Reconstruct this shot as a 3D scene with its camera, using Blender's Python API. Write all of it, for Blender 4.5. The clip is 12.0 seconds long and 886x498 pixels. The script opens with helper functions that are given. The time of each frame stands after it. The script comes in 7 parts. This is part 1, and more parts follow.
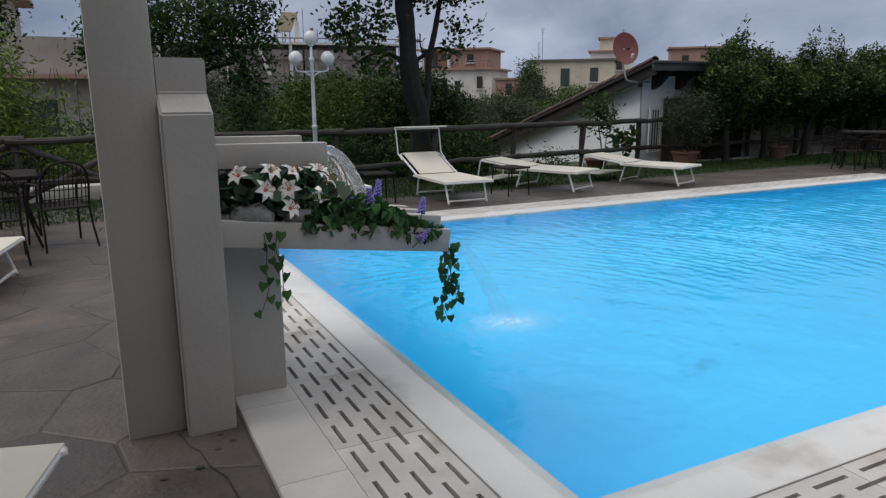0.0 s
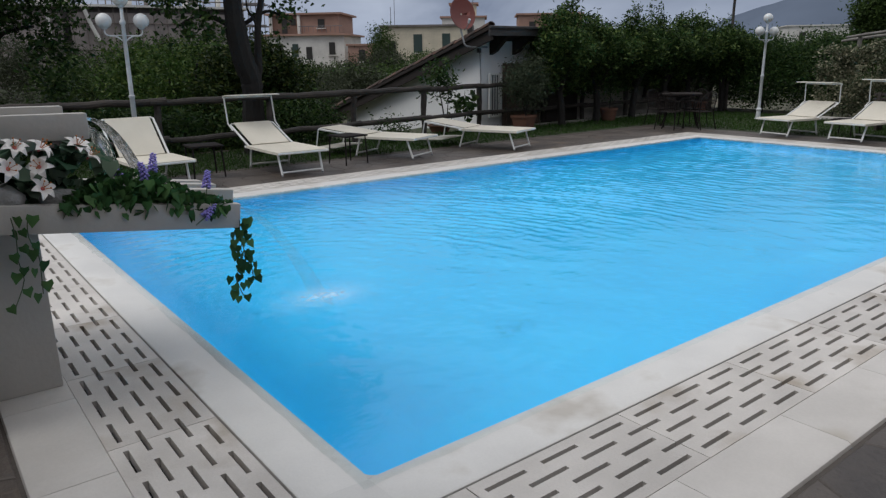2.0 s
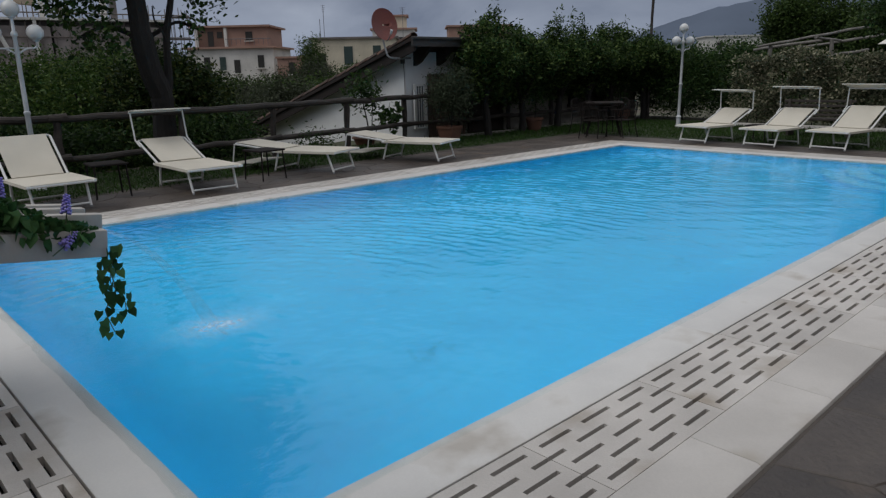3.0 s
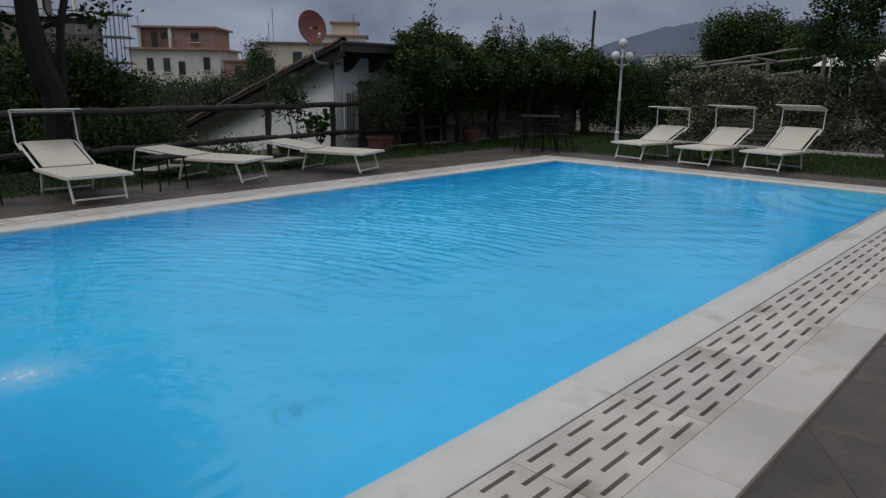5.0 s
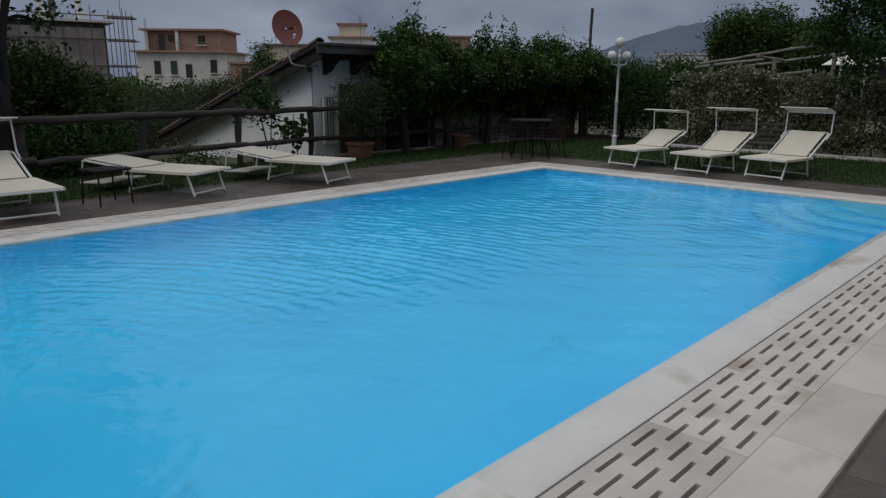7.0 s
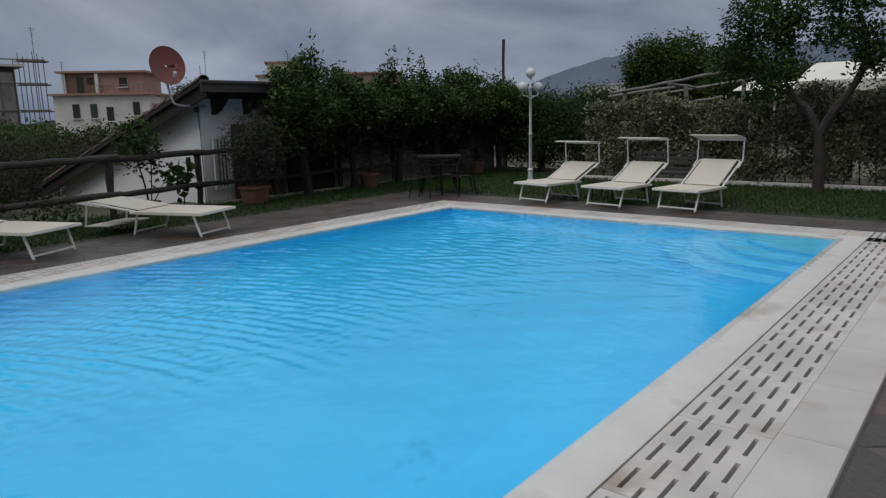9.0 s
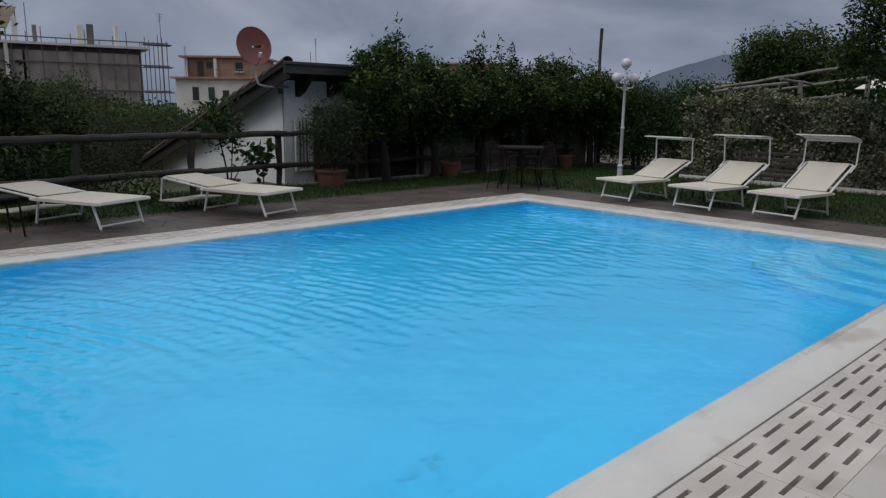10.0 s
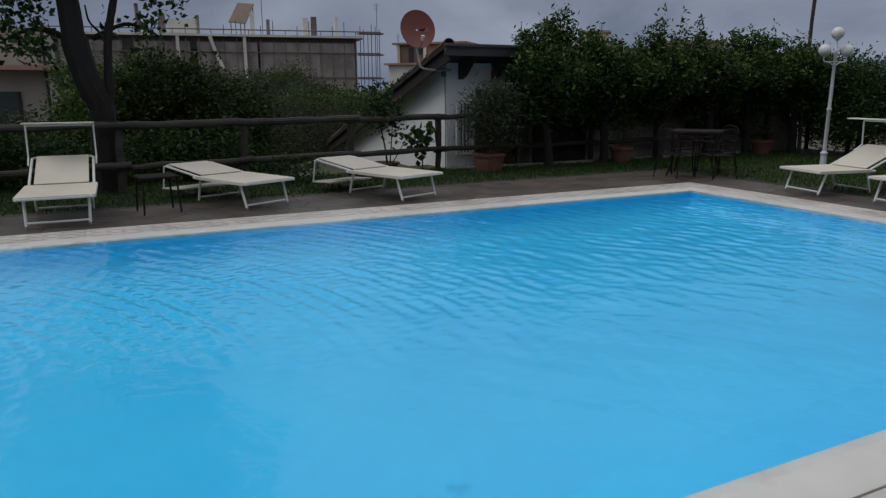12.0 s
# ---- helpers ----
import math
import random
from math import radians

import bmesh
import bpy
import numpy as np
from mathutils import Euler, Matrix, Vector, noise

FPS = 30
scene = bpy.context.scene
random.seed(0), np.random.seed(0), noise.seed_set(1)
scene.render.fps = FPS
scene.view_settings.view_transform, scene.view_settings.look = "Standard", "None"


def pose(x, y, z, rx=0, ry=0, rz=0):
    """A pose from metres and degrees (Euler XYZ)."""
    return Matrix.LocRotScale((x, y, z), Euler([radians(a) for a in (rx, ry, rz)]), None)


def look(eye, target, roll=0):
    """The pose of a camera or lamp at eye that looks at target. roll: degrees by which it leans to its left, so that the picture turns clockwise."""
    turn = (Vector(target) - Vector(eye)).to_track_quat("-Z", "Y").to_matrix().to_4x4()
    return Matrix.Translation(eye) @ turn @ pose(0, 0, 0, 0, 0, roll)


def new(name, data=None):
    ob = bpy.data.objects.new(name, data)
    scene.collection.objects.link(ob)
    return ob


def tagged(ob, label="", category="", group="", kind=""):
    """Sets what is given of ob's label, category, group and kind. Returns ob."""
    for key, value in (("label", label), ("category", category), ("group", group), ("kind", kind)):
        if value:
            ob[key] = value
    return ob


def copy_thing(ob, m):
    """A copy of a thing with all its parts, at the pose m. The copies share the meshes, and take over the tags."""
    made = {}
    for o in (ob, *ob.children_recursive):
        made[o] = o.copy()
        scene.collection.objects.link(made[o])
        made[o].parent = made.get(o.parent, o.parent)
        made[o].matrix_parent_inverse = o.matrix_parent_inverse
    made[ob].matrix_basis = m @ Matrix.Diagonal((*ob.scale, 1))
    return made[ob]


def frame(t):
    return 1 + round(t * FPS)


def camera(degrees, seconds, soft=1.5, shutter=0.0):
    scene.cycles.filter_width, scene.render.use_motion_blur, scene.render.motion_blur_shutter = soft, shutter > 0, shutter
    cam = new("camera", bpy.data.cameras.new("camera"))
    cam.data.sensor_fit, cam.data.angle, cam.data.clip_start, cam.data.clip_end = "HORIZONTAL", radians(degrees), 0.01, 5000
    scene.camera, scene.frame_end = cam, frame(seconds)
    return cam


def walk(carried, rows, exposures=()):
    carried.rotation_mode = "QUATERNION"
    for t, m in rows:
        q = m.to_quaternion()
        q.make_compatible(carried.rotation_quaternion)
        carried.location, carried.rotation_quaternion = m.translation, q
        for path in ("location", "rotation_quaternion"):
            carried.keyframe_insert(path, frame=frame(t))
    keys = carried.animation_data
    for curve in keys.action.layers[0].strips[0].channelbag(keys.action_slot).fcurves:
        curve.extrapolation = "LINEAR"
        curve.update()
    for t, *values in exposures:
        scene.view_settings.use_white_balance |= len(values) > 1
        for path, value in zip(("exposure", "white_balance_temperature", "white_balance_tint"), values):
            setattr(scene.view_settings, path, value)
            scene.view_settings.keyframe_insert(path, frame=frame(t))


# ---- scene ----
cam = camera(65.0, 12.0, soft=1.3)
PATH = [
    (0, (-1.478, -1.818, 1.458), (-0.607, -0.07, 1.027), -0.4),
    (0.5, (-1.45, -1.816, 1.441), (-0.473, -0.127, 1.002), -0.8),
    (1, (-1.396, -1.827, 1.436), (-0.33, -0.205, 0.953), -1.8),
    (1.5, (-1.288, -1.847, 1.431), (-0.097, -0.329, 0.904), -1.2),
    (2, (-1.127, -1.902, 1.442), (0.057, -0.377, 0.919), -0.7),
    (2.5, (-0.981, -1.924, 1.424), (0.206, -0.396, 0.919), -2.2),
    (3, (-0.821, -1.852, 1.426), (0.501, -0.436, 0.931), -1.2),
    (5, (-0.032, -1.688, 1.397), (1.394, -0.366, 0.927), 0.7),
    (5.5, (0.208, -1.578, 1.385), (1.668, -0.295, 0.912), -0.9),
    (6, (0.461, -1.588, 1.379), (1.943, -0.329, 0.909), -0.8),
    (6.5, (0.741, -1.602, 1.411), (2.145, -0.256, 0.942), 0.9),
    (7, (0.925, -1.538, 1.435), (2.326, -0.191, 0.967), 0.3),
    (7.5, (1.04, -1.446, 1.468), (2.512, -0.154, 1.064), -1.4),
    (9.5, (2.398, -1.376, 1.411), (3.923, -0.139, 1.035), -1.3),
    (10, (2.629, -1.408, 1.362), (3.961, 0.031, 0.967), 0.6),
    (10.5, (2.834, -1.418, 1.377), (4.055, 0.107, 0.947), -0.8),
    (11, (3.051, -1.419, 1.338), (4.25, 0.124, 0.913), -1.5),
    (11.5, (3.315, -1.494, 1.354), (4.292, 0.199, 0.931), 0.2),
    (12, (3.539, -1.542, 1.342), (4.391, 0.212, 0.9), -0.2),
]
walk(cam, [(t, look(eye, target, roll)) for t, eye, target, roll in PATH], exposures=((0, 0.06), (1.5, 0.03), (2.0, -0.10), (2.5, -0.34), (3.0, -0.51), (5.0, -0.60), (6.0, -0.60), (7.0, -0.64), (7.5, -0.58), (9.5, -0.42), (10.5, -0.49), (12.0, -0.55)))

# ---- world and light ----
world = bpy.data.worlds.new("overcast_sky")
scene.world = world
world.use_nodes = True
wt = world.node_tree
wt.nodes.clear()
SUN_EL, SUN_AZ = radians(52), radians(-78)


def wnode(kind, **inputs):
    n = wt.nodes.new(kind)
    for k, v in inputs.items():
        n.inputs[k].default_value = v
    return n


w_out = wnode("ShaderNodeOutputWorld")
w_bg = wnode("ShaderNodeBackground", Strength=1.0)
w_sky = wt.nodes.new("ShaderNodeTexSky")
w_sky.sky_type, w_sky.sun_disc = "NISHITA", False
w_sky.sun_elevation, w_sky.sun_rotation = SUN_EL, SUN_AZ
w_tc = wnode("ShaderNodeTexCoord")
w_sep = wnode("ShaderNodeSeparateXYZ")
w_ramp = wt.nodes.new("ShaderNodeValToRGB")
w_ramp.color_ramp.elements[0].position = 0.0
w_ramp.color_ramp.elements[0].color = (0.305, 0.360, 0.485, 1)
w_ramp.color_ramp.elements[1].position = 1.0
w_ramp.color_ramp.elements[1].color = (1.30, 1.30, 1.30, 1)
mid = w_ramp.color_ramp.elements.new(0.22)
mid.color = (0.42, 0.445, 0.515, 1)
w_map = wnode("ShaderNodeMapping")
w_map.inputs["Scale"].default_value = (1.7, 1.7, 3.6)
w_noise = wnode("ShaderNodeTexNoise", Scale=1.7, Detail=6.0, Roughness=0.52, Distortion=0.5)
w_cl = wt.nodes.new("ShaderNodeValToRGB")
w_cl.color_ramp.elements[0].position = 0.33
w_cl.color_ramp.elements[0].color = (0.54, 0.585, 0.68, 1)
w_cl.color_ramp.elements[1].position = 0.66
w_cl.color_ramp.elements[1].color = (1.30, 1.30, 1.29, 1)
w_mul = wt.nodes.new("ShaderNodeMix")
w_mul.data_type, w_mul.blend_type = "RGBA", "MULTIPLY"
w_mul.inputs[0].default_value = 1.0
w_dim = wt.nodes.new("ShaderNodeMix")
w_dim.data_type, w_dim.blend_type = "RGBA", "MULTIPLY"
w_dim.inputs[0].default_value = 1.0
w_dim.inputs[7].default_value = (0.08, 0.08, 0.08, 1)
w_mix = wt.nodes.new("ShaderNodeMix")
w_mix.data_type = "RGBA"
w_mix.inputs[0].default_value = 0.92
wl = wt.links.new
wl(w_tc.outputs["Generated"], w_sep.inputs[0])
wl(w_sep.outputs["Z"], w_ramp.inputs[0])
wl(w_tc.outputs["Generated"], w_map.inputs["Vector"])
wl(w_map.outputs[0], w_noise.inputs["Vector"])
wl(w_noise.outputs[0], w_cl.inputs[0])
wl(w_ramp.outputs[0], w_mul.inputs[6])
wl(w_cl.outputs[0], w_mul.inputs[7])
wl(w_sky.outputs[0], w_dim.inputs[6])
wl(w_dim.outputs[2], w_mix.inputs[6])
wl(w_mul.outputs[2], w_mix.inputs[7])
wl(w_mix.outputs[2], w_bg.inputs["Color"])
wl(w_bg.outputs[0], w_out.inputs[0])

sun_data = bpy.data.lights.new("sun", "SUN")
sun_data.energy, sun_data.angle, sun_data.color = 1.05, radians(30), (1.0, 0.97, 0.92)
sun = new("sun", sun_data)
sun_dir = Vector((math.sin(SUN_AZ) * math.cos(SUN_EL), math.cos(SUN_AZ) * math.cos(SUN_EL), math.sin(SUN_EL)))
sun.matrix_world = look(sun_dir * 60, (0, 0, 0))

# ---- materials ----


def mat(name, base, base2=None, scale=3.0, rough=0.6, bump=0.15, bscale=60.0, metal=0.0, fine=0.12, grain=(1, 1, 1),
        per_object=0.0, per_island=0.0, spots=None, spec=0.5):
    """Two-scale noise colour, fine relief; spots: (colour, scale, threshold) of stains with a shape of their own."""
    m = bpy.data.materials.new(name)
    m.use_nodes = True
    nt = m.node_tree
    b = nt.nodes["Principled BSDF"]
    b.inputs["Metallic"].default_value = metal
    b.inputs["Specular IOR Level"].default_value = spec
    tc = nt.nodes.new("ShaderNodeTexCoord")
    info = nt.nodes.new("ShaderNodeObjectInfo")
    mp = nt.nodes.new("ShaderNodeMapping")
    mp.inputs["Scale"].default_value = grain
    sh = nt.nodes.new("ShaderNodeVectorMath")
    sh.operation = "MULTIPLY_ADD"
    comb = nt.nodes.new("ShaderNodeCombineXYZ")
    for k in range(3):
        nt.links.new(info.outputs["Random"], comb.inputs[k])
    nt.links.new(comb.outputs[0], sh.inputs[0])
    sh.inputs[1].default_value = (37.0, 53.0, 11.0)
    nt.links.new(tc.outputs["Object"], sh.inputs[2])
    nt.links.new(sh.outputs[0], mp.inputs["Vector"])
    big = nt.nodes.new("ShaderNodeTexNoise")
    big.inputs["Scale"].default_value, big.inputs["Detail"].default_value = scale, 5.0
    small = nt.nodes.new("ShaderNodeTexNoise")
    small.inputs["Scale"].default_value, small.inputs["Detail"].default_value = bscale, 4.0
    nt.links.new(mp.outputs[0], big.inputs["Vector"])
    nt.links.new(mp.outputs[0], small.inputs["Vector"])
    ramp = nt.nodes.new("ShaderNodeValToRGB")
    base2 = base2 or tuple(c * 0.8 for c in base)
    ramp.color_ramp.elements[0].position, ramp.color_ramp.elements[1].position = 0.34, 0.66
    ramp.color_ramp.elements[0].color, ramp.color_ramp.elements[1].color = (*base2, 1), (*base, 1)
    nt.links.new(big.outputs[0], ramp.inputs[0])
    col = ramp.outputs[0]

    def value_by(source, amount, mid_value=0.5):
        nonlocal col
        hsv = nt.nodes.new("ShaderNodeHueSaturation")
        mr = nt.nodes.new("ShaderNodeMapRange")
        mr.inputs["To Min"].default_value, mr.inputs["To Max"].default_value = 1 - amount, 1 + amount
        nt.links.new(source, mr.inputs["Value"])
        nt.links.new(mr.outputs[0], hsv.inputs["Value"])
        nt.links.new(col, hsv.inputs["Color"])
        col = hsv.outputs[0]

    value_by(small.outputs[0], fine)
    if per_object:
        value_by(info.outputs["Random"], per_object)
    if per_island:
        geo = nt.nodes.new("ShaderNodeNewGeometry")
        value_by(geo.outputs["Random Per Island"], per_island)
    if spots:
        sn = nt.nodes.new("ShaderNodeTexNoise")
        sn.inputs["Scale"].default_value, sn.inputs["Detail"].default_value = spots[1], 6.0
        nt.links.new(mp.outputs[0], sn.inputs["Vector"])
        sr = nt.nodes.new("ShaderNodeMapRange")
        sr.inputs["From Min"].default_value, sr.inputs["From Max"].default_value = spots[2], spots[2] + 0.14
        nt.links.new(sn.outputs[0], sr.inputs["Value"])
        mx = nt.nodes.new("ShaderNodeMix")
        mx.data_type = "RGBA"
        mx.inputs[7].default_value = (*spots[0], 1)
        nt.links.new(sr.outputs[0], mx.inputs[0])
        nt.links.new(col, mx.inputs[6])
        col = mx.outputs[2]
    nt.links.new(col, b.inputs["Base Color"])
    rr = nt.nodes.new("ShaderNodeMapRange")
    rr.inputs["To Min"].default_value, rr.inputs["To Max"].default_value = max(0.02, rough - 0.12), min(1, rough + 0.12)
    nt.links.new(big.outputs[0], rr.inputs["Value"])
    nt.links.new(rr.outputs[0], b.inputs["Roughness"])
    if bump:
        bp = nt.nodes.new("ShaderNodeBump")
        bp.inputs["Strength"].default_value, bp.inputs["Distance"].default_value = bump, 0.02
        nt.links.new(small.outputs[0], bp.inputs["Height"])
        nt.links.new(bp.outputs[0], b.inputs["Normal"])
    return m


def leaf_mat(name, stops, rough=0.5, through_light=0.25):
    """Leaves: colour per leaf, some light shining through."""
    m = bpy.data.materials.new(name)
    m.use_nodes = True
    nt = m.node_tree
    b, out = nt.nodes["Principled BSDF"], nt.nodes["Material Output"]
    geo = nt.nodes.new("ShaderNodeNewGeometry")
    ramp = nt.nodes.new("ShaderNodeValToRGB")
    ramp.color_ramp.elements[0].color = (*stops[0], 1)
    ramp.color_ramp.elements[1].color = (*stops[-1], 1)
    for k, c in enumerate(stops[1:-1]):
        ramp.color_ramp.elements.new((k + 1) / (len(stops) - 1)).color = (*c, 1)
    tc = nt.nodes.new("ShaderNodeTexCoord")
    big = nt.nodes.new("ShaderNodeTexNoise")
    big.inputs["Scale"].default_value = 1.7
    nt.links.new(tc.outputs["Object"], big.inputs["Vector"])
    hsv = nt.nodes.new("ShaderNodeHueSaturation")
    mr = nt.nodes.new("ShaderNodeMapRange")
    mr.inputs["To Min"].default_value, mr.inputs["To Max"].default_value = 0.6, 1.4
    nt.links.new(big.outputs[0], mr.inputs["Value"])
    nt.links.new(mr.outputs[0], hsv.inputs["Value"])
    nt.links.new(geo.outputs["Random Per Island"], ramp.inputs[0])
    nt.links.new(ramp.outputs[0], hsv.inputs["Color"])
    nt.links.new(hsv.outputs[0], b.inputs["Base Color"])
    b.inputs["Roughness"].default_value = rough
    b.inputs["Specular IOR Level"].default_value = 0.14
    tr = nt.nodes.new("ShaderNodeBsdfTranslucent")
    nt.links.new(hsv.outputs[0], tr.inputs["Color"])
    mix = nt.nodes.new("ShaderNodeMixShader")
    mix.inputs[0].default_value = through_light
    nt.links.new(b.outputs[0], mix.inputs[1])
    nt.links.new(tr.outputs[0], mix.inputs[2])
    nt.links.new(mix.outputs[0], out.inputs["Surface"])
    return m


M = {}
M["marble"] = mat("white_marble_coping", (0.71, 0.695, 0.67), (0.61, 0.598, 0.58), 2.2, 0.45, 0.05, 90, fine=0.05, per_object=0.04,
                  spots=((0.50, 0.465, 0.42), 2.2, 0.57))
M["grate"] = mat("cast_stone_grate", (0.60, 0.565, 0.53), (0.47, 0.44, 0.41), 2.6, 0.6, 0.12, 120, fine=0.08, per_object=0.06,
                 spots=((0.37, 0.32, 0.265), 1.9, 0.56))
M["kerb"] = mat("pale_stone_tile", (0.62, 0.588, 0.555), (0.51, 0.482, 0.452), 2.0, 0.55, 0.08, 80, fine=0.06, per_object=0.05,
                spots=((0.44, 0.40, 0.35), 2.6, 0.57))
M["channel"] = mat("darkened_channel", (0.055, 0.048, 0.042), None, 4, 0.8, 0.2)
M["paving"] = mat("brown_paving_stone", (0.094, 0.078, 0.067), (0.060, 0.049, 0.043), 3.4, 0.5, 0.5, 30, fine=0.2, per_object=0.25,
                  spots=((0.125, 0.092, 0.066), 2.6, 0.58))
M["paving_far"] = mat("brown_paving_stone_far", (0.094, 0.078, 0.067), (0.060, 0.049, 0.043), 3.4, 0.5, 0.5, 30, fine=0.2, per_island=0.25,
                      spots=((0.125, 0.092, 0.066), 2.6, 0.58))
M["mortar"] = mat("grey_mortar", (0.088, 0.074, 0.064), (0.060, 0.050, 0.043), 5, 0.8, 0.4, 60)
M["plaster"] = mat("painted_plaster", (0.475, 0.452, 0.424), (0.41, 0.39, 0.365), 1.4, 0.75, 0.10, 45, fine=0.04,
                   spots=((0.36, 0.33, 0.295), 6.0, 0.70))
M["plaster_white"] = mat("white_house_plaster", (0.84, 0.85, 0.86), (0.76, 0.77, 0.78), 1.2, 0.8, 0.2, 70, fine=0.05,
                         spots=((0.55, 0.55, 0.54), 2.0, 0.68))
M["pool"] = mat("blue_pool_lining", (0.046, 0.610, 0.975), (0.038, 0.560, 0.935), 0.8, 0.5, 0.0, 9, fine=0.05,
                spots=((0.03, 0.50, 0.86), 0.9, 0.66))
M["step_pale"] = mat("paler_step_tread", (0.14, 0.66, 0.95), (0.11, 0.635, 0.94), 3, 0.6, 0.0, 40, fine=0.05)
M["stain"] = mat("greenish_stain", (0.035, 0.50, 0.76), (0.03, 0.54, 0.88), 18, 0.6, 0.0)
M["pole_grey"] = mat("bleached_pole", (0.24, 0.225, 0.205), (0.13, 0.12, 0.11), 6, 0.75, 0.6, 40, fine=0.25, grain=(0.4, 1, 1))
# step blue lightened to offset the shade on the upright risers
M["tread"] = mat("lightened_step_body", (0.10, 0.635, 0.94), (0.08, 0.61, 0.93), 3, 0.6, 0.0, 40, fine=0.05)
M["waterline"] = mat("pale_blue_wall_lightener", (0.20, 0.66, 0.93), (0.16, 0.62, 0.92), 3, 0.3, 0.0, 40, fine=0.05)
M["log"] = mat("weathered_log", (0.058, 0.048, 0.041), (0.026, 0.021, 0.018), 6, 0.75, 0.6, 40, fine=0.3, grain=(0.4, 1, 1))
M["bark"] = mat("dark_bark", (0.019, 0.016, 0.014), (0.008, 0.0068, 0.006), 7, 0.85, 0.9, 30, fine=0.35, grain=(1, 1, 0.35))
M["bark_brown"] = mat("brown_bark", (0.052, 0.042, 0.034), (0.022, 0.018, 0.015), 7, 0.85, 0.9, 30, fine=0.35, grain=(1, 1, 0.35))
M["alu"] = mat("white_aluminium", (0.74, 0.74, 0.72), (0.68, 0.68, 0.66), 8, 0.35, 0.02, 90, fine=0.03)
M["sling"] = mat("cream_sling_fabric", (0.66, 0.615, 0.525), (0.595, 0.555, 0.47), 2.2, 0.8, 0.22, 420, fine=0.06)
M["canopy"] = mat("cream_canopy_fabric", (0.72, 0.69, 0.61), (0.66, 0.63, 0.55), 2.2, 0.8, 0.15, 300, fine=0.05)
M["dark_metal"] = mat("dark_bronze_metal", (0.020, 0.016, 0.0155), (0.012, 0.010, 0.0095), 9, 0.78, 0.1, 80, spec=0.15)
M["wicker"] = mat("dark_woven_mesh", (0.032, 0.026, 0.024), (0.018, 0.015, 0.014), 22, 0.8, 0.6, 180, fine=0.3, spec=0.12)
M["lamp_white"] = mat("white_lamp_paint", (0.66, 0.68, 0.70), (0.56, 0.58, 0.60), 5, 0.4, 0.05, 60)
M["globe"] = mat("milky_globe", (0.70, 0.70, 0.69), (0.62, 0.62, 0.61), 3, 0.25, 0.0, 30, fine=0.02)
M["terracotta"] = mat("terracotta", (0.16, 0.072, 0.045), (0.11, 0.052, 0.034), 6, 0.8, 0.2, 60)
M["tile_roof"] = mat("mossy_roof_tile", (0.12, 0.066, 0.048), (0.050, 0.038, 0.032), 7, 0.85, 0.4, 30, fine=0.25, per_object=0.35)
M["timber"] = mat("dark_eave_timber", (0.026, 0.018, 0.015), (0.015, 0.011, 0.009), 6, 0.7, 0.3, 50)
M["fascia"] = mat("weathered_dark_fascia", (0.075, 0.070, 0.070), (0.045, 0.041, 0.040), 5, 0.6, 0.3, 40, fine=0.25, grain=(0.3, 1, 3))
M["sheet"] = mat("grey_sheet_metal", (0.13, 0.13, 0.14), (0.09, 0.09, 0.10), 4, 0.5, 0.1, 40)
M["reed"] = mat("brown_reed_screen", (0.12, 0.085, 0.06), (0.055, 0.04, 0.032), 5, 0.8, 0.4, 60, fine=0.3, grain=(9, 9, 0.3))
M["grey_masonry"] = mat("grey_wall_and_kerb", (0.30, 0.28, 0.25), (0.17, 0.16, 0.14), 2.5, 0.85, 0.5, 22, fine=0.2)
M["dish"] = mat("brick_red_dish", (0.23, 0.062, 0.048), (0.17, 0.047, 0.037), 3, 0.5, 0.05, 60)
M["rusty_pole"] = mat("rusty_scaffold_steel", (0.20, 0.165, 0.14), (0.11, 0.09, 0.078), 6, 0.7, 0.2, 40)
M["grey_metal"] = mat("galvanised_metal", (0.35, 0.36, 0.37), (0.26, 0.27, 0.28), 8, 0.45, 0.05, 60, metal=0.6)
M["grass_soil"] = mat("grass_soil", (0.02, 0.038, 0.011), (0.03, 0.032, 0.016), 2.2, 0.9, 0.6, 25, fine=0.3)
M["ground"] = mat("orchard_ground", (0.06, 0.07, 0.035), (0.085, 0.07, 0.05), 0.15, 0.95, 0.5, 2, fine=0.25)
M["rock"] = mat("grey_boulder", (0.30, 0.30, 0.30), (0.18, 0.18, 0.175), 14, 0.8, 0.5, 60, fine=0.2)
M["petal"] = mat("white_lily_petal", (0.82, 0.80, 0.77), (0.80, 0.76, 0.73), 30, 0.55, 0.05, 90, fine=0.04)
M["pink"] = mat("pink_lily_heart", (0.62, 0.20, 0.18), (0.50, 0.10, 0.12), 30, 0.6, 0.05)
M["orange_anther"] = mat("orange_anther", (0.50, 0.16, 0.03), None, 30, 0.6, 0.05)
M["violet"] = mat("violet_blossom", (0.34, 0.30, 0.72), (0.25, 0.20, 0.60), 30, 0.6, 0.1)
M["stem"] = mat("green_stem", (0.05, 0.09, 0.03), (0.04, 0.05, 0.02), 20, 0.6, 0.1)
# distance haze is mixed into the ridge's base colour
M["mountain"] = mat("haze_tinted_mountain", (0.135, 0.165, 0.22), (0.11, 0.135, 0.18), 0.004, 1.0, 0.0, 0.02, fine=0.06, spec=0.0)
M["far_wood"] = mat("far_woodland", (0.07, 0.085, 0.06), (0.04, 0.05, 0.035), 0.4, 1.0, 0.6, 1.2, fine=0.35, spec=0.0)
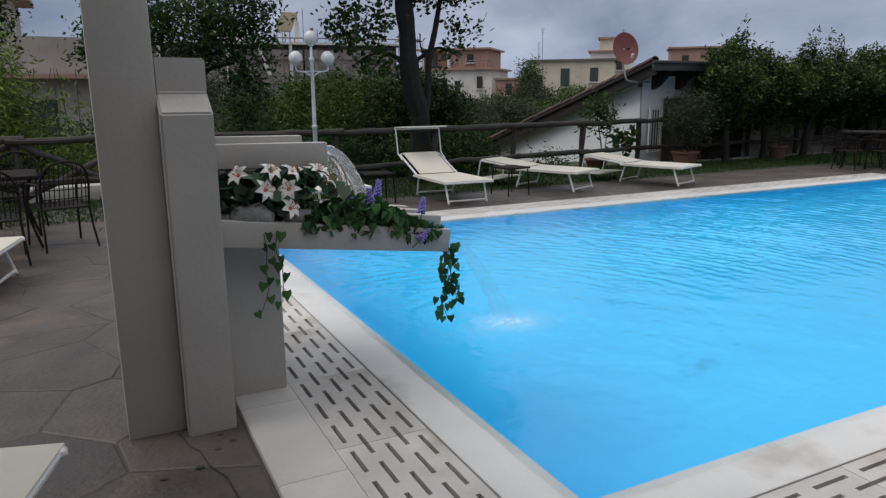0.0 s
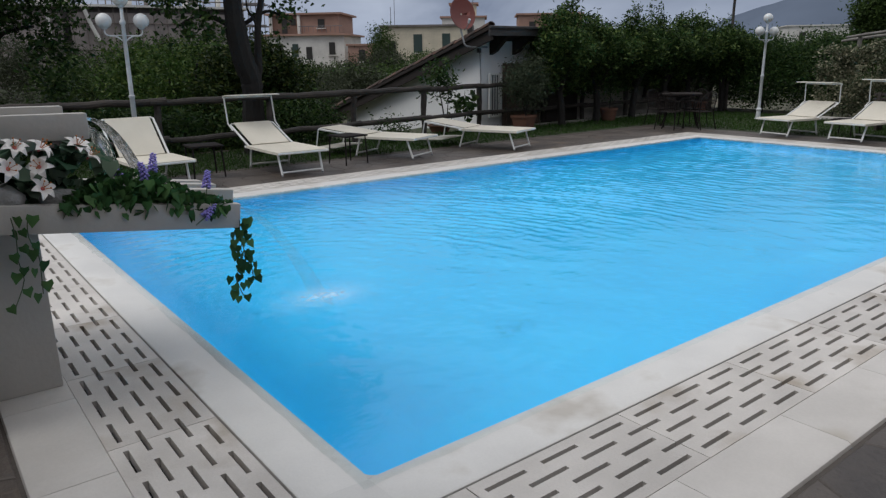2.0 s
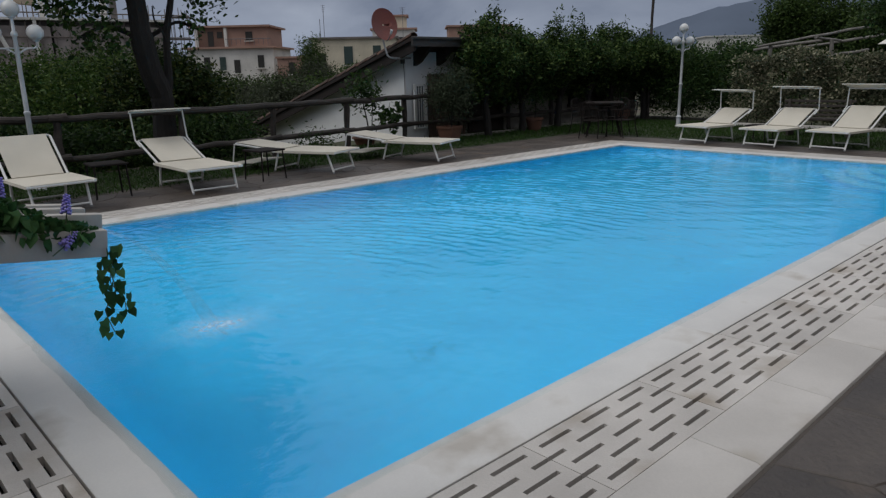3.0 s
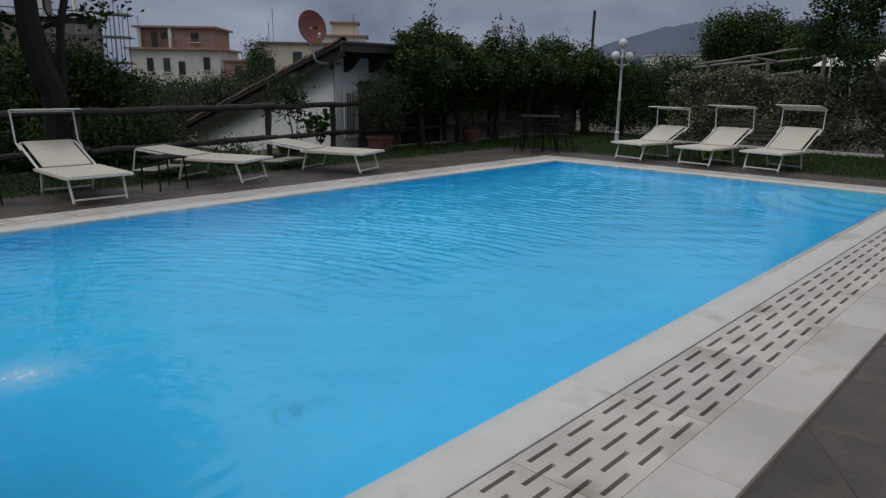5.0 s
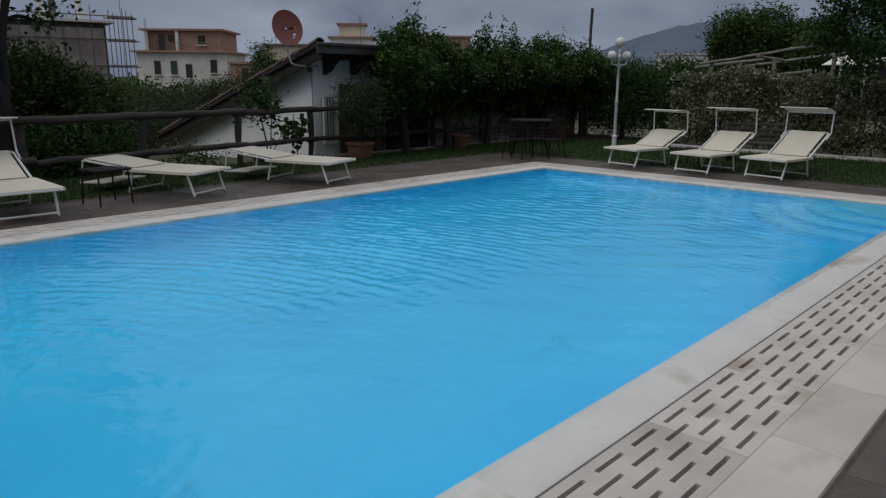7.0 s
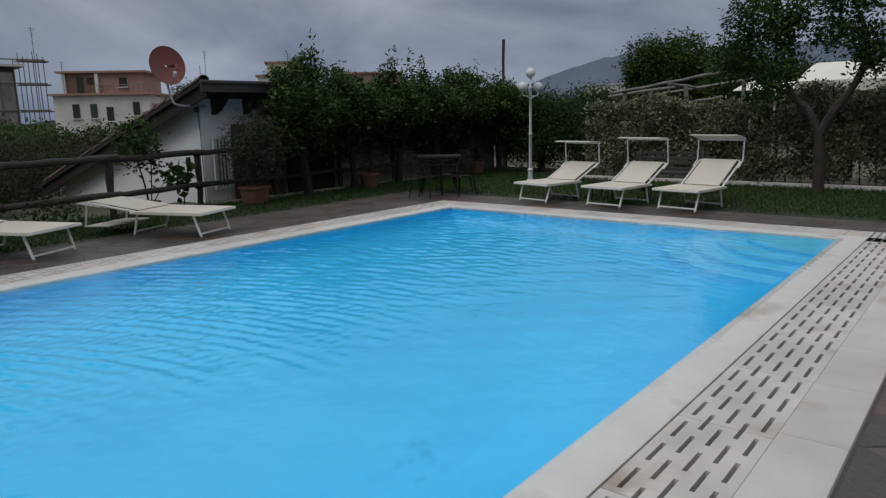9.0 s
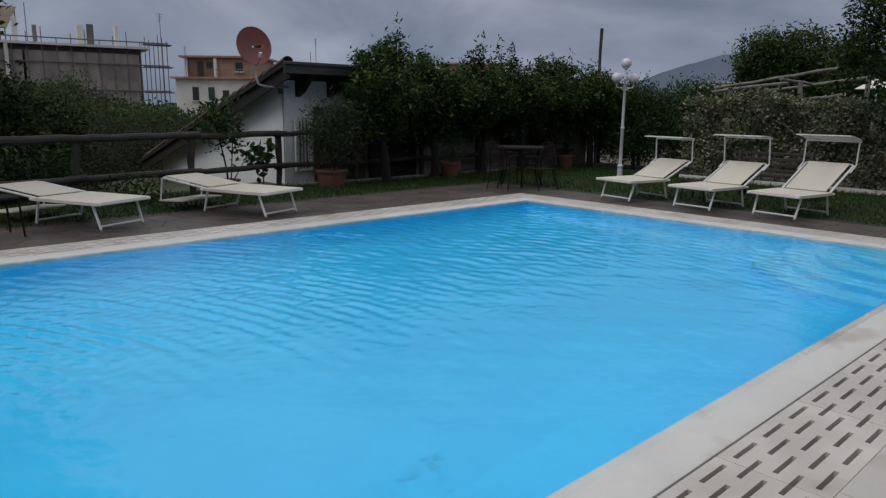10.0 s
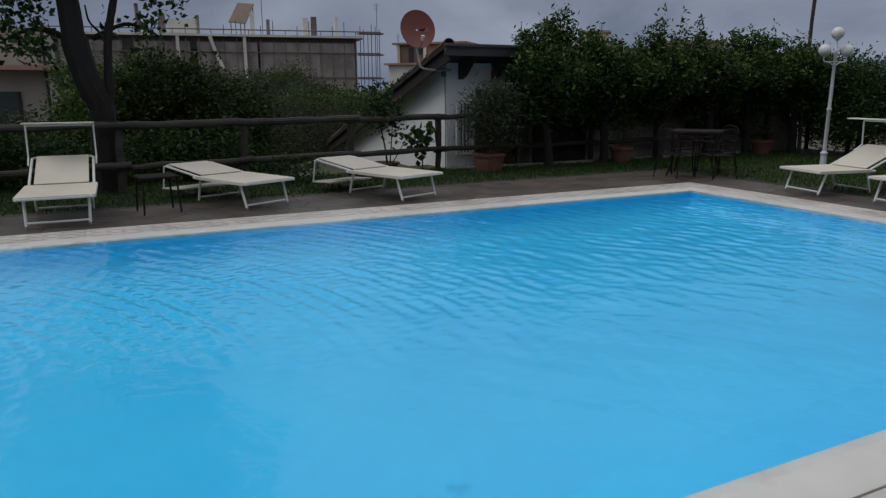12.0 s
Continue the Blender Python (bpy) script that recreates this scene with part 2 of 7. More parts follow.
M["salmon"] = mat("salmon_plaster", (0.36, 0.22, 0.17), (0.29, 0.175, 0.135), 0.6, 0.85, 0.1, 8, fine=0.1)
M["loggia_panel"] = mat("darker_loggia_plaster", (0.20, 0.115, 0.085), (0.14, 0.082, 0.062), 0.6, 0.85, 0.1, 8, fine=0.1)
M["pale"] = mat("pale_far_plaster", (0.68, 0.655, 0.61), (0.55, 0.53, 0.49), 0.5, 0.85, 0.1, 6, fine=0.1)
M["yellow"] = mat("yellowish_plaster", (0.64, 0.57, 0.44), (0.50, 0.445, 0.34), 0.5, 0.85, 0.1, 6, fine=0.12)
M["concrete"] = mat("raw_grey_concrete", (0.20, 0.176, 0.165), (0.12, 0.106, 0.100), 0.35, 0.9, 0.2, 5, fine=0.2)
M["beige"] = mat("beige_house_plaster", (0.38, 0.34, 0.30), (0.30, 0.27, 0.24), 0.7, 0.85, 0.1, 8, fine=0.1)
M["shutter"] = mat("dark_green_shutter", (0.03, 0.055, 0.05), None, 4, 0.6, 0.1)
M["hollow"] = mat("dark_interior", (0.03, 0.028, 0.026), None, 4, 0.8, 0.0)
M["net"] = mat("grey_scaffold_net", (0.33, 0.285, 0.265), (0.20, 0.175, 0.165), 0.8, 0.9, 0.2, 10, fine=0.12)
M["awning"] = mat("ivory_awning_cloth", (0.76, 0.73, 0.66), (0.70, 0.67, 0.60), 1.2, 0.8, 0.1, 60, fine=0.04)
M["panel"] = mat("tan_solar_frame", (0.20, 0.15, 0.10), None, 2, 0.5, 0.1)

M["citrus"] = leaf_mat("citrus_leaf", [(0.009, 0.021, 0.006), (0.017, 0.036, 0.009), (0.030, 0.056, 0.013), (0.085, 0.100, 0.026)])
M["citrus_light"] = leaf_mat("light_citrus_leaf", [(0.018, 0.042, 0.010), (0.034, 0.074, 0.016), (0.060, 0.115, 0.024), (0.12, 0.16, 0.04)])
M["citrus_dark"] = leaf_mat("dark_citrus_leaf", [(0.012, 0.030, 0.010), (0.023, 0.052, 0.015), (0.038, 0.080, 0.021), (0.08, 0.12, 0.034)])
M["lemon"] = leaf_mat("lemon_leaf", [(0.014, 0.032, 0.010), (0.025, 0.054, 0.014), (0.048, 0.092, 0.024), (0.14, 0.19, 0.056)])
M["olive"] = leaf_mat("olive_leaf", [(0.022, 0.030, 0.015), (0.038, 0.047, 0.025), (0.062, 0.072, 0.042), (0.032, 0.042, 0.022)])
M["feathery"] = leaf_mat("feathery_leaf", [(0.030, 0.044, 0.024), (0.052, 0.070, 0.040), (0.085, 0.105, 0.064), (0.042, 0.058, 0.034)])
M["bamboo"] = leaf_mat("bamboo_leaf", [(0.085, 0.14, 0.028), (0.16, 0.23, 0.05), (0.23, 0.30, 0.075), (0.12, 0.17, 0.04)])
M["variegated"] = leaf_mat("variegated_leaf", [(0.036, 0.062, 0.028), (0.12, 0.138, 0.082), (0.40, 0.37, 0.26), (0.055, 0.080, 0.034)])
M["ivy"] = leaf_mat("ivy_leaf", [(0.024, 0.075, 0.026), (0.045, 0.120, 0.040), (0.085, 0.175, 0.060), (0.020, 0.058, 0.022)], 0.45, 0.15)
M["silk"] = leaf_mat("silk_leaf", [(0.02, 0.05, 0.028), (0.04, 0.10, 0.055), (0.20, 0.26, 0.19), (0.035, 0.15, 0.10)], 0.5, 0.15)
M["grass"] = leaf_mat("grass_blade", [(0.018, 0.048, 0.009), (0.032, 0.078, 0.014), (0.046, 0.100, 0.019), (0.046, 0.062, 0.022)], 0.6, 0.2)
M["far_leaf"] = leaf_mat("far_tree_leaf", [(0.024, 0.046, 0.014), (0.046, 0.084, 0.022), (0.075, 0.118, 0.030), (0.035, 0.058, 0.018)])


def clear_mat(name, colour, rough, ior, bump=0.0, bscale=8.0):
    m = bpy.data.materials.new(name)
    m.use_nodes = True
    nt = m.node_tree
    b = nt.nodes["Principled BSDF"]
    b.inputs["Base Color"].default_value = (*colour, 1)
    b.inputs["Roughness"].default_value = rough
    b.inputs["Transmission Weight"].default_value = 1.0
    b.inputs["IOR"].default_value = ior
    if bump:
        tc = nt.nodes.new("ShaderNodeTexCoord")
        nz = nt.nodes.new("ShaderNodeTexNoise")
        nz.inputs["Scale"].default_value, nz.inputs["Detail"].default_value = bscale, 3.0
        bp = nt.nodes.new("ShaderNodeBump")
        bp.inputs["Strength"].default_value, bp.inputs["Distance"].default_value = bump, 0.02
        nt.links.new(tc.outputs["Object"], nz.inputs["Vector"])
        nt.links.new(nz.outputs[0], bp.inputs["Height"])
        nt.links.new(bp.outputs[0], b.inputs["Normal"])
    return m


M["water"] = clear_mat("pool_water", (0.93, 0.985, 1.0), 0.03, 1.33, 0.14, 16.0)
M["spill"] = clear_mat("falling_water", (0.98, 0.99, 1.0), 0.12, 1.10, 0.5, 30.0)



def veil_mat(name, colour, cover, spread=None):
    """Fine spray or bubbles: mostly see-through, partly white; spread: half sizes over which it thins out."""
    m = bpy.data.materials.new(name)
    m.use_nodes = True
    nt = m.node_tree
    out = nt.nodes["Material Output"]
    nt.nodes.remove(nt.nodes["Principled BSDF"])
    a, b, mix = nt.nodes.new("ShaderNodeBsdfTransparent"), nt.nodes.new("ShaderNodeBsdfDiffuse"), nt.nodes.new("ShaderNodeMixShader")
    b.inputs["Color"].default_value = (*colour, 1)
    tc, nz, mr = nt.nodes.new("ShaderNodeTexCoord"), nt.nodes.new("ShaderNodeTexNoise"), nt.nodes.new("ShaderNodeMapRange")
    nz.inputs["Scale"].default_value, nz.inputs["Detail"].default_value = 22.0, 4.0
    mr.inputs["From Min"].default_value, mr.inputs["From Max"].default_value = 0.35, 0.7
    mr.inputs["To Min"].default_value, mr.inputs["To Max"].default_value = cover * 0.4, cover * 1.5
    nt.links.new(tc.outputs["Object"], nz.inputs["Vector"])
    nt.links.new(nz.outputs[0], mr.inputs["Value"])
    thick = mr.outputs[0]
    if spread:
        mp, gr, mu = nt.nodes.new("ShaderNodeMapping"), nt.nodes.new("ShaderNodeTexGradient"), nt.nodes.new("ShaderNodeMath")
        mp.inputs["Scale"].default_value = tuple(1 / s for s in spread)
        gr.gradient_type, mu.operation = "QUADRATIC_SPHERE", "MULTIPLY"
        nt.links.new(tc.outputs["Object"], mp.inputs["Vector"])
        nt.links.new(mp.outputs[0], gr.inputs["Vector"])
        nt.links.new(gr.outputs["Fac"], mu.inputs[0])
        nt.links.new(thick, mu.inputs[1])
        thick = mu.outputs[0]
    nt.links.new(thick, mix.inputs[0])
    nt.links.new(a.outputs[0], mix.inputs[1])
    nt.links.new(b.outputs[0], mix.inputs[2])
    nt.links.new(mix.outputs[0], out.inputs["Surface"])
    return m


M["foam"] = veil_mat("white_foam", (0.90, 0.95, 0.97), 0.40, (0.50, 0.34, 0.5))
M["spray"] = veil_mat("falling_spray", (0.88, 0.94, 0.97), 0.085)

# ---- helpers for meshes ----


def to_mesh(name, bm, material, smooth=True):
    me = bpy.data.meshes.new(name)
    bm.to_mesh(me)
    bm.free()
    me.materials.append(material)
    if smooth:
        me.shade_smooth()
        me.set_sharp_from_angle(angle=radians(38))
    return me


def part(name, bm, material, parent, label="", smooth=True):
    """One mesh object under a thing or under a part."""
    me = to_mesh(name, bm, material, smooth) if isinstance(bm, bmesh.types.BMesh) else bm
    ob = new(name, me)
    ob.parent = parent
    if label:
        ob["label"] = label
    return ob


def thing(name, m, label, category, group="", kind=""):
    ob = new(name)
    ob.empty_display_size = 0.1
    ob.matrix_world = m
    return tagged(ob, label, category, group, kind)


def solo(name, bm, material, label, category="", group="", kind="", m=None, smooth=True):
    me = to_mesh(name, bm, material, smooth) if isinstance(bm, bmesh.types.BMesh) else bm
    ob = new(name, me)
    if m is not None:
        ob.matrix_world = m
    return tagged(ob, label, category, group, kind)


def box(bm, c, s, bevel=0.0, rot=(0, 0, 0)):
    r = bmesh.ops.create_cube(bm, size=1.0, matrix=pose(*c, *rot) @ Matrix.Diagonal((*s, 1)))
    if bevel:
        edges = list({e for v in r["verts"] for e in v.link_edges})
        bmesh.ops.bevel(bm, geom=edges, offset=bevel, segments=2, affect="EDGES", profile=0.6)
    return bm


def tube(bm, pts, r, seg=8, cap=True):
    """A round bar along points; r one radius or one a point."""
    pts = [Vector(p) for p in pts]
    rs = r if isinstance(r, (list, tuple)) else [r] * len(pts)
    rings = []
    side = None
    for i, p in enumerate(pts):
        d = (pts[min(i + 1, len(pts) - 1)] - pts[max(i - 1, 0)]).normalized()
        if side is None:
            side = d.orthogonal().normalized()
        else:
            side = (side - d * side.dot(d))
            side = side.normalized() if side.length > 1e-5 else d.orthogonal().normalized()
        up = d.cross(side)
        rings.append([bm.verts.new(p + (side * math.cos(a) + up * math.sin(a)) * rs[i])
                      for a in (2 * math.pi * k / seg for k in range(seg))])
    for a, b in zip(rings, rings[1:]):
        for k in range(seg):
            bm.faces.new((a[k], a[(k + 1) % seg], b[(k + 1) % seg], b[k]))
    if cap:
        bm.faces.new(rings[0][::-1])
        bm.faces.new(rings[-1])
    return bm


def bend(pts, n=5):
    """A smooth line through points."""
    pts = [Vector(p) for p in pts]
    out = []
    for i in range(len(pts) - 1):
        p0, p1, p2, p3 = pts[max(i - 1, 0)], pts[i], pts[i + 1], pts[min(i + 2, len(pts) - 1)]
        for k in range(n):
            t = k / n
            out.append(0.5 * (2 * p1 + (p2 - p0) * t + (2 * p0 - 5 * p1 + 4 * p2 - p3) * t * t + (3 * p1 - p0 - 3 * p2 + p3) * t ** 3))
    return out + [pts[-1]]


def spun(bm, profile, seg=20, centre=(0, 0, 0)):
    """A turned shape from (radius, height) pairs."""
    c = Vector(centre)
    rings = [[bm.verts.new(c + Vector((r * math.cos(a), r * math.sin(a), z))) for a in (2 * math.pi * k / seg for k in range(seg))]
             for r, z in profile]
    for a, b in zip(rings, rings[1:]):
        for k in range(seg):
            bm.faces.new((a[k], a[(k + 1) % seg], b[(k + 1) % seg], b[k]))
    bm.faces.new(rings[0][::-1])
    bm.faces.new(rings[-1])
    return bm


def ball(bm, c, r, seg=16, squash=(1, 1, 1)):
    bmesh.ops.create_uvsphere(bm, u_segments=seg, v_segments=seg // 2 + 2, radius=r, matrix=Matrix.Translation(c) @ Matrix.Diagonal((*squash, 1)))
    return bm


def sheet(bm, rows, thick):
    """A sheet with thickness from rows of points; the second face lies thick below along the rows' normals."""
    g = [[Vector(p) for p in r] for r in rows]
    nr, nc = len(g), len(g[0])
    top, low = [], []
    for i in range(nr):
        a, b = [], []
        for j in range(nc):
            du = g[min(i + 1, nr - 1)][j] - g[max(i - 1, 0)][j]
            dv = g[i][min(j + 1, nc - 1)] - g[i][max(j - 1, 0)]
            n = du.cross(dv).normalized()
            a.append(bm.verts.new(g[i][j]))
            b.append(bm.verts.new(g[i][j] - n * thick))
        top.append(a)
        low.append(b)
    for i in range(nr - 1):
        for j in range(nc - 1):
            bm.faces.new((top[i][j], top[i + 1][j], top[i + 1][j + 1], top[i][j + 1]))
            bm.faces.new((low[i][j], low[i][j + 1], low[i + 1][j + 1], low[i + 1][j]))
    for i in range(nr - 1):
        bm.faces.new((top[i][0], low[i][0], low[i + 1][0], top[i + 1][0]))
        bm.faces.new((top[i][-1], top[i + 1][-1], low[i + 1][-1], low[i][-1]))
    for j in range(nc - 1):
        bm.faces.new((top[0][j], top[0][j + 1], low[0][j + 1], low[0][j]))
        bm.faces.new((top[-1][j], low[-1][j], low[-1][j + 1], top[-1][j + 1]))
    return bm


def leaf_mesh(name, centres, size, material, rng, spread=0.35, narrow=0.22, droop=0.0, up=0.3):
    """One mesh of many folded leaves set at the given centres."""
    n = len(centres)
    d = rng.normal(size=(n, 3))
    d[:, 2] = d[:, 2] * 0.7 + up - droop
    d /= np.linalg.norm(d, axis=1)[:, None]
    s = np.cross(d, rng.normal(size=(n, 3)))
    s /= np.linalg.norm(s, axis=1)[:, None]
    k = np.cross(d, s)
    ln = (size * rng.uniform(0.65, 1.35, n))[:, None]
    p = np.asarray(centres) + rng.normal(size=(n, 3)) * spread * size
    v = np.empty((n, 4, 3))
    v[:, 0] = p
    v[:, 1] = p + d * ln * 0.5 + s * ln * narrow + k * ln * 0.08
    v[:, 2] = p + d * ln
    v[:, 3] = p + d * ln * 0.5 - s * ln * narrow + k * ln * 0.08
    me = bpy.data.meshes.new(name)
    me.vertices.add(4 * n)
    me.vertices.foreach_set("co", v.ravel())
    me.loops.add(4 * n)
    me.loops.foreach_set("vertex_index", np.arange(4 * n, dtype=np.int32))
    me.polygons.add(n)
    me.polygons.foreach_set("loop_start", np.arange(0, 4 * n, 4, dtype=np.int32))
    me.update()
    me.validate()
    me.materials.append(material)
    return me


def crown_points(rng, n, lobes, hollow=0.45, clump=26, tight=0.13):
    """Leaf places in clumps on uneven lobes (x, y, z, rx, ry, rz)."""
    lob = np.array(lobes, float)
    vol = lob[:, 3] * lob[:, 4] * lob[:, 5]
    m = max(1, n // clump)
    pick = rng.choice(len(lob), m, p=vol / vol.sum())
    d = rng.normal(size=(m, 3))
    d /= np.linalg.norm(d, axis=1)[:, None]
    r = (hollow + (1 - hollow) * rng.uniform(0, 1, m) ** 0.5) * rng.uniform(0.85, 1.12, m)
    c = lob[pick, :3] + d * r[:, None] * lob[pick, 3:]
    pts = np.repeat(c, clump, axis=0)
    return pts + rng.normal(size=pts.shape) * tight

# ---- plan ----
PX, PY = 10.74, 5.50          # pool water, from its near corner at the origin
C1, C2, C3 = 0.257, 0.692, 0.98  # outer edges of coping, grate and kerb tiles

# ---- ground ----


def ground_height(x, y):
    """Level terrace round the pool, lower orchard beyond the fence."""
    out = max(x - 19.0, -9.0 - x, -9.0 - y, (y - 9.9) if x < 9.0 else (y - 17.0), 0.0)
    return -0.05 - min(out * 0.55, 1.9) - min(max(out - 60, 0) * 0.004, 4.0)


gx = [-4000, -900, -250, -90, -40, -20, -12, -9, -4.5, -2.5, -C3, PX + C2, 12.4, 13.5, 15, 17, 19, 21, 24, 30, 50, 110, 300, 1000, 4000]
gy = [-4000, -900, -250, -90, -40, -20, -12, -9, -4, -C3, PY + C2, 7.6, 8.8, 9.9, 11, 12.5, 14, 17, 20, 26, 40, 90, 250, 900, 4000]
bm = bmesh.new()
gv = {(i, j): bm.verts.new((x, y, ground_height(x, y))) for i, x in enumerate(gx) for j, y in enumerate(gy)}
for i in range(len(gx) - 1):
    for j in range(len(gy) - 1):
        if gx[i] >= -C3 and gx[i + 1] <= PX + C2 and gy[j] >= -C3 and gy[j + 1] <= PY + C2:
            continue
        bm.faces.new((gv[i, j], gv[i + 1, j], gv[i + 1, j + 1], gv[i, j + 1]))
solo("ground", bm, M["ground"], "brown-green earth of the terrace and orchard", "ground", kind="structure", smooth=False)

# ---- pool ----
pool = thing("pool", pose(0, 0, 0), "bright blue rectangular overflow swimming pool with clear rippled water", "swimming pool", kind="structure")
bm = bmesh.new()
DEPTH = 1.0
box(bm, (PX / 2, PY / 2, -DEPTH - 0.06), (PX + 0.3, PY + 0.3, 0.12))
for c, s in (((-0.075, PY / 2, -0.56), (0.15, PY + 0.3, 0.9)), ((PX + 0.075, PY / 2, -0.56), (0.15, PY + 0.3, 0.9)),
             ((PX / 2, -0.075, -0.56), (PX, 0.15, 0.9)), ((PX / 2, PY + 0.075, -0.56), (PX, 0.15, 0.9))):
    box(bm, c, s)
part("basin", bm, M["pool"], pool, "blue painted pool basin", smooth=False)
bm = bmesh.new()
# rounding is assumed, it turns the wall skyward to brighten it
COVE = 0.85
arc = [(COVE - COVE * math.sin(a), -DEPTH + COVE - COVE * math.cos(a)) for a in np.linspace(0, math.pi / 2, 9)]
for p0, p1, inward in (((0, 0), (PX, 0), (0, 1)), ((0, PY), (PX, PY), (0, -1)), ((0, 0), (0, PY), (1, 0)), ((PX, 0), (PX, PY), (-1, 0))):
    rim = [[bm.verts.new((p[0] + inward[0] * d, p[1] + inward[1] * d, z + 0.001)) for p in (p0, p1)] for d, z in arc]
    for r0, r1 in zip(rim, rim[1:]):
        bm.faces.new((r0[0], r0[1], r1[1], r1[0]))
bmesh.ops.recalc_face_normals(bm, faces=bm.faces)
part("basin_wall", bm, M["pool"], pool, "blue painted pool wall, rounded to catch more light")
# added paler band, its colour lightens the wall where shade leaves it dark
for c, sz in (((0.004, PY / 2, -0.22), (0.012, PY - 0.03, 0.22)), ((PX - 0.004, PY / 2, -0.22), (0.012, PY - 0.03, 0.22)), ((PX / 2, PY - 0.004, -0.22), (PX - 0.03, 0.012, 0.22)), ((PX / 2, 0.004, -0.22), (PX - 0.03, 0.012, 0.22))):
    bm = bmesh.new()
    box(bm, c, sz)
    part("waterline_band", bm, M["waterline"], pool, "paler blue band added below the waterline to lighten the wall", smooth=False)


def quarter(bm, r, z, low_z):
    """A quarter disc filling the pool's corner, from low_z up to z."""
    n = 20
    top = [bm.verts.new((PX, 0, z))] + [bm.verts.new((PX - r * math.cos(a), r * math.sin(a), z)) for a in (math.pi / 2 * i / n for i in range(n + 1))]
    low = [bm.verts.new((v.co.x, v.co.y, low_z)) for v in top]
    bm.faces.new(top[::-1])
    for i in range(len(top)):
        j = (i + 1) % len(top)
        bm.faces.new((top[i], top[j], low[j], low[i]))
    bmesh.ops.recalc_face_normals(bm, faces=bm.faces)


for r, z in ((1.85, -0.70), (1.55, -0.49), (1.25, -0.29), (0.93, -0.11)):
    bm = bmesh.new()
    quarter(bm, r, z, -DEPTH)
    step = part("corner_step", bm, M["tread"], pool, "rounded blue underwater step", smooth=False)
    bm = bmesh.new()
    quarter(bm, r - 0.035, z + 0.006, z + 0.001)
    part("step_tread", bm, M["step_pale"], step, "pale underwater tread", smooth=False)
rng = np.random.default_rng(5)
for cx, cy, n in ((2.08, 1.42, 16), (4.88, 1.08, 14)):
    bm = bmesh.new()
    for q in range(n):
        px, py = cx + rng.normal() * 0.10, cy + rng.normal() * 0.06
        ring = [bm.verts.new((px + math.cos(a) * rng.uniform(0.008, 0.045), py + math.sin(a) * rng.uniform(0.006, 0.03), -DEPTH + 0.004 + 0.0004 * q))
                for a in np.linspace(0, 2 * math.pi, 11)[:-1]]
        bm.faces.new(ring)
    part("floor_stain", bm, M["stain"], pool, "faint green mottled stain on the pool floor", smooth=False)

# water: ripples run out from the fall and across the basin
SPLASH = Vector((0.84, 1.88, 0.0))
nx, ny = 780, 415
x0, x1, y0, y1 = -0.075, PX + 0.075, -0.075, PY + 0.075
X, Y = np.meshgrid(np.linspace(x0, x1, nx), np.linspace(y0, y1, ny), indexing="ij")
R = np.hypot(X - SPLASH.x, Y - SPLASH.y)
rng = np.random.default_rng(8)


def swell(n, k_low, k_high, way=None, spread=math.pi):
    """Short-crested waves: n wave trains with wave numbers between k_low and k_high, of unit strength."""
    field = np.zeros_like(X)
    for q in range(n):
        k = rng.uniform(k_low, k_high)
        a = rng.uniform(-math.pi, math.pi) if way is None else way + rng.uniform(-spread, spread)
        field += np.sin(k * (X * math.cos(a) + Y * math.sin(a)) + rng.uniform(0, 2 * math.pi))
    return field / math.sqrt(n / 2)


def rise(v, lo, hi):
    t = np.clip((v - lo) / (hi - lo), 0, 1)
    return t * t * (3 - 2 * t)


patch = np.clip(0.75 + 0.45 * swell(9, 0.7, 2.2), 0.12, 1.7)
drift = swell(7, 0.6, 1.8)
rings = np.zeros_like(X)
for q in range(7):
    rings += np.sin(R * rng.uniform(33, 50) + drift * rng.uniform(1.0, 3.0) + rng.uniform(0, 6.28)) * np.clip(0.4 + 0.6 * swell(6, 0.9, 2.6), 0, 1.4)
rings /= 2.0
open_water = 0.17 + 0.83 * rise(Y + 0.05 * X + 0.3 * drift, 1.2, 3.4)
open_water = np.maximum(open_water, 0.75 * rise(X + 0.2 * drift, 6.8, 9.2))
Z = 0.0024 * open_water * patch * rings * np.clip(R / 1.5, 0, 1)
Z += 0.00105 * open_water * patch * swell(44, 36, 72)
Z += 0.0013 * open_water * swell(24, 24, 42, 0.25, 0.8)
Z += 0.0012 * swell(12, 7, 20)
Z += 0.00016 * swell(30, 30, 60)
Z += 0.0007 * np.sin(R * 36 + drift) * np.exp(-R * 1.9)
Z += 0.00055 * swell(30, 36, 66) * np.exp(-R / 1.6)
edge = np.minimum(np.minimum(X, PX - X), np.minimum(Y, PY - Y))
Z *= 0.22 + 0.78 * rise(edge, 0.0, 0.5)
Z -= 0.002
V = np.stack([X, Y, Z], -1).reshape(-1, 3)
idx = np.arange(nx * ny).reshape(nx, ny)
F = np.stack([idx[:-1, :-1], idx[1:, :-1], idx[1:, 1:], idx[:-1, 1:]], -1).reshape(-1, 4)
me = bpy.data.meshes.new("water_surface")
me.vertices.add(len(V))
me.vertices.foreach_set("co", V.ravel())
me.loops.add(4 * len(F))
me.loops.foreach_set("vertex_index", F.ravel().astype(np.int32))
me.polygons.add(len(F))
me.polygons.foreach_set("loop_start", np.arange(0, 4 * len(F), 4, dtype=np.int32))
me.update()
me.validate()
me.materials.append(M["water"])
me.shade_smooth()
water = part("water_surface", me, M["water"], pool, "clear rippled water surface")
water.visible_shadow = False

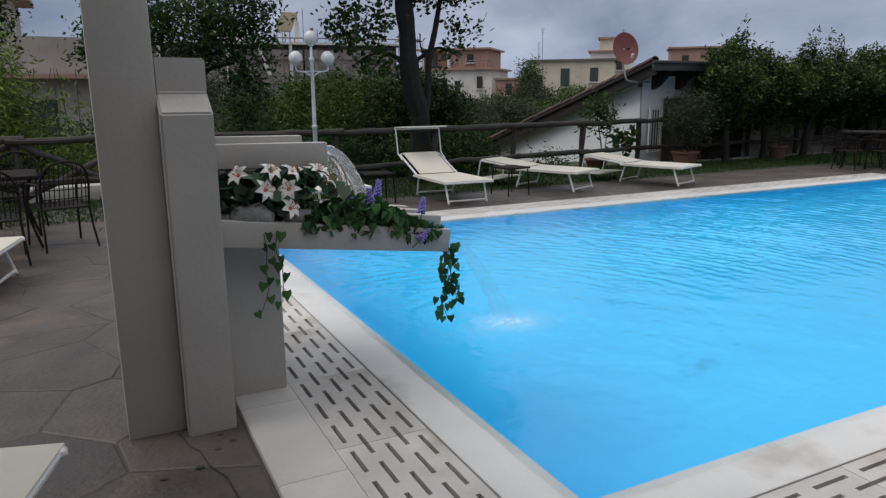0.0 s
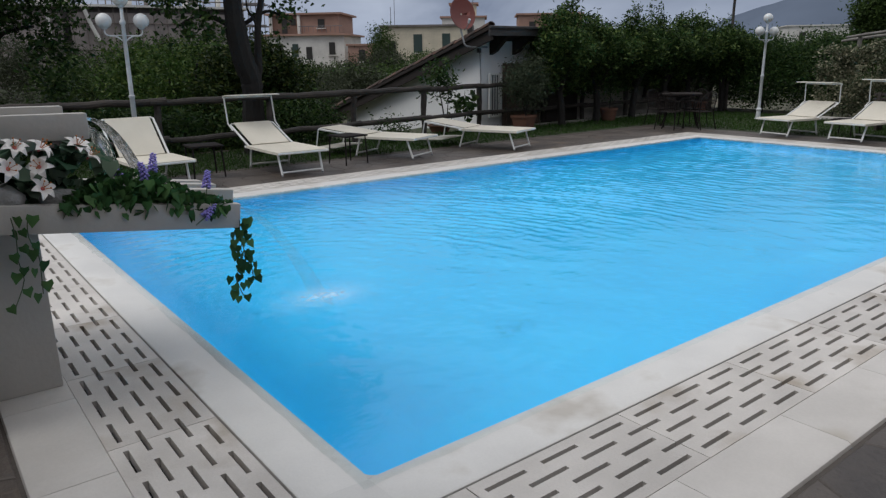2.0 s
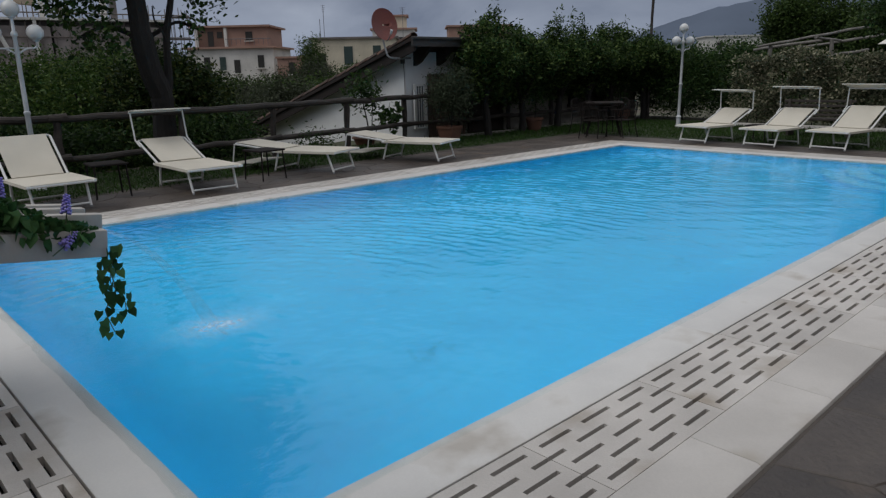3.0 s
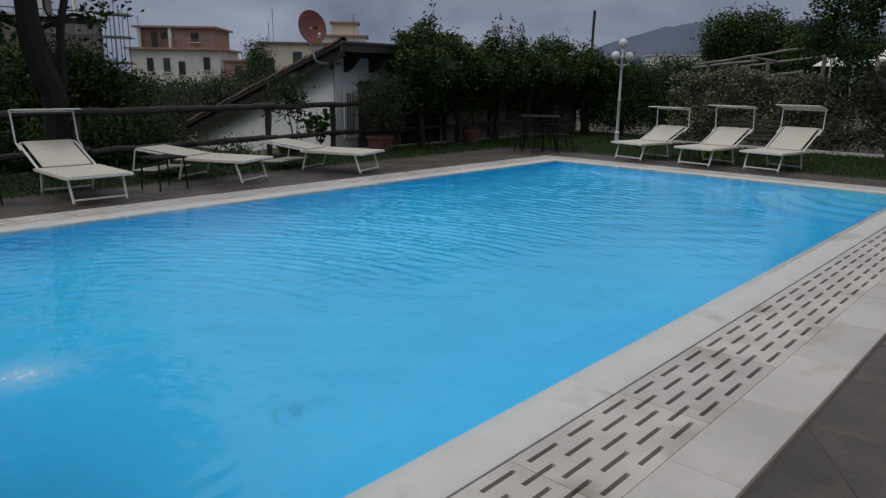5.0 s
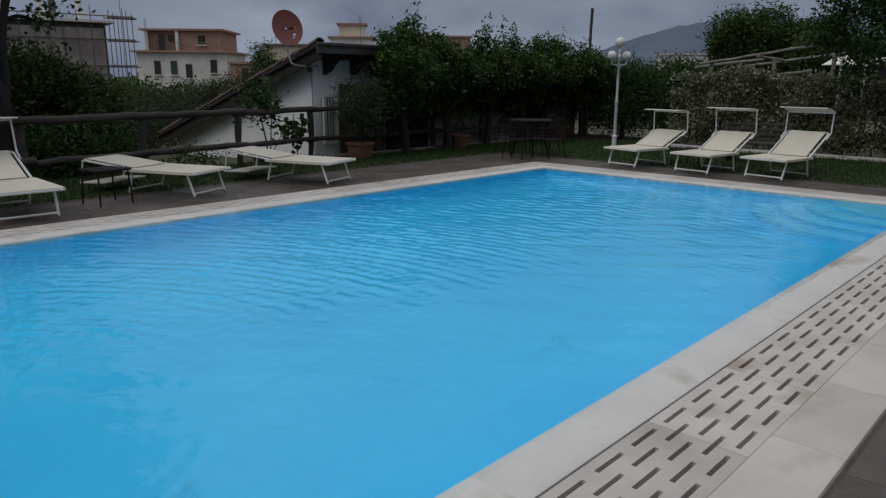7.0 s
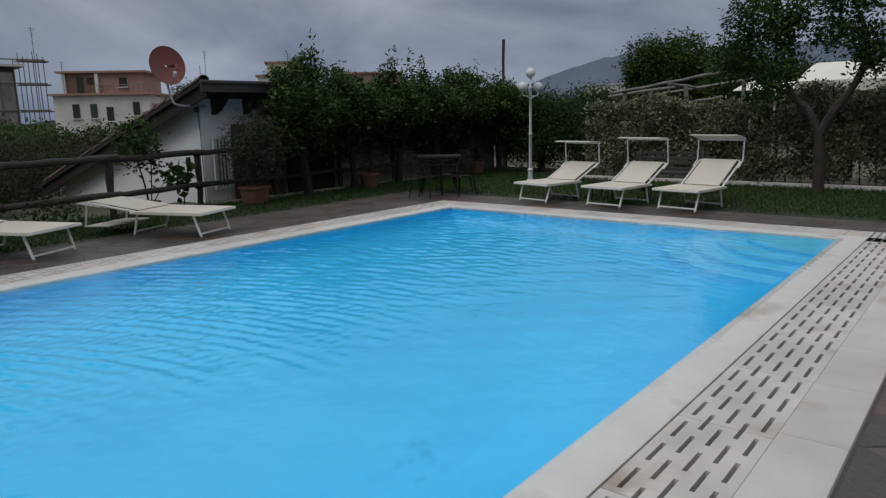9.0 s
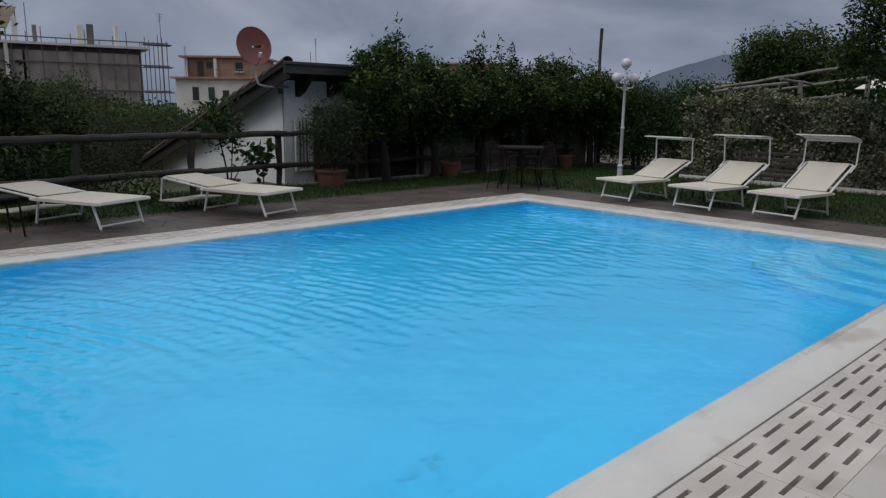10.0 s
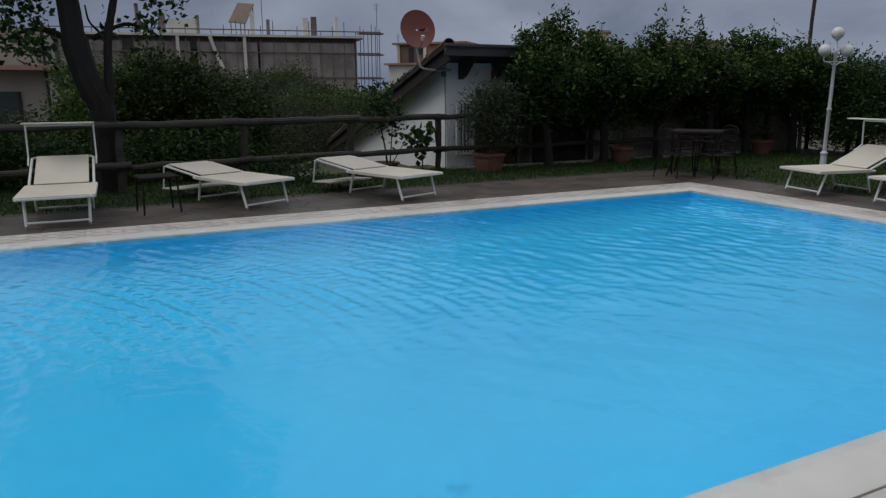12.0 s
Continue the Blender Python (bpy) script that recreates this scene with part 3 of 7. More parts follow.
# ---- pool surround: coping slabs, slotted grate slabs, kerb tiles ----
surround = thing("pool_surround", pose(0, 0, 0), "pale stone coping, slotted overflow grates and kerb tiles round the pool", "pool edge", kind="structure")
# channel colour is darkened to deepen the shade seen through the slots
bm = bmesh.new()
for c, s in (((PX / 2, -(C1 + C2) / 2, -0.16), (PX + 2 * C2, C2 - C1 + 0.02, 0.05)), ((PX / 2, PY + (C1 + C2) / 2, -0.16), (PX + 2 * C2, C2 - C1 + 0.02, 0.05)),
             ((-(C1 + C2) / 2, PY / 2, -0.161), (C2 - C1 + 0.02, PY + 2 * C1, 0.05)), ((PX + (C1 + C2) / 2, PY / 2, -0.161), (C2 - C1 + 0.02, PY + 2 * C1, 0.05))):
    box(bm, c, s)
part("overflow_channel", bm, M["channel"], surround, "channel under the grates, coloured dark for the shade in the slots", smooth=False)


def slab_mesh(name, length, profile, material, gap=0.0015):
    """A slab along x with a cross-section given as (y, z) pairs."""
    b = bmesh.new()
    a = [b.verts.new((gap, y, z)) for y, z in profile]
    c = [b.verts.new((length - gap, y, z)) for y, z in profile]
    b.faces.new(a)
    b.faces.new(c[::-1])
    for i in range(len(profile)):
        j = (i + 1) % len(profile)
        b.faces.new((a[i], c[i], c[j], a[j]))
    bmesh.ops.recalc_face_normals(b, faces=b.faces)
    return to_mesh(name, b, material)


# the coping dips under the overflowing film of water and rises to the grate
DIP = [(0.008, -0.012), (0.0, -0.0080), (-0.015, -0.0052), (-0.035, -0.0030), (-0.06, -0.0008), (-0.11, 0.0022), (-C1 + 0.012, 0.0042)]
COPE = [(0.012, -0.12), (0.012, -0.024)] + DIP + [(-C1 + 0.004, -0.001), (-C1 + 0.004, -0.12)]


def grate_mesh(length, slots, lanes=5):
    """A slab of width C2-C1 pierced by rows of slots, set in running bond."""
    b = bmesh.new()
    w = C2 - C1 - 0.008
    pitch, sw, thick = 0.0785, 0.021, 0.045
    first = w / 2 - (lanes - 1) / 2 * pitch
    ys = [0.0]
    for k in range(lanes):
        ys += [first + k * pitch - sw / 2, first + k * pitch + sw / 2]
    ys.append(w)
    L = length - 0.004

    def bar(xa, xb, ya, yb):
        box(b, ((xa + xb) / 2, -(ya + yb) / 2, -thick / 2), (xb - xa, yb - ya, thick))

    for k in range(0, len(ys) - 1, 2):
        bar(0, L, ys[k], ys[k + 1])
    per = L / slots
    for k in range(lanes):
        ya, yb = ys[2 * k + 1], ys[2 * k + 2]
        gap = per * 0.30
        if k % 2 == 0:
            bar(0, gap / 2, ya, yb)
            for s in range(1, slots):
                bar(s * per - gap / 2, s * per + gap / 2, ya, yb)
            bar(L - gap / 2, L, ya, yb)
        else:
            for s in range(slots):
                bar((s + 0.5) * per - gap / 2, (s + 0.5) * per + gap / 2, ya, yb)
    return to_mesh("grate_slab", b, M["grate"], smooth=False)


def lay(name, me, m):
    o = new(name, me)
    o.parent = surround
    o.matrix_basis = m
    return o


cope_len, grate_len, kerb_len = 2.70, 0.828, 0.74
cope_me = slab_mesh("coping_slab", cope_len, COPE, M["marble"], 0.0)
KERB = [(0.0, -0.10), (0.0, -0.004), (-0.004, 0.0), (-(C3 - C2) + 0.022, 0.0), (-(C3 - C2) + 0.006, -0.006), (-(C3 - C2), -0.022), (-(C3 - C2), -0.10)]
kerb_me = slab_mesh("kerb_tile", kerb_len, KERB, M["kerb"])
grate_me = grate_mesh(grate_len, 3)
sides = [  # start corner, turn, length of the water's side
    (Vector((0, 0, 0)), 0, PX), (Vector((PX, 0, 0)), 90, PY), (Vector((PX, PY, 0)), 180, PX), (Vector((0, PY, 0)), 270, PY)]
for corner, turn, ln in sides:
    base = Matrix.Translation(corner) @ pose(0, 0, 0, 0, 0, turn)
    n = round(ln / cope_len)
    for k in range(n):
        lay("coping_slab", cope_me, base @ Matrix.Translation((k * ln / n, 0, 0)) @ Matrix.Diagonal((ln / n / cope_len, 1, 1, 1)))
    n = round(ln / grate_len)
    off = 0.235 if turn == 0 else 0.0
    for k in range(n + (1 if turn == 0 else 0)):
        x = off + k * ln / n if turn != 0 else off + k * grate_len
        f = 1.0 if turn == 0 else ln / n / grate_len
        if x > ln + 0.02:
            continue
        lay("grate_slab", grate_me, base @ Matrix.Translation((x, -C1 - 0.008, 0.0)) @ Matrix.Diagonal((f, 1, 1, 1)))
# corner fillings
corner_cope = bmesh.new()
steps_in = [d for d, z in DIP[1:]] + [-C1 + 0.004]
steps_z = [z for d, z in DIP[1:]] + [-0.001]
cv = [[corner_cope.verts.new((x, y, steps_z[max(i, j)])) for j, y in enumerate(steps_in)] for i, x in enumerate(steps_in)]
for i in range(len(steps_in) - 1):
    for j in range(len(steps_in) - 1):
        corner_cope.faces.new((cv[i][j], cv[i][j + 1], cv[i + 1][j + 1], cv[i + 1][j]))
bmesh.ops.recalc_face_normals(corner_cope, faces=corner_cope.faces)
if sum(f.normal.z for f in corner_cope.faces) < 0:
    bmesh.ops.reverse_faces(corner_cope, faces=corner_cope.faces)
rim_low = bmesh.ops.extrude_edge_only(corner_cope, edges=[e for e in corner_cope.edges if e.is_boundary])
for v in rim_low["geom"]:
    if isinstance(v, bmesh.types.BMVert):
        v.co.z = -0.12
# the water's corner is rounded
ROUND = 0.07
fillet = [corner_cope.verts.new((0.0, 0.0, -0.0080))] + [corner_cope.verts.new((ROUND - ROUND * math.sin(q), ROUND - ROUND * math.cos(q), -0.0105)) for q in np.linspace(0, math.pi / 2, 9)]
fillet_low = [corner_cope.verts.new((v.co.x, v.co.y, -0.12)) for v in fillet]
for i in range(1, 9):
    corner_cope.faces.new((fillet[0], fillet[i], fillet[i + 1]))
    corner_cope.faces.new((fillet[i], fillet[i + 1], fillet_low[i + 1], fillet_low[i]))
corner_cope = to_mesh("coping_slab", corner_cope, M["marble"], smooth=False)
corner_grate = bmesh.new()
cg = C2 - C1 - 0.008
for k in range(6):
    box(corner_grate, (-C1 - 0.008 - cg * (k + 0.5) / 6 + 0, -C1 - 0.008 - cg / 2, -0.0225), (cg / 6 - 0.020, cg, 0.045))
box(corner_grate, (-C1 - 0.008 - cg / 2, -C1 - 0.008 - 0.02, -0.0235), (cg, 0.03, 0.042))
box(corner_grate, (-C1 - 0.008 - cg / 2, -C2 + 0.02, -0.0235), (cg, 0.03, 0.042))
corner_grate = to_mesh("grate_slab", corner_grate, M["grate"], smooth=False)
for corner, turn, ln in sides:
    base = Matrix.Translation(corner) @ pose(0, 0, 0, 0, 0, turn)
    lay("coping_slab", corner_cope, base)
    lay("grate_slab", corner_grate, base)
short = grate_mesh(C1 + 0.235, 2)
lay("grate_slab", short, Matrix.Translation((-C1 - 0.002, -C1 - 0.008, 0)))
stub = grate_mesh(C1 - 0.004, 1)
for corner, turn, ln in sides:
    base = Matrix.Translation(corner) @ pose(0, 0, 0, 0, 0, turn)
    if turn != 0:
        lay("grate_slab", stub, base @ Matrix.Translation((-C1, -C1 - 0.008, 0)))
    lay("grate_slab", stub, base @ Matrix.Translation((ln + 0.002, -C1 - 0.008, 0)))
# kerb tiles on the near and fountain sides
for k in range(-1, 17):
    xs = 0.84 + (k - 2) * kerb_len
    if xs > -C2 and xs + kerb_len < PX + C3:
        lay("kerb_tile", kerb_me, Matrix.Translation((xs, -C2, 0)))
lead = 0.84 - 2 * kerb_len + C2
lay("kerb_tile", kerb_me, Matrix.Translation((-C2, -C2, 0)) @ Matrix.Diagonal((lead / kerb_len if lead > 0 else 0.05, 1, 1, 1)))
for k in range(-1, 9):
    ys = 0.62 + (k - 0) * kerb_len
    if ys - kerb_len > -C2 - 0.4 and ys < PY + C2:
        lay("kerb_tile", kerb_me, Matrix.Translation((-C2, ys, 0)) @ pose(0, 0, 0, 0, 0, 270))
corner_kerb = bmesh.new()
box(corner_kerb, (-(C2 + C3) / 2, -(C2 + C3) / 2, -0.052), (C3 - C2 - 0.004, C3 - C2 - 0.004, 0.10), 0.004)
lay("kerb_tile", to_mesh("kerb_tile", corner_kerb, M["kerb"]), Matrix.Identity(4))

# ---- lawn ----


def far_edge(x):
    return 7.42 + 0.03 * x


lawn = bmesh.new()
pts = [(-9, 7.6), (12.4, far_edge(12.4)), (12.4, -6), (17.2, -6), (17.2, 9.75), (-9, 9.75)]
vs = [lawn.verts.new((x, y, -0.018)) for x, y in pts]
lawn.faces.new(vs)
bmesh.ops.triangulate(lawn, faces=lawn.faces)
solo("lawn", lawn, M["grass_soil"], "short green lawn strip behind the sunbeds", "lawn", kind="structure", smooth=False)
rng = np.random.default_rng(11)
n1, n2 = 34000, 44000
a = np.stack([rng.uniform(-3, 13.5, n1), rng.uniform(7.5, 9.7, n1)], 1)
a = a[a[:, 1] > 7.47 + 0.03 * a[:, 0] + rng.normal(size=len(a)) * 0.05]
b = np.stack([rng.uniform(12.5, 16.9, n2), rng.uniform(-2.5, 9.6, n2)], 1)
b = b[b[:, 0] > 12.5 + 0.10 * np.sin(b[:, 1] * 3) + rng.normal(size=len(b)) * 0.05]
c = np.concatenate([a, b])
c = np.concatenate([c, np.full((len(c), 1), -0.02)], 1)
me = leaf_mesh("grass_blades", c, 0.055, M["grass"], rng, 0.2, 0.10, up=1.4)
tagged(new("grass_blades", me), "short green grass blades on the lawn", "grass", kind="stuff")

# ---- fountain wall by the pool ----
fountain = thing("fountain_wall", pose(-1.0, 1.22, 0), "grey-beige plastered fountain wall with two stepped troughs beside the pool", "fountain")
bm = bmesh.new()
prof = [(0.0, 0.0), (0.0, 1.395), (0.13, 1.475), (0.13, 1.62), (1.15, 1.62), (1.15, 1.475), (1.28, 1.395), (1.28, 0.0)]
a = [bm.verts.new((-0.225, y, z if z > 0 else -0.03)) for y, z in prof]
c = [bm.verts.new((-0.018, y, z if z > 0 else -0.03)) for y, z in prof]
bm.faces.new(a)
bm.faces.new(c[::-1])
for i in range(len(prof)):
    j = (i + 1) % len(prof)
    bm.faces.new((a[i], c[i], c[j], a[j]))
bmesh.ops.recalc_face_normals(bm, faces=bm.faces)
bmesh.ops.bevel(bm, geom=list(bm.edges), offset=0.008, segments=2, affect="EDGES")
part("wall_body", bm, M["plaster"], fountain)
bm = bmesh.new()
box(bm, (0.146, 0.64, 0.40), (0.29, 0.66, 0.80), 0.008)
part("pedestal", bm, M["plaster"], fountain)
# upper trough
bm = bmesh.new()
box(bm, (0.262, 0.30, 1.187), (0.57, 0.055, 0.115), 0.010, (0, 0.8, 0))
part("upper_trough_side", bm, M["plaster"], fountain)
bm = bmesh.new()
box(bm, (0.255, 0.62, 1.205), (0.51, 0.055, 0.115), 0.010, (0, 0.8, 0))
part("upper_trough_side", bm, M["plaster"], fountain)
bm = bmesh.new()
box(bm, (0.27, 0.46, 1.15), (0.54, 0.265, 0.03), 0.006, (0, 0.8, 0))
part("upper_trough_floor", bm, M["plaster"], fountain)
# lower trough
bm = bmesh.new()
box(bm, (0.565, 0.155, 0.789), (1.16, 0.060, 0.122), 0.012, (0, 7.0, 0))
part("lower_trough_side", bm, M["plaster"], fountain)
bm = bmesh.new()
box(bm, (0.585, 0.74, 0.835), (1.16, 0.060, 0.105), 0.012, (0, 7.0, 0))
part("lower_trough_side", bm, M["plaster"], fountain)
bm = bmesh.new()
box(bm, (0.57, 0.45, 0.746), (1.13, 0.52, 0.04), 0.006, (0, 7.0, 0))
part("lower_trough_floor", bm, M["plaster"], fountain)
bm = bmesh.new()
box(bm, (0.865, 0.37, 0.800), (0.66, 0.06, 0.11), 0.012, (0, 7.0, 0))
part("spout_side", bm, M["plaster"], fountain)
bm = bmesh.new()
box(bm, (0.865, 0.58, 0.800), (0.64, 0.06, 0.11), 0.012, (0, 7.0, 0))
part("spout_side", bm, M["plaster"], fountain)

pillar = bmesh.new()
box(pillar, (-1.345, 1.435, 1.33), (0.24, 0.25, 2.70), 0.010)
solo("pillar", pillar, M["plaster"], "tall square grey-beige plastered pillar beside the fountain wall", "pillar")

# falling water
bm = bmesh.new()
rows = []
for i in range(12):
    t = i / 11
    rows.append([(-0.44 + 0.24 * t, 1.62 + w * 0.12 * (1 - 0.15 * t), 1.215 - 0.36 * t * t) for w in (-1, -0.5, 0, 0.5, 1)])
sheet(bm, rows, 0.012)
fall = solo("falling_water", bm, M["spill"], "thin clear water pouring from the upper trough", "water", kind="stuff")
fall.visible_shadow = False
bm = bmesh.new()
rows = []
for i in range(12):
    t = i / 11
    rows.append([(-0.46 + 0.13 * t + 0.015 * math.sin(7 * w + 5 * t), 1.60 + w * (0.10 + 0.05 * t), 1.185 - 0.31 * t * t) for w in (-1, -0.6, -0.2, 0.2, 0.6, 1)])
sheet(bm, rows, 0.010)
fall = solo("falling_water", bm, M["spill"], "clear curtain of water dropping into the lower trough", "water", kind="stuff")
fall.visible_shadow = False
bm = bmesh.new()
rows = []
for i in range(18):
    t = i / 17
    rows.append([(0.15 + 0.66 * t, 1.70 + 0.15 * t + w * (0.085 + 0.07 * t) + 0.012 * math.sin(9 * t + 4 * w), 0.725 - 0.72 * t ** 1.9) for w in (-1, -0.5, 0, 0.5, 1)])
sheet(bm, rows, 0.008)
fall = solo("falling_water", bm, M["spray"], "thin misty water sheet falling into the pool", "water", kind="stuff")
fall.visible_shadow = False
bm = bmesh.new()
# bubbles spread over the surface, thinning outwards
rows = [[(0.50 * u, 0.34 * v, 0.006 + 0.004 * math.sin(9 * u + 5 * v)) for u in np.linspace(-1, 1, 25)] for v in np.linspace(-1, 1, 13)]
fv = [[bm.verts.new(p) for p in r] for r in rows]
for r0, r1 in zip(fv, fv[1:]):
    for q in range(24):
        bm.faces.new((r0[q], r0[q + 1], r1[q + 1], r1[q]))
foam = solo("foam", bm, M["foam"], "soft white foam where the falling water meets the pool", "foam", kind="stuff")
foam.matrix_basis = pose(SPLASH.x, SPLASH.y, 0.0, 0, 0, 4)
foam.visible_shadow = False

# ---- planting in the troughs ----


def heart_leaf(bm, m, s):
    """A small ivy leaf with a fold along its middle."""
    out = [(0, 0, 0), (0.42, -0.12, 0.04), (0.50, 0.30, 0.05), (0.26, 0.66, 0.02), (0, 1.05, -0.06), (-0.26, 0.66, 0.02), (-0.50, 0.30, 0.05), (-0.42, -0.12, 0.04)]
    vs = [bm.verts.new(m @ (Vector(p) * s)) for p in out]
    midv = bm.verts.new(m @ (Vector((0, 0.35, -0.05)) * s))
    for i in range(8):
        bm.faces.new((vs[i], vs[(i + 1) % 8], midv))


def ivy_string(name, start, length, leaves, seed, wide=0.03):
    rnd = random.Random(seed)
    ob = thing(name, pose(*start), "artificial ivy garland with heart-shaped green leaves hanging from the trough", "ivy garland", "ivy garlands")
    pts = bend([(rnd.uniform(-0.012, 0.012) * k, rnd.uniform(-0.01, 0.01) * k, -length * k / 4) for k in range(5)], 3)
    b = bmesh.new()
    tube(b, pts, 0.0022, 5)
    part("stem", b, M["stem"], ob)
    b = bmesh.new()
    for k in range(leaves):
        p = pts[min(len(pts) - 1, int(len(pts) * (k + 0.5) / leaves))]
        side = -1 if k % 2 else 1
        m = Matrix.Translation(p + Vector((side * wide * rnd.uniform(0.5, 1.1), rnd.uniform(-0.02, 0.02), 0))) @ \
            Euler((radians(rnd.uniform(-110, -70)), 0, radians(rnd.uniform(-45, 45)))).to_matrix().to_4x4() @ pose(0, 0, 0, 0, 0, rnd.uniform(-25, 25) + 180 * 0)
        heart_leaf(b, m, rnd.uniform(0.036, 0.050))
    part("leaves", b, M["ivy"], ob)
    return ob


ivy_string("ivy_garland", (-0.82, 1.335, 0.85), 0.36, 8, 1, 0.018)
ivy_string("ivy_garland", (-0.76, 1.335, 0.85), 0.34, 8, 2, 0.020)
ivy_string("ivy_garland", (0.13, 1.34, 0.70), 0.38, 22, 3, 0.03)
ivy_string("ivy_garland", (0.15, 1.36, 0.70), 0.32, 18, 4, 0.03)

rnd = random.Random(9)
bm = bmesh.new()
for k in range(640):
    u = rnd.random()
    x = -0.62 + 0.72 * u
    h = 0.13 * math.sin(math.pi * min(1, u * 1.15 + 0.02)) + 0.015
    y = 1.335 + rnd.random() ** 1.4 * 0.22
    z = 0.878 - 0.085 * u + rnd.uniform(-0.02, h)
    if y < 1.35:
        z -= rnd.uniform(0.0, 0.045)
    m = Matrix.Translation((x, y, z)) @ Euler((radians(rnd.uniform(-120, -15)), 0, radians(rnd.uniform(-80, 80)))).to_matrix().to_4x4()
    heart_leaf(bm, m, rnd.uniform(0.034, 0.058))
solo("ivy_bed", bm, M["ivy"], "dense artificial green ivy spilling over the lower trough", "ivy")
bm = bmesh.new()
for k in range(210):
    m = Matrix.Translation((rnd.uniform(-1.0, -0.38), rnd.uniform(1.42, 1.85), rnd.uniform(0.85, 1.12))) @ \
        Euler((radians(rnd.uniform(-90, 40)), radians(rnd.uniform(-30, 30)), radians(rnd.uniform(-180, 180)))).to_matrix().to_4x4()
    heart_leaf(bm, m, rnd.uniform(0.06, 0.11))
solo("trough_foliage", bm, M["silk"], "dark and pale artificial leaves filling the trough behind the lilies", "foliage")


def lily(m, open_angle, label="white artificial lily with a pink heart"):
    ob = thing("lily", m, label, "flower", "lilies in the trough")
    for k in range(6):
        b = bmesh.new()
        turn = pose(0, 0, 0, 0, 0, 60 * k)
        rows = []
        for i in range(6):
            t = i / 5
            r = 0.056 * t * (0.96 if k % 2 else 1.06)
            z = 0.030 * math.sin(t * 1.5) - 0.028 * max(0, t - 0.55) * 2 * open_angle
            w = 0.0135 * math.sin(math.pi * min(1, 0.12 + 0.88 * t)) * (1.15 if k % 2 else 1.0) + 0.001
            rows.append([turn @ Vector((r, -w, z + 0.004)), turn @ Vector((r, 0, z)), turn @ Vector((r, w, z + 0.004))])
        sheet(b, rows, 0.0012)
        part("petal", b, M["petal"], ob)
    b = bmesh.new()
    spun(b, [(0.003, -0.01), (0.006, 0.004), (0.009, 0.011), (0.002, 0.012)], 10)
    part("heart", b, M["pink"], ob, "pink flower heart")
    for k in range(4):
        b = bmesh.new()
        a = radians(90 * k + 20)
        tip = Vector((0.018 * math.cos(a), 0.018 * math.sin(a), 0.048))
        tube(b, [(0, 0, 0.005), tip * 0.7, tip], 0.0013, 5)
        ball(b, tip, 0.004, 6)
        part("stamen", b, M["orange_anther"], ob)
    return ob


for x, y, z, rx, rz, oa in ((-0.90, 1.40, 1.105, 50, -50, 0.7), (-0.76, 1.40, 1.115, 42, 20, 1.0), (-0.80, 1.37, 1.04, 72, 25, 1.0), (-0.67, 1.40, 1.105, 45, 60, 0.9),
                            (-0.68, 1.38, 1.035, 65, -30, 1.0), (-0.69, 1.37, 0.945, 60, 30, 0.8), (-0.52, 1.45, 1.10, 35, 30, 0.6), (-0.48, 1.46, 1.05, 45, 70, 0.6)):
    lily(pose(x, y, z, rx, 0, rz), oa)
for x, y, z, s, squash in ((-0.845, 1.43, 0.905, 0.105, (1.0, 0.7, 0.62)), (-0.62, 1.44, 0.885, 0.075, (1.1, 0.8, 0.6)), (-0.96, 1.47, 0.88, 0.06, (1, 0.8, 0.7))):
    b = bmesh.new()
    bmesh.ops.create_icosphere(b, subdivisions=3, radius=s, matrix=Matrix.Diagonal((*squash, 1)))
    for v in b.verts:
        v.co += v.co.normalized() * 0.022 * noise.noise(v.co * 16 + Vector((x * 9, y, z)))
    solo("stone", b, M["rock"], "grey rounded stone lying in the trough", "stone", "stones in the trough", m=pose(x, y, z))
for x, y, z, lean in ((-0.27, 1.41, 0.955, -12), (-0.22, 1.44, 0.985, 10), (-0.36, 1.46, 0.955, -35), (0.01, 1.41, 0.885, 12), (-0.03, 1.325, 0.755, 60)):
    ob = thing("hyacinth", pose(x, y, z, 0, lean, 20), "violet artificial hyacinth blossom among the ivy", "flower", "violet blossoms")
    b = bmesh.new()
    tube(b, [(0, 0, -0.08), (0.004, 0, -0.02), (0, 0, 0.03)], 0.003, 6)
    part("stem", b, M["stem"], ob)
    b = bmesh.new()
    for k in range(34):
        a, h = k * 2.4, k / 34
        ball(b, (0.017 * (1 - 0.5 * h) * math.cos(a), 0.017 * (1 - 0.5 * h) * math.sin(a), -0.02 + 0.085 * h), 0.009 - 0.003 * h, 6, (1, 1, 0.7))
    part("blossom", b, M["violet"], ob)

# ---- sunbeds ----
SEAT_Z, BED_W = 0.315, 0.70


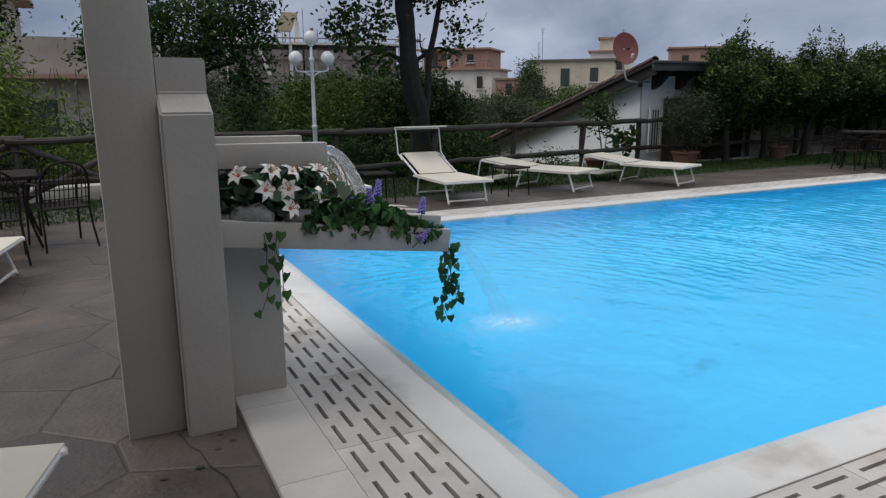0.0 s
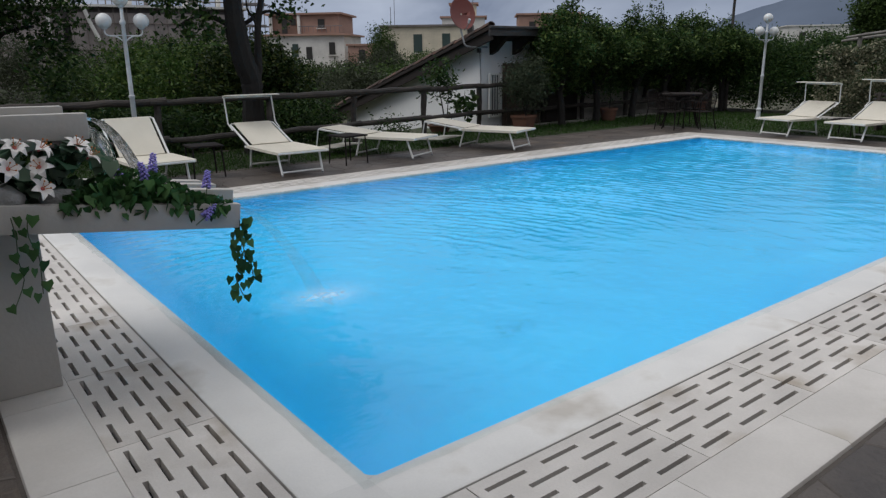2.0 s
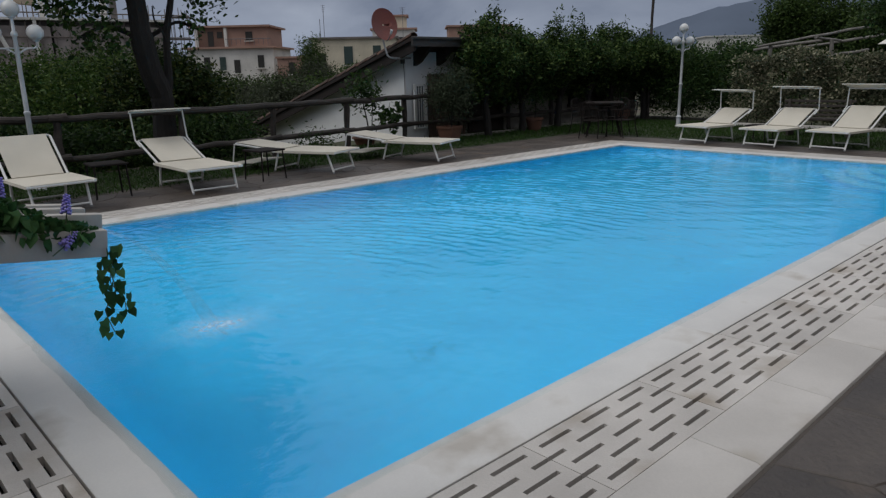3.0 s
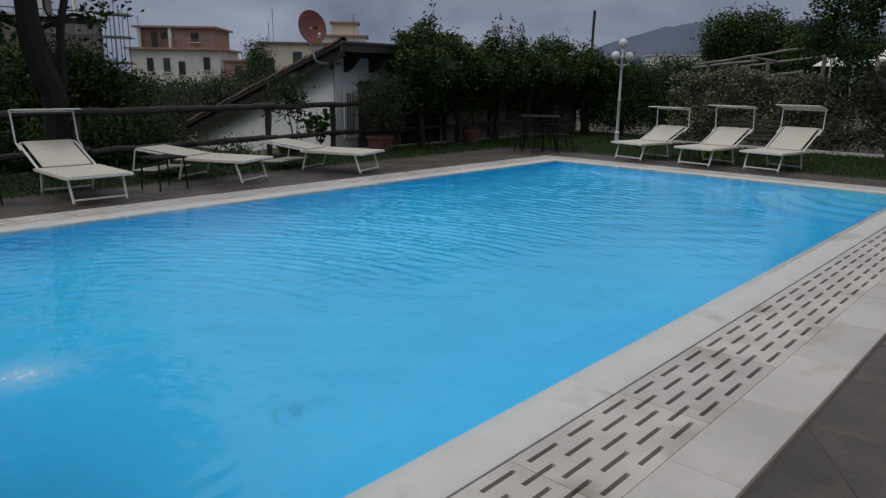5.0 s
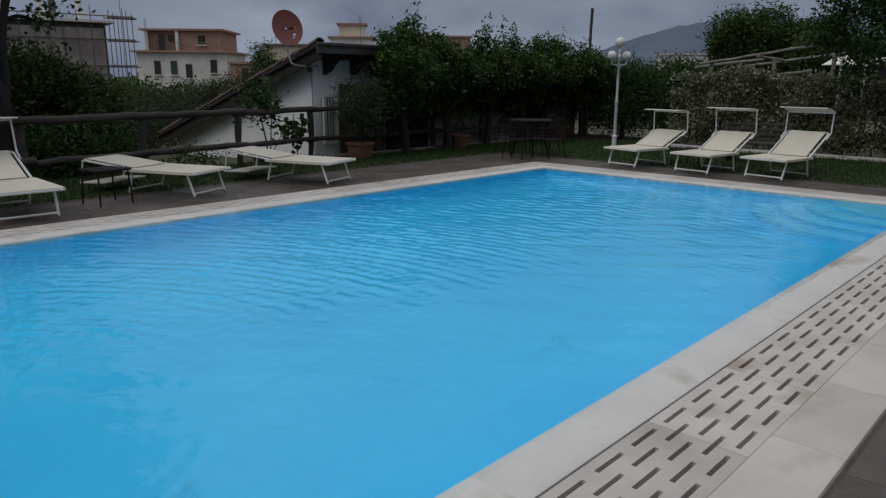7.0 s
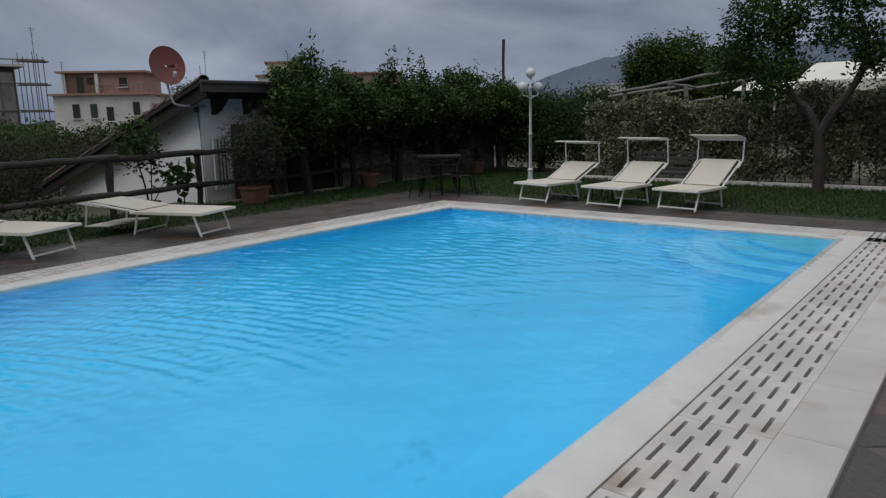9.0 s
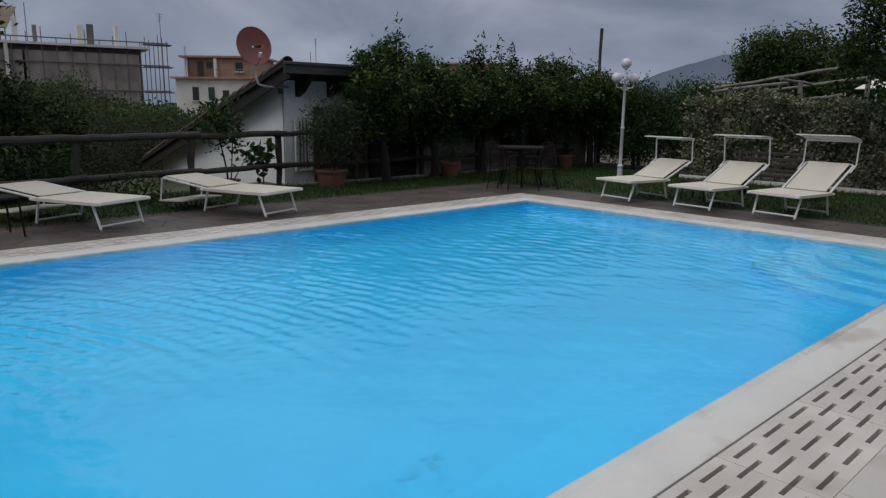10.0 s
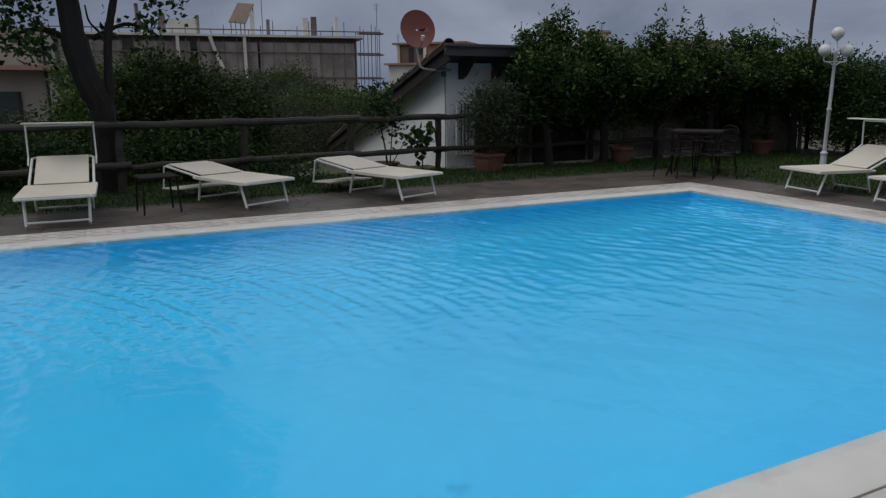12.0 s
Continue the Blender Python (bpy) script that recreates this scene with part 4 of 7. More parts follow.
def sunbed(m, back, canopy, label, group="sunbeds", tilt=0.0, SEAT_L=1.02, BACK_L=0.72, top_z=0.955, top_x=0.05):
    """x runs from the foot to the head; back: the backrest's angle; canopy: up, down or none."""
    ob = thing("sunbed", m, label, "sunbed", group)
    ca, sa = math.cos(radians(back)), math.sin(radians(back))
    hw = BED_W / 2
    for s in (-1, 1):
        b = bmesh.new()
        tube(b, bend([(0.0, s * (hw - 0.03), SEAT_Z - 0.012), (0.02, s * hw, SEAT_Z - 0.012), (0.5, s * hw, SEAT_Z - 0.018), (SEAT_L + 0.06, s * hw, SEAT_Z - 0.014)], 4), 0.017, 8)
        part("side_rail", b, M["alu"], ob)
    b = bmesh.new()
    tube(b, [(0.0, -hw + 0.03, SEAT_Z - 0.012), (0.0, hw - 0.03, SEAT_Z - 0.012)], 0.017, 8)
    part("foot_rail", b, M["alu"], ob)
    b = bmesh.new()
    rows = [[(SEAT_L * i / 10 - 0.012 * (i == 0), (hw + 0.019) * w, SEAT_Z + 0.008 - 0.022 * math.sin(math.pi * i / 10) * (1 - w * w)) for w in (1, 0.5, 0, -0.5, -1)] for i in range(11)]
    sheet(b, rows, -0.034)
    part("seat_sling", b, M["sling"], ob, "cream woven sling")
    # backrest
    H = Vector((SEAT_L - 0.01, 0, SEAT_Z))
    along, out = Vector((ca, 0, sa)), Vector((-sa, 0, ca))
    b = bmesh.new()
    tube(b, [H + Vector((0, -hw + 0.02, 0)), H + along * BACK_L * 0.97 + Vector((0, -hw + 0.02, 0)), H + along * BACK_L + Vector((0, -hw + 0.05, 0)),
             H + along * BACK_L + Vector((0, hw - 0.05, 0)), H + along * BACK_L * 0.97 + Vector((0, hw - 0.02, 0)), H + Vector((0, hw - 0.02, 0))], 0.0155, 8)
    part("backrest_frame", b, M["alu"], ob)
    b = bmesh.new()
    rows = [[H + along * BACK_L * (i / 8) + Vector((0, (hw - 0.070) * w, 0)) + out * (0.014 - 0.018 * math.sin(math.pi * i / 8) * (1 - w * w)) for w in (1, 0.5, 0, -0.5, -1)] for i in range(9)]
    sheet(b, rows, 0.010)
    part("backrest_sling", b, M["sling"], ob, "cream woven sling")
    # legs: bars narrowing to a foot bar
    for name, xt, xb in (("front_leg_frame", 0.15, 0.05), ("rear_leg_frame", SEAT_L - 0.01, SEAT_L + 0.08)):
        b = bmesh.new()
        for sd in (-1, 1):
            tube(b, [(xt, sd * (hw - 0.05), SEAT_Z - 0.02), (xb, sd * (hw - 0.06), 0.004)], 0.0155, 8)
        tb = xb + (xt - xb) * 0.14
        tube(b, [(tb, -hw + 0.06, 0.048), (tb, hw - 0.06, 0.048)], 0.013, 8)
        lg = part(name, b, M["alu"], ob)
        for s in (-1, 1):
            f = bmesh.new()
            tube(f, [(xb, s * (hw - 0.06), 0.022), (xb, s * (hw - 0.06), 0.0)], 0.018, 8)
            part("foot_cap", f, M["grey_metal"], lg)
    T = H + along * BACK_L * 0.93
    if canopy == "up":
        top = Vector((T.x + top_x, 0, top_z))
        for s in (-1, 1):
            b = bmesh.new()
            low = H + along * BACK_L * 0.72 + Vector((0, s * (hw + 0.012), 0))
            tube(b, [low, T + Vector((0.02, s * (hw + 0.016), 0.03)), top + Vector((0, s * (hw + 0.016), 0))], 0.011, 6)
            part("canopy_arm", b, M["alu"], ob)
        b = bmesh.new()
        a = radians(-3 - 56 * tilt)
        rows = [[top + Vector((-0.30 * i / 4 * math.cos(a) + 0.02, (hw + 0.03) * w, -0.30 * i / 4 * math.sin(a) + 0.012 + 0.008 * math.sin(math.pi * i / 4))) for w in (-1, -0.5, 0, 0.5, 1)] for i in range(5)]
        sheet(b, rows, 0.014)
        cn = part("canopy", b, M["canopy"], ob, "cream fabric sun canopy")
        b = bmesh.new()
        tube(b, [top + Vector((0.02, -hw - 0.03, 0)), top + Vector((0.02, hw + 0.03, 0))], 0.012, 6)
        part("canopy_bar", b, M["alu"], cn)
    elif canopy == "down":
        E = H + along * BACK_L
        for s in (-1, 1):
            b = bmesh.new()
            tube(b, [E + Vector((-0.03, s * (hw + 0.012), 0)), (E.x + 0.03, s * (hw + 0.012), 0.10)], 0.011, 6)
            part("canopy_arm", b, M["alu"], ob)
        b = bmesh.new()
        rows = [[(E.x + 0.05 - 0.42 * i / 3, (hw + 0.02) * w, 0.095 + 0.02 * i / 3) for w in (-1, 0, 1)] for i in range(4)]
        sheet(b, rows, 0.016)
        part("canopy", b, M["canopy"], ob, "cream canopy folded down behind the bed")
    return ob


def bed_pose(foot, head):
    """A bed with its foot's middle at foot, pointing to head."""
    return pose(foot[0], foot[1], 0.0, 0, 0, math.degrees(math.atan2(head[1] - foot[1], head[0] - foot[0])))


sunbed(bed_pose((1.33, 6.60), (1.25, 8.4)), 44, None, "cream sling sunbed with raised backrest beside the pool", "sunbeds on the long side", SEAT_L=0.82, BACK_L=0.64)
sunbed(bed_pose((3.06, 6.46), (3.10, 8.3)), 21, "up", "cream sling sunbed with its sun canopy raised", "sunbeds on the long side", SEAT_L=1.06, BACK_L=0.72, top_x=0.10)
sunbed(bed_pose((5.28, 6.76), (4.55, 8.44)), 6, "down", "cream sling sunbed lying nearly flat beside a small table", "sunbeds on the long side", BACK_L=0.80)
sunbed(bed_pose((7.14, 6.47), (6.47, 8.32)), 7, "down", "cream sling sunbed lying nearly flat with folded canopy", "sunbeds on the long side", BACK_L=0.80)
bed_a = sunbed(bed_pose((11.86, 4.70), (13.7, 4.34)), 25, "up", "cream sling sunbed with raised canopy at the pool's end", "sunbeds at the pool end", SEAT_L=0.80, BACK_L=0.62, top_z=0.92, top_x=0.0)
sunbed(bed_pose((11.84, 3.42), (13.7, 3.18)), 27, "up", "cream sling sunbed with raised canopy beside a low table", "sunbeds at the pool end", SEAT_L=0.80, BACK_L=0.64, top_z=0.985, top_x=-0.02)
sunbed(bed_pose((11.96, 2.32), (13.7, 2.05)), 32, "up", "cream sling sunbed with its canopy tilted forward", "sunbeds at the pool end", tilt=0.17, SEAT_L=0.78, BACK_L=0.66, top_z=0.98, top_x=0.04)
sunbed(bed_pose((-1.78, 0.33), (-3.4, 0.80)), 10, None, "cream sling sunbed beside the fountain wall", "sunbeds by the fountain")
sunbed(bed_pose((-2.16, 4.56), (-3.9, 4.90)), 10, None, "cream sling sunbed on the paving by the chairs", "sunbeds by the fountain")

# ---- small tables ----


def side_table(x, y, rz, w=0.42, h=0.42):
    ob = thing("side_table", pose(x, y, 0, 0, 0, rz), "small dark metal side table beside a sunbed", "side table", "side tables")
    b = bmesh.new()
    box(b, (0, 0, h - 0.012), (w, w, 0.024), 0.006)
    part("tabletop", b, M["dark_metal"], ob)
    for sx in (-1, 1):
        for sy in (-1, 1):
            b = bmesh.new()
            tube(b, [(sx * (w / 2 - 0.03), sy * (w / 2 - 0.03), h - 0.02), (sx * (w / 2 - 0.01), sy * (w / 2 - 0.01), 0.0)], 0.011, 6)
            part("leg", b, M["dark_metal"], ob)


side_table(4.06, 7.02, 8)
side_table(2.02, 7.25, -4)
side_table(12.95, 3.86, 0, 0.40, 0.30)

# ---- garden chairs and tables ----


def garden_chair(m, group, size=0.87):
    ob = thing("garden_chair", m, "dark bronze metal armchair with woven seat and rounded back", "chair", group)
    b = bmesh.new()
    rows = [[(0.21 - 0.44 * i / 5, 0.22 * w, 0.43 - 0.015 * math.sin(math.pi * i / 5) * (1 - w * w) - 0.01 * i / 5) for w in (-1, -0.5, 0, 0.5, 1)] for i in range(6)]
    sheet(b, rows, -0.012)
    part("seat", b, M["wicker"], ob)
    b = bmesh.new()
    for w in np.linspace(-0.9, 0.9, 10):
        top_t = (1 - abs(w) ** 4) ** 0.25
        b = bmesh.new()
        tube(b, [(-0.22 - 0.11 * t - 0.03 * (1 - w * w), 0.21 * w, 0.44 + 0.42 * t) for t in (0, top_t * 0.5, top_t)], 0.0055, 5)
        part("back_bar", b, M["wicker"], ob)
    for t in (0.18, 0.4, 0.62):
        b = bmesh.new()
        tube(b, [(-0.22 - 0.11 * t - 0.03 * (1 - w * w), 0.21 * w, 0.44 + 0.42 * t) for w in (-1, -0.5, 0, 0.5, 1)], 0.005, 5)
        part("back_rail", b, M["wicker"], ob)
    b = bmesh.new()
    arc = [(-0.21, -0.22, 0.43), (-0.27, -0.22, 0.70), (-0.325, -0.15, 0.84), (-0.335, 0, 0.885), (-0.325, 0.15, 0.84), (-0.27, 0.22, 0.70), (-0.21, 0.22, 0.43)]
    tube(b, bend(arc, 4), 0.012, 6)
    part("back_frame", b, M["dark_metal"], ob)
    for s in (-1, 1):
        b = bmesh.new()
        tube(b, bend([(-0.27, s * 0.23, 0.66), (-0.05, s * 0.265, 0.665), (0.16, s * 0.265, 0.65), (0.24, s * 0.25, 0.56), (0.24, s * 0.245, 0.30), (0.27, s * 0.25, 0.0)], 4), 0.012, 6)
        part("arm_and_front_leg", b, M["dark_metal"], ob)
        b = bmesh.new()
        tube(b, [(-0.21, s * 0.22, 0.44), (-0.25, s * 0.23, 0.2), (-0.31, s * 0.245, 0.0)], 0.012, 6)
        part("rear_leg", b, M["dark_metal"], ob)
    b = bmesh.new()
    tube(b, [(0.21, -0.23, 0.425), (0.21, 0.23, 0.425)], 0.012, 6)
    part("stretcher", b, M["dark_metal"], ob)
    for c in ob.children:
        c.data.transform(Matrix.Scale(size, 4))
    return ob


def garden_table(m, label):
    ob = thing("garden_table", m, label, "table", "garden tables")
    b = bmesh.new()
    box(b, (0, 0, 0.715), (0.80, 0.80, 0.02), 0.008)
    part("tabletop", b, M["wicker"], ob)
    b = bmesh.new()
    tube(b, [(0.39, -0.39, 0.70), (0.39, 0.39, 0.70), (-0.39, 0.39, 0.70), (-0.39, -0.39, 0.70), (0.39, -0.385, 0.70)], 0.014, 6)
    part("rim", b, M["dark_metal"], ob)
    for sx in (-1, 1):
        for sy in (-1, 1):
            b = bmesh.new()
            tube(b, bend([(sx * 0.34, sy * 0.34, 0.70), (sx * 0.28, sy * 0.28, 0.38), (sx * 0.37, sy * 0.37, 0.0)], 4), 0.014, 6)
            part("leg", b, M["dark_metal"], ob)


garden_table(pose(12.26, 6.95, -0.012, 0, 0, -54), "dark metal garden table on the paving at the pool's far corner")
ch = garden_chair(pose(11.76, 6.86, -0.005, 0, 0, 12), "chairs round the far table")
for x, y, rz in ((12.40, 7.55, -100), (12.80, 6.98, 185), (12.18, 6.44, 78)):
    copy_thing(ch, pose(x, y, -0.005, 0, 0, rz))
garden_table(pose(-2.42, 6.42, -0.005, 0, 0, 4), "dark metal garden table on the stone paving by the fence")
ch = garden_chair(pose(-1.84, 6.10, -0.005, 0, 0, 108), "chairs round the paved table", 0.98)
copy_thing(ch, pose(-2.36, 5.50, -0.005, 0, 0, 98))
copy_thing(ch, pose(-2.30, 7.15, -0.005, 0, 0, 265))

# ---- lamp posts ----


def lamp_post(x, y, turn, label):
    ob = thing("lamp_post", pose(x, y, -0.02, 0, 0, turn), label, "lamp post", "garden lamps")
    b = bmesh.new()
    spun(b, [(0.085, 0.0), (0.085, 0.03), (0.055, 0.05), (0.05, 0.22), (0.062, 0.235), (0.062, 0.26), (0.036, 0.29)], 16)
    part("base", b, M["lamp_white"], ob)
    b = bmesh.new()
    spun(b, [(0.034, 0.285), (0.034, 1.0), (0.042, 1.01), (0.042, 1.04), (0.030, 1.05), (0.026, 1.98), (0.04, 2.0), (0.04, 2.03), (0.02, 2.06), (0.018, 2.20), (0.045, 2.22), (0.045, 2.235)], 14)
    part("pole", b, M["lamp_white"], ob)
    b = bmesh.new()
    ball(b, (0, 0, 2.325), 0.105, 20)
    part("globe", b, M["globe"], ob, "milky round glass globe")
    for s in (-1, 1):
        b = bmesh.new()
        tube(b, bend([(0, 0, 1.76), (s * 0.10, 0, 1.83), (s * 0.2, 0, 1.845), (s * 0.235, 0, 1.88), (s * 0.235, 0, 1.93)], 4), 0.011, 6)
        tube(b, [(0, 0, 1.845), (s * 0.225, 0, 1.845)], 0.007, 6)
        spun(b, [(0.03, 1.925), (0.045, 1.94), (0.045, 1.95)], 12, (s * 0.235, 0, 0))
        part("arm", b, M["lamp_white"], ob)
        b = bmesh.new()
        ball(b, (s * 0.235, 0, 2.035), 0.103, 20)
        part("globe", b, M["globe"], ob, "milky round glass globe")


lamp_post(1.57, 8.64, -16, "white three-globe garden lamp post by the rail fence")
lamp_post(15.23, 6.79, -12, "white three-globe garden lamp post on the lawn")

# ---- rail fence ----


def log(bm, a, b, r, seed, seg=9, n=7):
    rn = random.Random(seed)
    a, b = Vector(a), Vector(b)
    pts, rs = [], []
    for k in range(n):
        t = k / (n - 1)
        pts.append(a.lerp(b, t) + Vector((rn.uniform(-1, 1), rn.uniform(-1, 1), rn.uniform(-1, 1))) * r * 0.30)
        rs.append(r * rn.uniform(0.85, 1.12))
    return tube(bm, pts, rs, seg)


fence = thing("rail_fence", pose(0, 0, 0), "weathered dark round-log rail fence along the terrace edge", "fence")
line = [(-6.0, 9.35), (-4.2, 9.22), (-2.4, 9.10), (-0.9, 9.0), (0.6, 8.92), (1.95, 8.86), (3.75, 8.95), (5.45, 9.15), (7.19, 9.37), (8.91, 9.69),
        (10.6, 9.72), (12.3, 9.73), (14.0, 9.74), (15.7, 9.75), (17.3, 9.75)]
for k, (x, y) in enumerate(line):
    b = bmesh.new()
    log(b, (x, y, -0.15), (x, y, 0.95), 0.055, k)
    part("post", b, M["log"], fence)
for k, ((xa, ya), (xb, yb)) in enumerate(zip(line, line[1:])):
    for z, r in ((0.905, 0.052), (0.345, 0.046)):
        b = bmesh.new()
        log(b, (xa - 0.12, ya - 0.05, z - 0.012), (xb + 0.12, yb - 0.05, z + 0.012), r, 100 + 2 * k + (z > 0.5))
        part("rail", b, M["log"], fence)
    if xb < 0.5:
        b = bmesh.new()
        log(b, (xa, ya - 0.03, 0.88), (xb, yb - 0.03, 0.1), 0.045, 300 + k)
        part("brace", b, M["log"], fence)
        b = bmesh.new()
        log(b, (xa, ya + 0.05, 0.1), (xb, yb + 0.05, 0.88), 0.045, 330 + k)
        part("brace", b, M["log"], fence)

bm = bmesh.new()
box(bm, (-1.75, 9.75, 0.02), (1.3, 0.32, 0.36), 0.012)
solo("garden_step", bm, M["kerb"], "pale stone step beyond the rail fence", "step", kind="structure")

# ---- trees and shrubs ----


def tree(name, x, y, z, limbs, lobes, leaves, size, leaf, label, seed, category="tree", group="", bark="bark", **kw):
    """limbs: (points, radius at foot, radius at tip); all heights from the tree's foot."""
    rg = np.random.default_rng(seed)
    ob = thing(name, pose(x, y, z), label, category, group)
    if limbs:
        b = bmesh.new()
        for k, (pts, r0, r1) in enumerate(limbs):
            q = bend(pts, 4)
            rn = random.Random(seed * 31 + k)
            tube(b, q, [(r0 + (r1 - r0) * i / (len(q) - 1)) * rn.uniform(0.9, 1.1) for i in range(len(q))], 9)
        part("trunk", b, M[bark], ob)
    hollow = kw.pop("hollow", 0.45)
    tight = kw.pop("tight", 0.13)
    clump = kw.pop("clump", 26)
    shoots = kw.pop("shoots", 0)
    pts = crown_points(rg, leaves, lobes, hollow, clump, tight)
    if shoots:
        # upright young shoots with leaves all along
        high = pts[pts[:, 2] > np.percentile(pts[:, 2], 70)]
        base = high[rg.integers(0, len(high), shoots)]
        ln = rg.uniform(0.15, 0.5, shoots)
        t = rg.uniform(0, 1, (shoots, 16))
        lean = rg.normal(size=(shoots, 2)) * 0.25
        extra = np.repeat(base[:, None, :], 16, 1)
        extra[:, :, 2] += t * ln[:, None]
        extra[:, :, 0] += t * ln[:, None] * lean[:, :1]
        extra[:, :, 1] += t * ln[:, None] * lean[:, 1:]
        pts = np.concatenate([pts, extra.reshape(-1, 3)])
    me = leaf_mesh("crown", pts, size, M[leaf], rg, **kw)
    part("crown", me, M[leaf], ob)
    return ob


def forked(rn, height, spread, r, n=4, lean=(0, 0)):
    """Trunk with limbs reaching into the crown."""
    fork = height * 0.42
    limbs = [([(0, 0, -0.1), (lean[0] * 0.4 + rn.uniform(-0.04, 0.04), lean[1] * 0.4, fork * 0.5), (lean[0], lean[1], fork)], r * 1.15, r * 0.8)]
    for k in range(n):
        a = 2 * math.pi * (k + rn.random() * 0.6) / n
        e = Vector((lean[0] + math.cos(a) * spread * rn.uniform(0.6, 1), lean[1] + math.sin(a) * spread * rn.uniform(0.6, 1), height * rn.uniform(0.75, 1.0)))
        m1 = Vector((lean[0], lean[1], fork)).lerp(e, 0.5) + Vector((rn.uniform(-0.1, 0.1), rn.uniform(-0.1, 0.1), 0.1))
        limbs.append(([(lean[0], lean[1], fork - 0.05), m1, e], r * 0.6, r * 0.15))
    return limbs


# big old tree behind the fence
tree("old_tree", 3.57, 9.20, -0.05,
     [([(0.0, 0, -0.2), (0.0, 0, 0.5), (0.02, 0, 1.0), (0.0, -0.02, 1.25), (-0.12, -0.06, 1.55), (-0.22, -0.10, 2.05), (-0.25, -0.12, 2.55), (-0.34, -0.12, 3.2)], 0.20, 0.135),
      ([(-0.33, -0.12, 3.1), (-0.45, 0.0, 4.4), (-0.3, 0, 5.4)], 0.12, 0.05),
      ([(0.05, 0.0, 1.05), (0.13, -0.04, 1.40), (0.15, -0.05, 1.75), (0.19, -0.05, 2.15), (0.30, -0.05, 2.6), (0.40, -0.05, 3.1), (0.7, 0.1, 4.2)], 0.075, 0.035),
      ([(0.17, -0.05, 1.95), (0.10, -0.1, 2.15), (-0.02, -0.15, 2.3), (-0.05, -0.2, 2.5)], 0.022, 0.010),
      ([(-0.22, 0.02, 2.05), (-0.55, 0.1, 2.2), (-0.85, 0.1, 2.15), (-1.1, 0.1, 2.0)], 0.045, 0.010),
      ([(0.0, 0.05, 2.1), (0.4, 0.1, 2.30), (0.65, 0.1, 2.25), (0.85, 0.1, 2.15)], 0.035, 0.010),
      ([(-0.40, 0, 3.6), (-1.0, 0, 4.3), (-1.5, 0.0, 4.8)], 0.05, 0.012), ([(0.5, 0, 3.6), (1.1, 0, 4.3), (1.4, 0.2, 5.0)], 0.04, 0.012)],
     [(-0.80, 0.05, 2.05, 0.36, 0.35, 0.26), (-0.95, 0.1, 2.6, 0.55, 0.5, 0.36), (0.60, 0.1, 2.30, 0.36, 0.35, 0.16), (0.2, 0, 3.5, 1.1, 0.9, 0.5), (0.95, 0, 2.75, 0.32, 0.3, 0.26),
      (-0.6, 0, 4.6, 1.3, 1.2, 0.9), (0.8, 0, 4.8, 1.2, 1.1, 0.8), (0.0, 0.1, 5.6, 1.3, 1.2, 0.8), (-1.2, 0, 3.6, 0.8, 0.8, 0.5)],
     30000, 0.10, "citrus_dark", "old tree with dark leaning forked trunk behind the fence", 3, clump=14, tight=0.10, narrow=0.3)
# orange tree behind the fountain
tree("orange_tree", -0.15, 10.3, -0.3,
     [([(0.05, 0, 0), (0.05, 0, 1.0), (0.02, 0, 1.9), (0.2, 0, 2.5)], 0.12, 0.07), ([(-0.42, 0.2, 0), (-0.42, 0.2, 1.6), (-0.40, 0.2, 3.2)], 0.085, 0.07),
      ([(0.03, 0, 1.7), (-0.15, 0, 2.1), (-0.2, 0, 2.7)], 0.06, 0.03), ([(0.05, 0, 1.8), (0.5, 0, 2.2), (0.9, 0, 2.3)], 0.05, 0.02)],
     [(0.2, 0, 2.75, 0.8, 0.8, 0.6), (0.9, -0.1, 2.55, 0.7, 0.6, 0.5), (1.05, 0, 1.75, 0.32, 0.5, 0.55), (-0.6, 0, 2.95, 0.7, 0.7, 0.5), (0.75, -0.2, 3.1, 0.9, 0.6, 0.5), (-1.1, 0.1, 2.5, 0.35, 0.4, 0.35)],
     8500, 0.095, "citrus_dark", "dense orange tree with glossy dark green leaves", 4, clump=20, tight=0.10, hollow=0.35)
# citrus orchard below the terrace
rn = random.Random(17)
for k, (x, y, top, w) in enumerate(((-5.6, 12.6, 1.7, 1.5), (-4.6, 13.6, 1.5, 1.2), (1.2, 11.9, 0.85, 0.95), (3.9, 13.4, 2.0, 1.35), (4.7, 11.9, 1.95, 1.15), (5.6, 13.2, 1.85, 1.15),
                                    (-0.2, 12.5, 1.0, 1.0), (3.9, 15.5, 2.0, 1.3), (1.2, 16.5, 0.4, 1.4), (6.3, 20.0, 2.15, 1.4), (-1.6, 15.0, 0.1, 1.5))):
    foot = ground_height(x, y)
    h = top - foot
    lob = [(rn.uniform(-0.3, 0.3) * w, rn.uniform(-0.3, 0.3) * w, h * 0.62, w * 0.75, w * 0.75, h * 0.36)]
    for q in range(6):
        a = q * 1.05 + rn.random()
        lob.append((math.cos(a) * w * 0.6, math.sin(a) * w * 0.6, h * rn.uniform(0.42, 0.80), w * 0.45, w * 0.45, h * 0.22))
    tree("citrus_tree", x, y, foot, forked(rn, h * 0.9, w * 0.6, 0.09), lob, 21000, 0.092, "citrus_light" if 2.5 < x < 4.5 else "citrus", "bushy green citrus tree in the orchard below the fence", 40 + k, group="orchard trees", clump=40, hollow=0.5, tight=0.11, shoots=30)
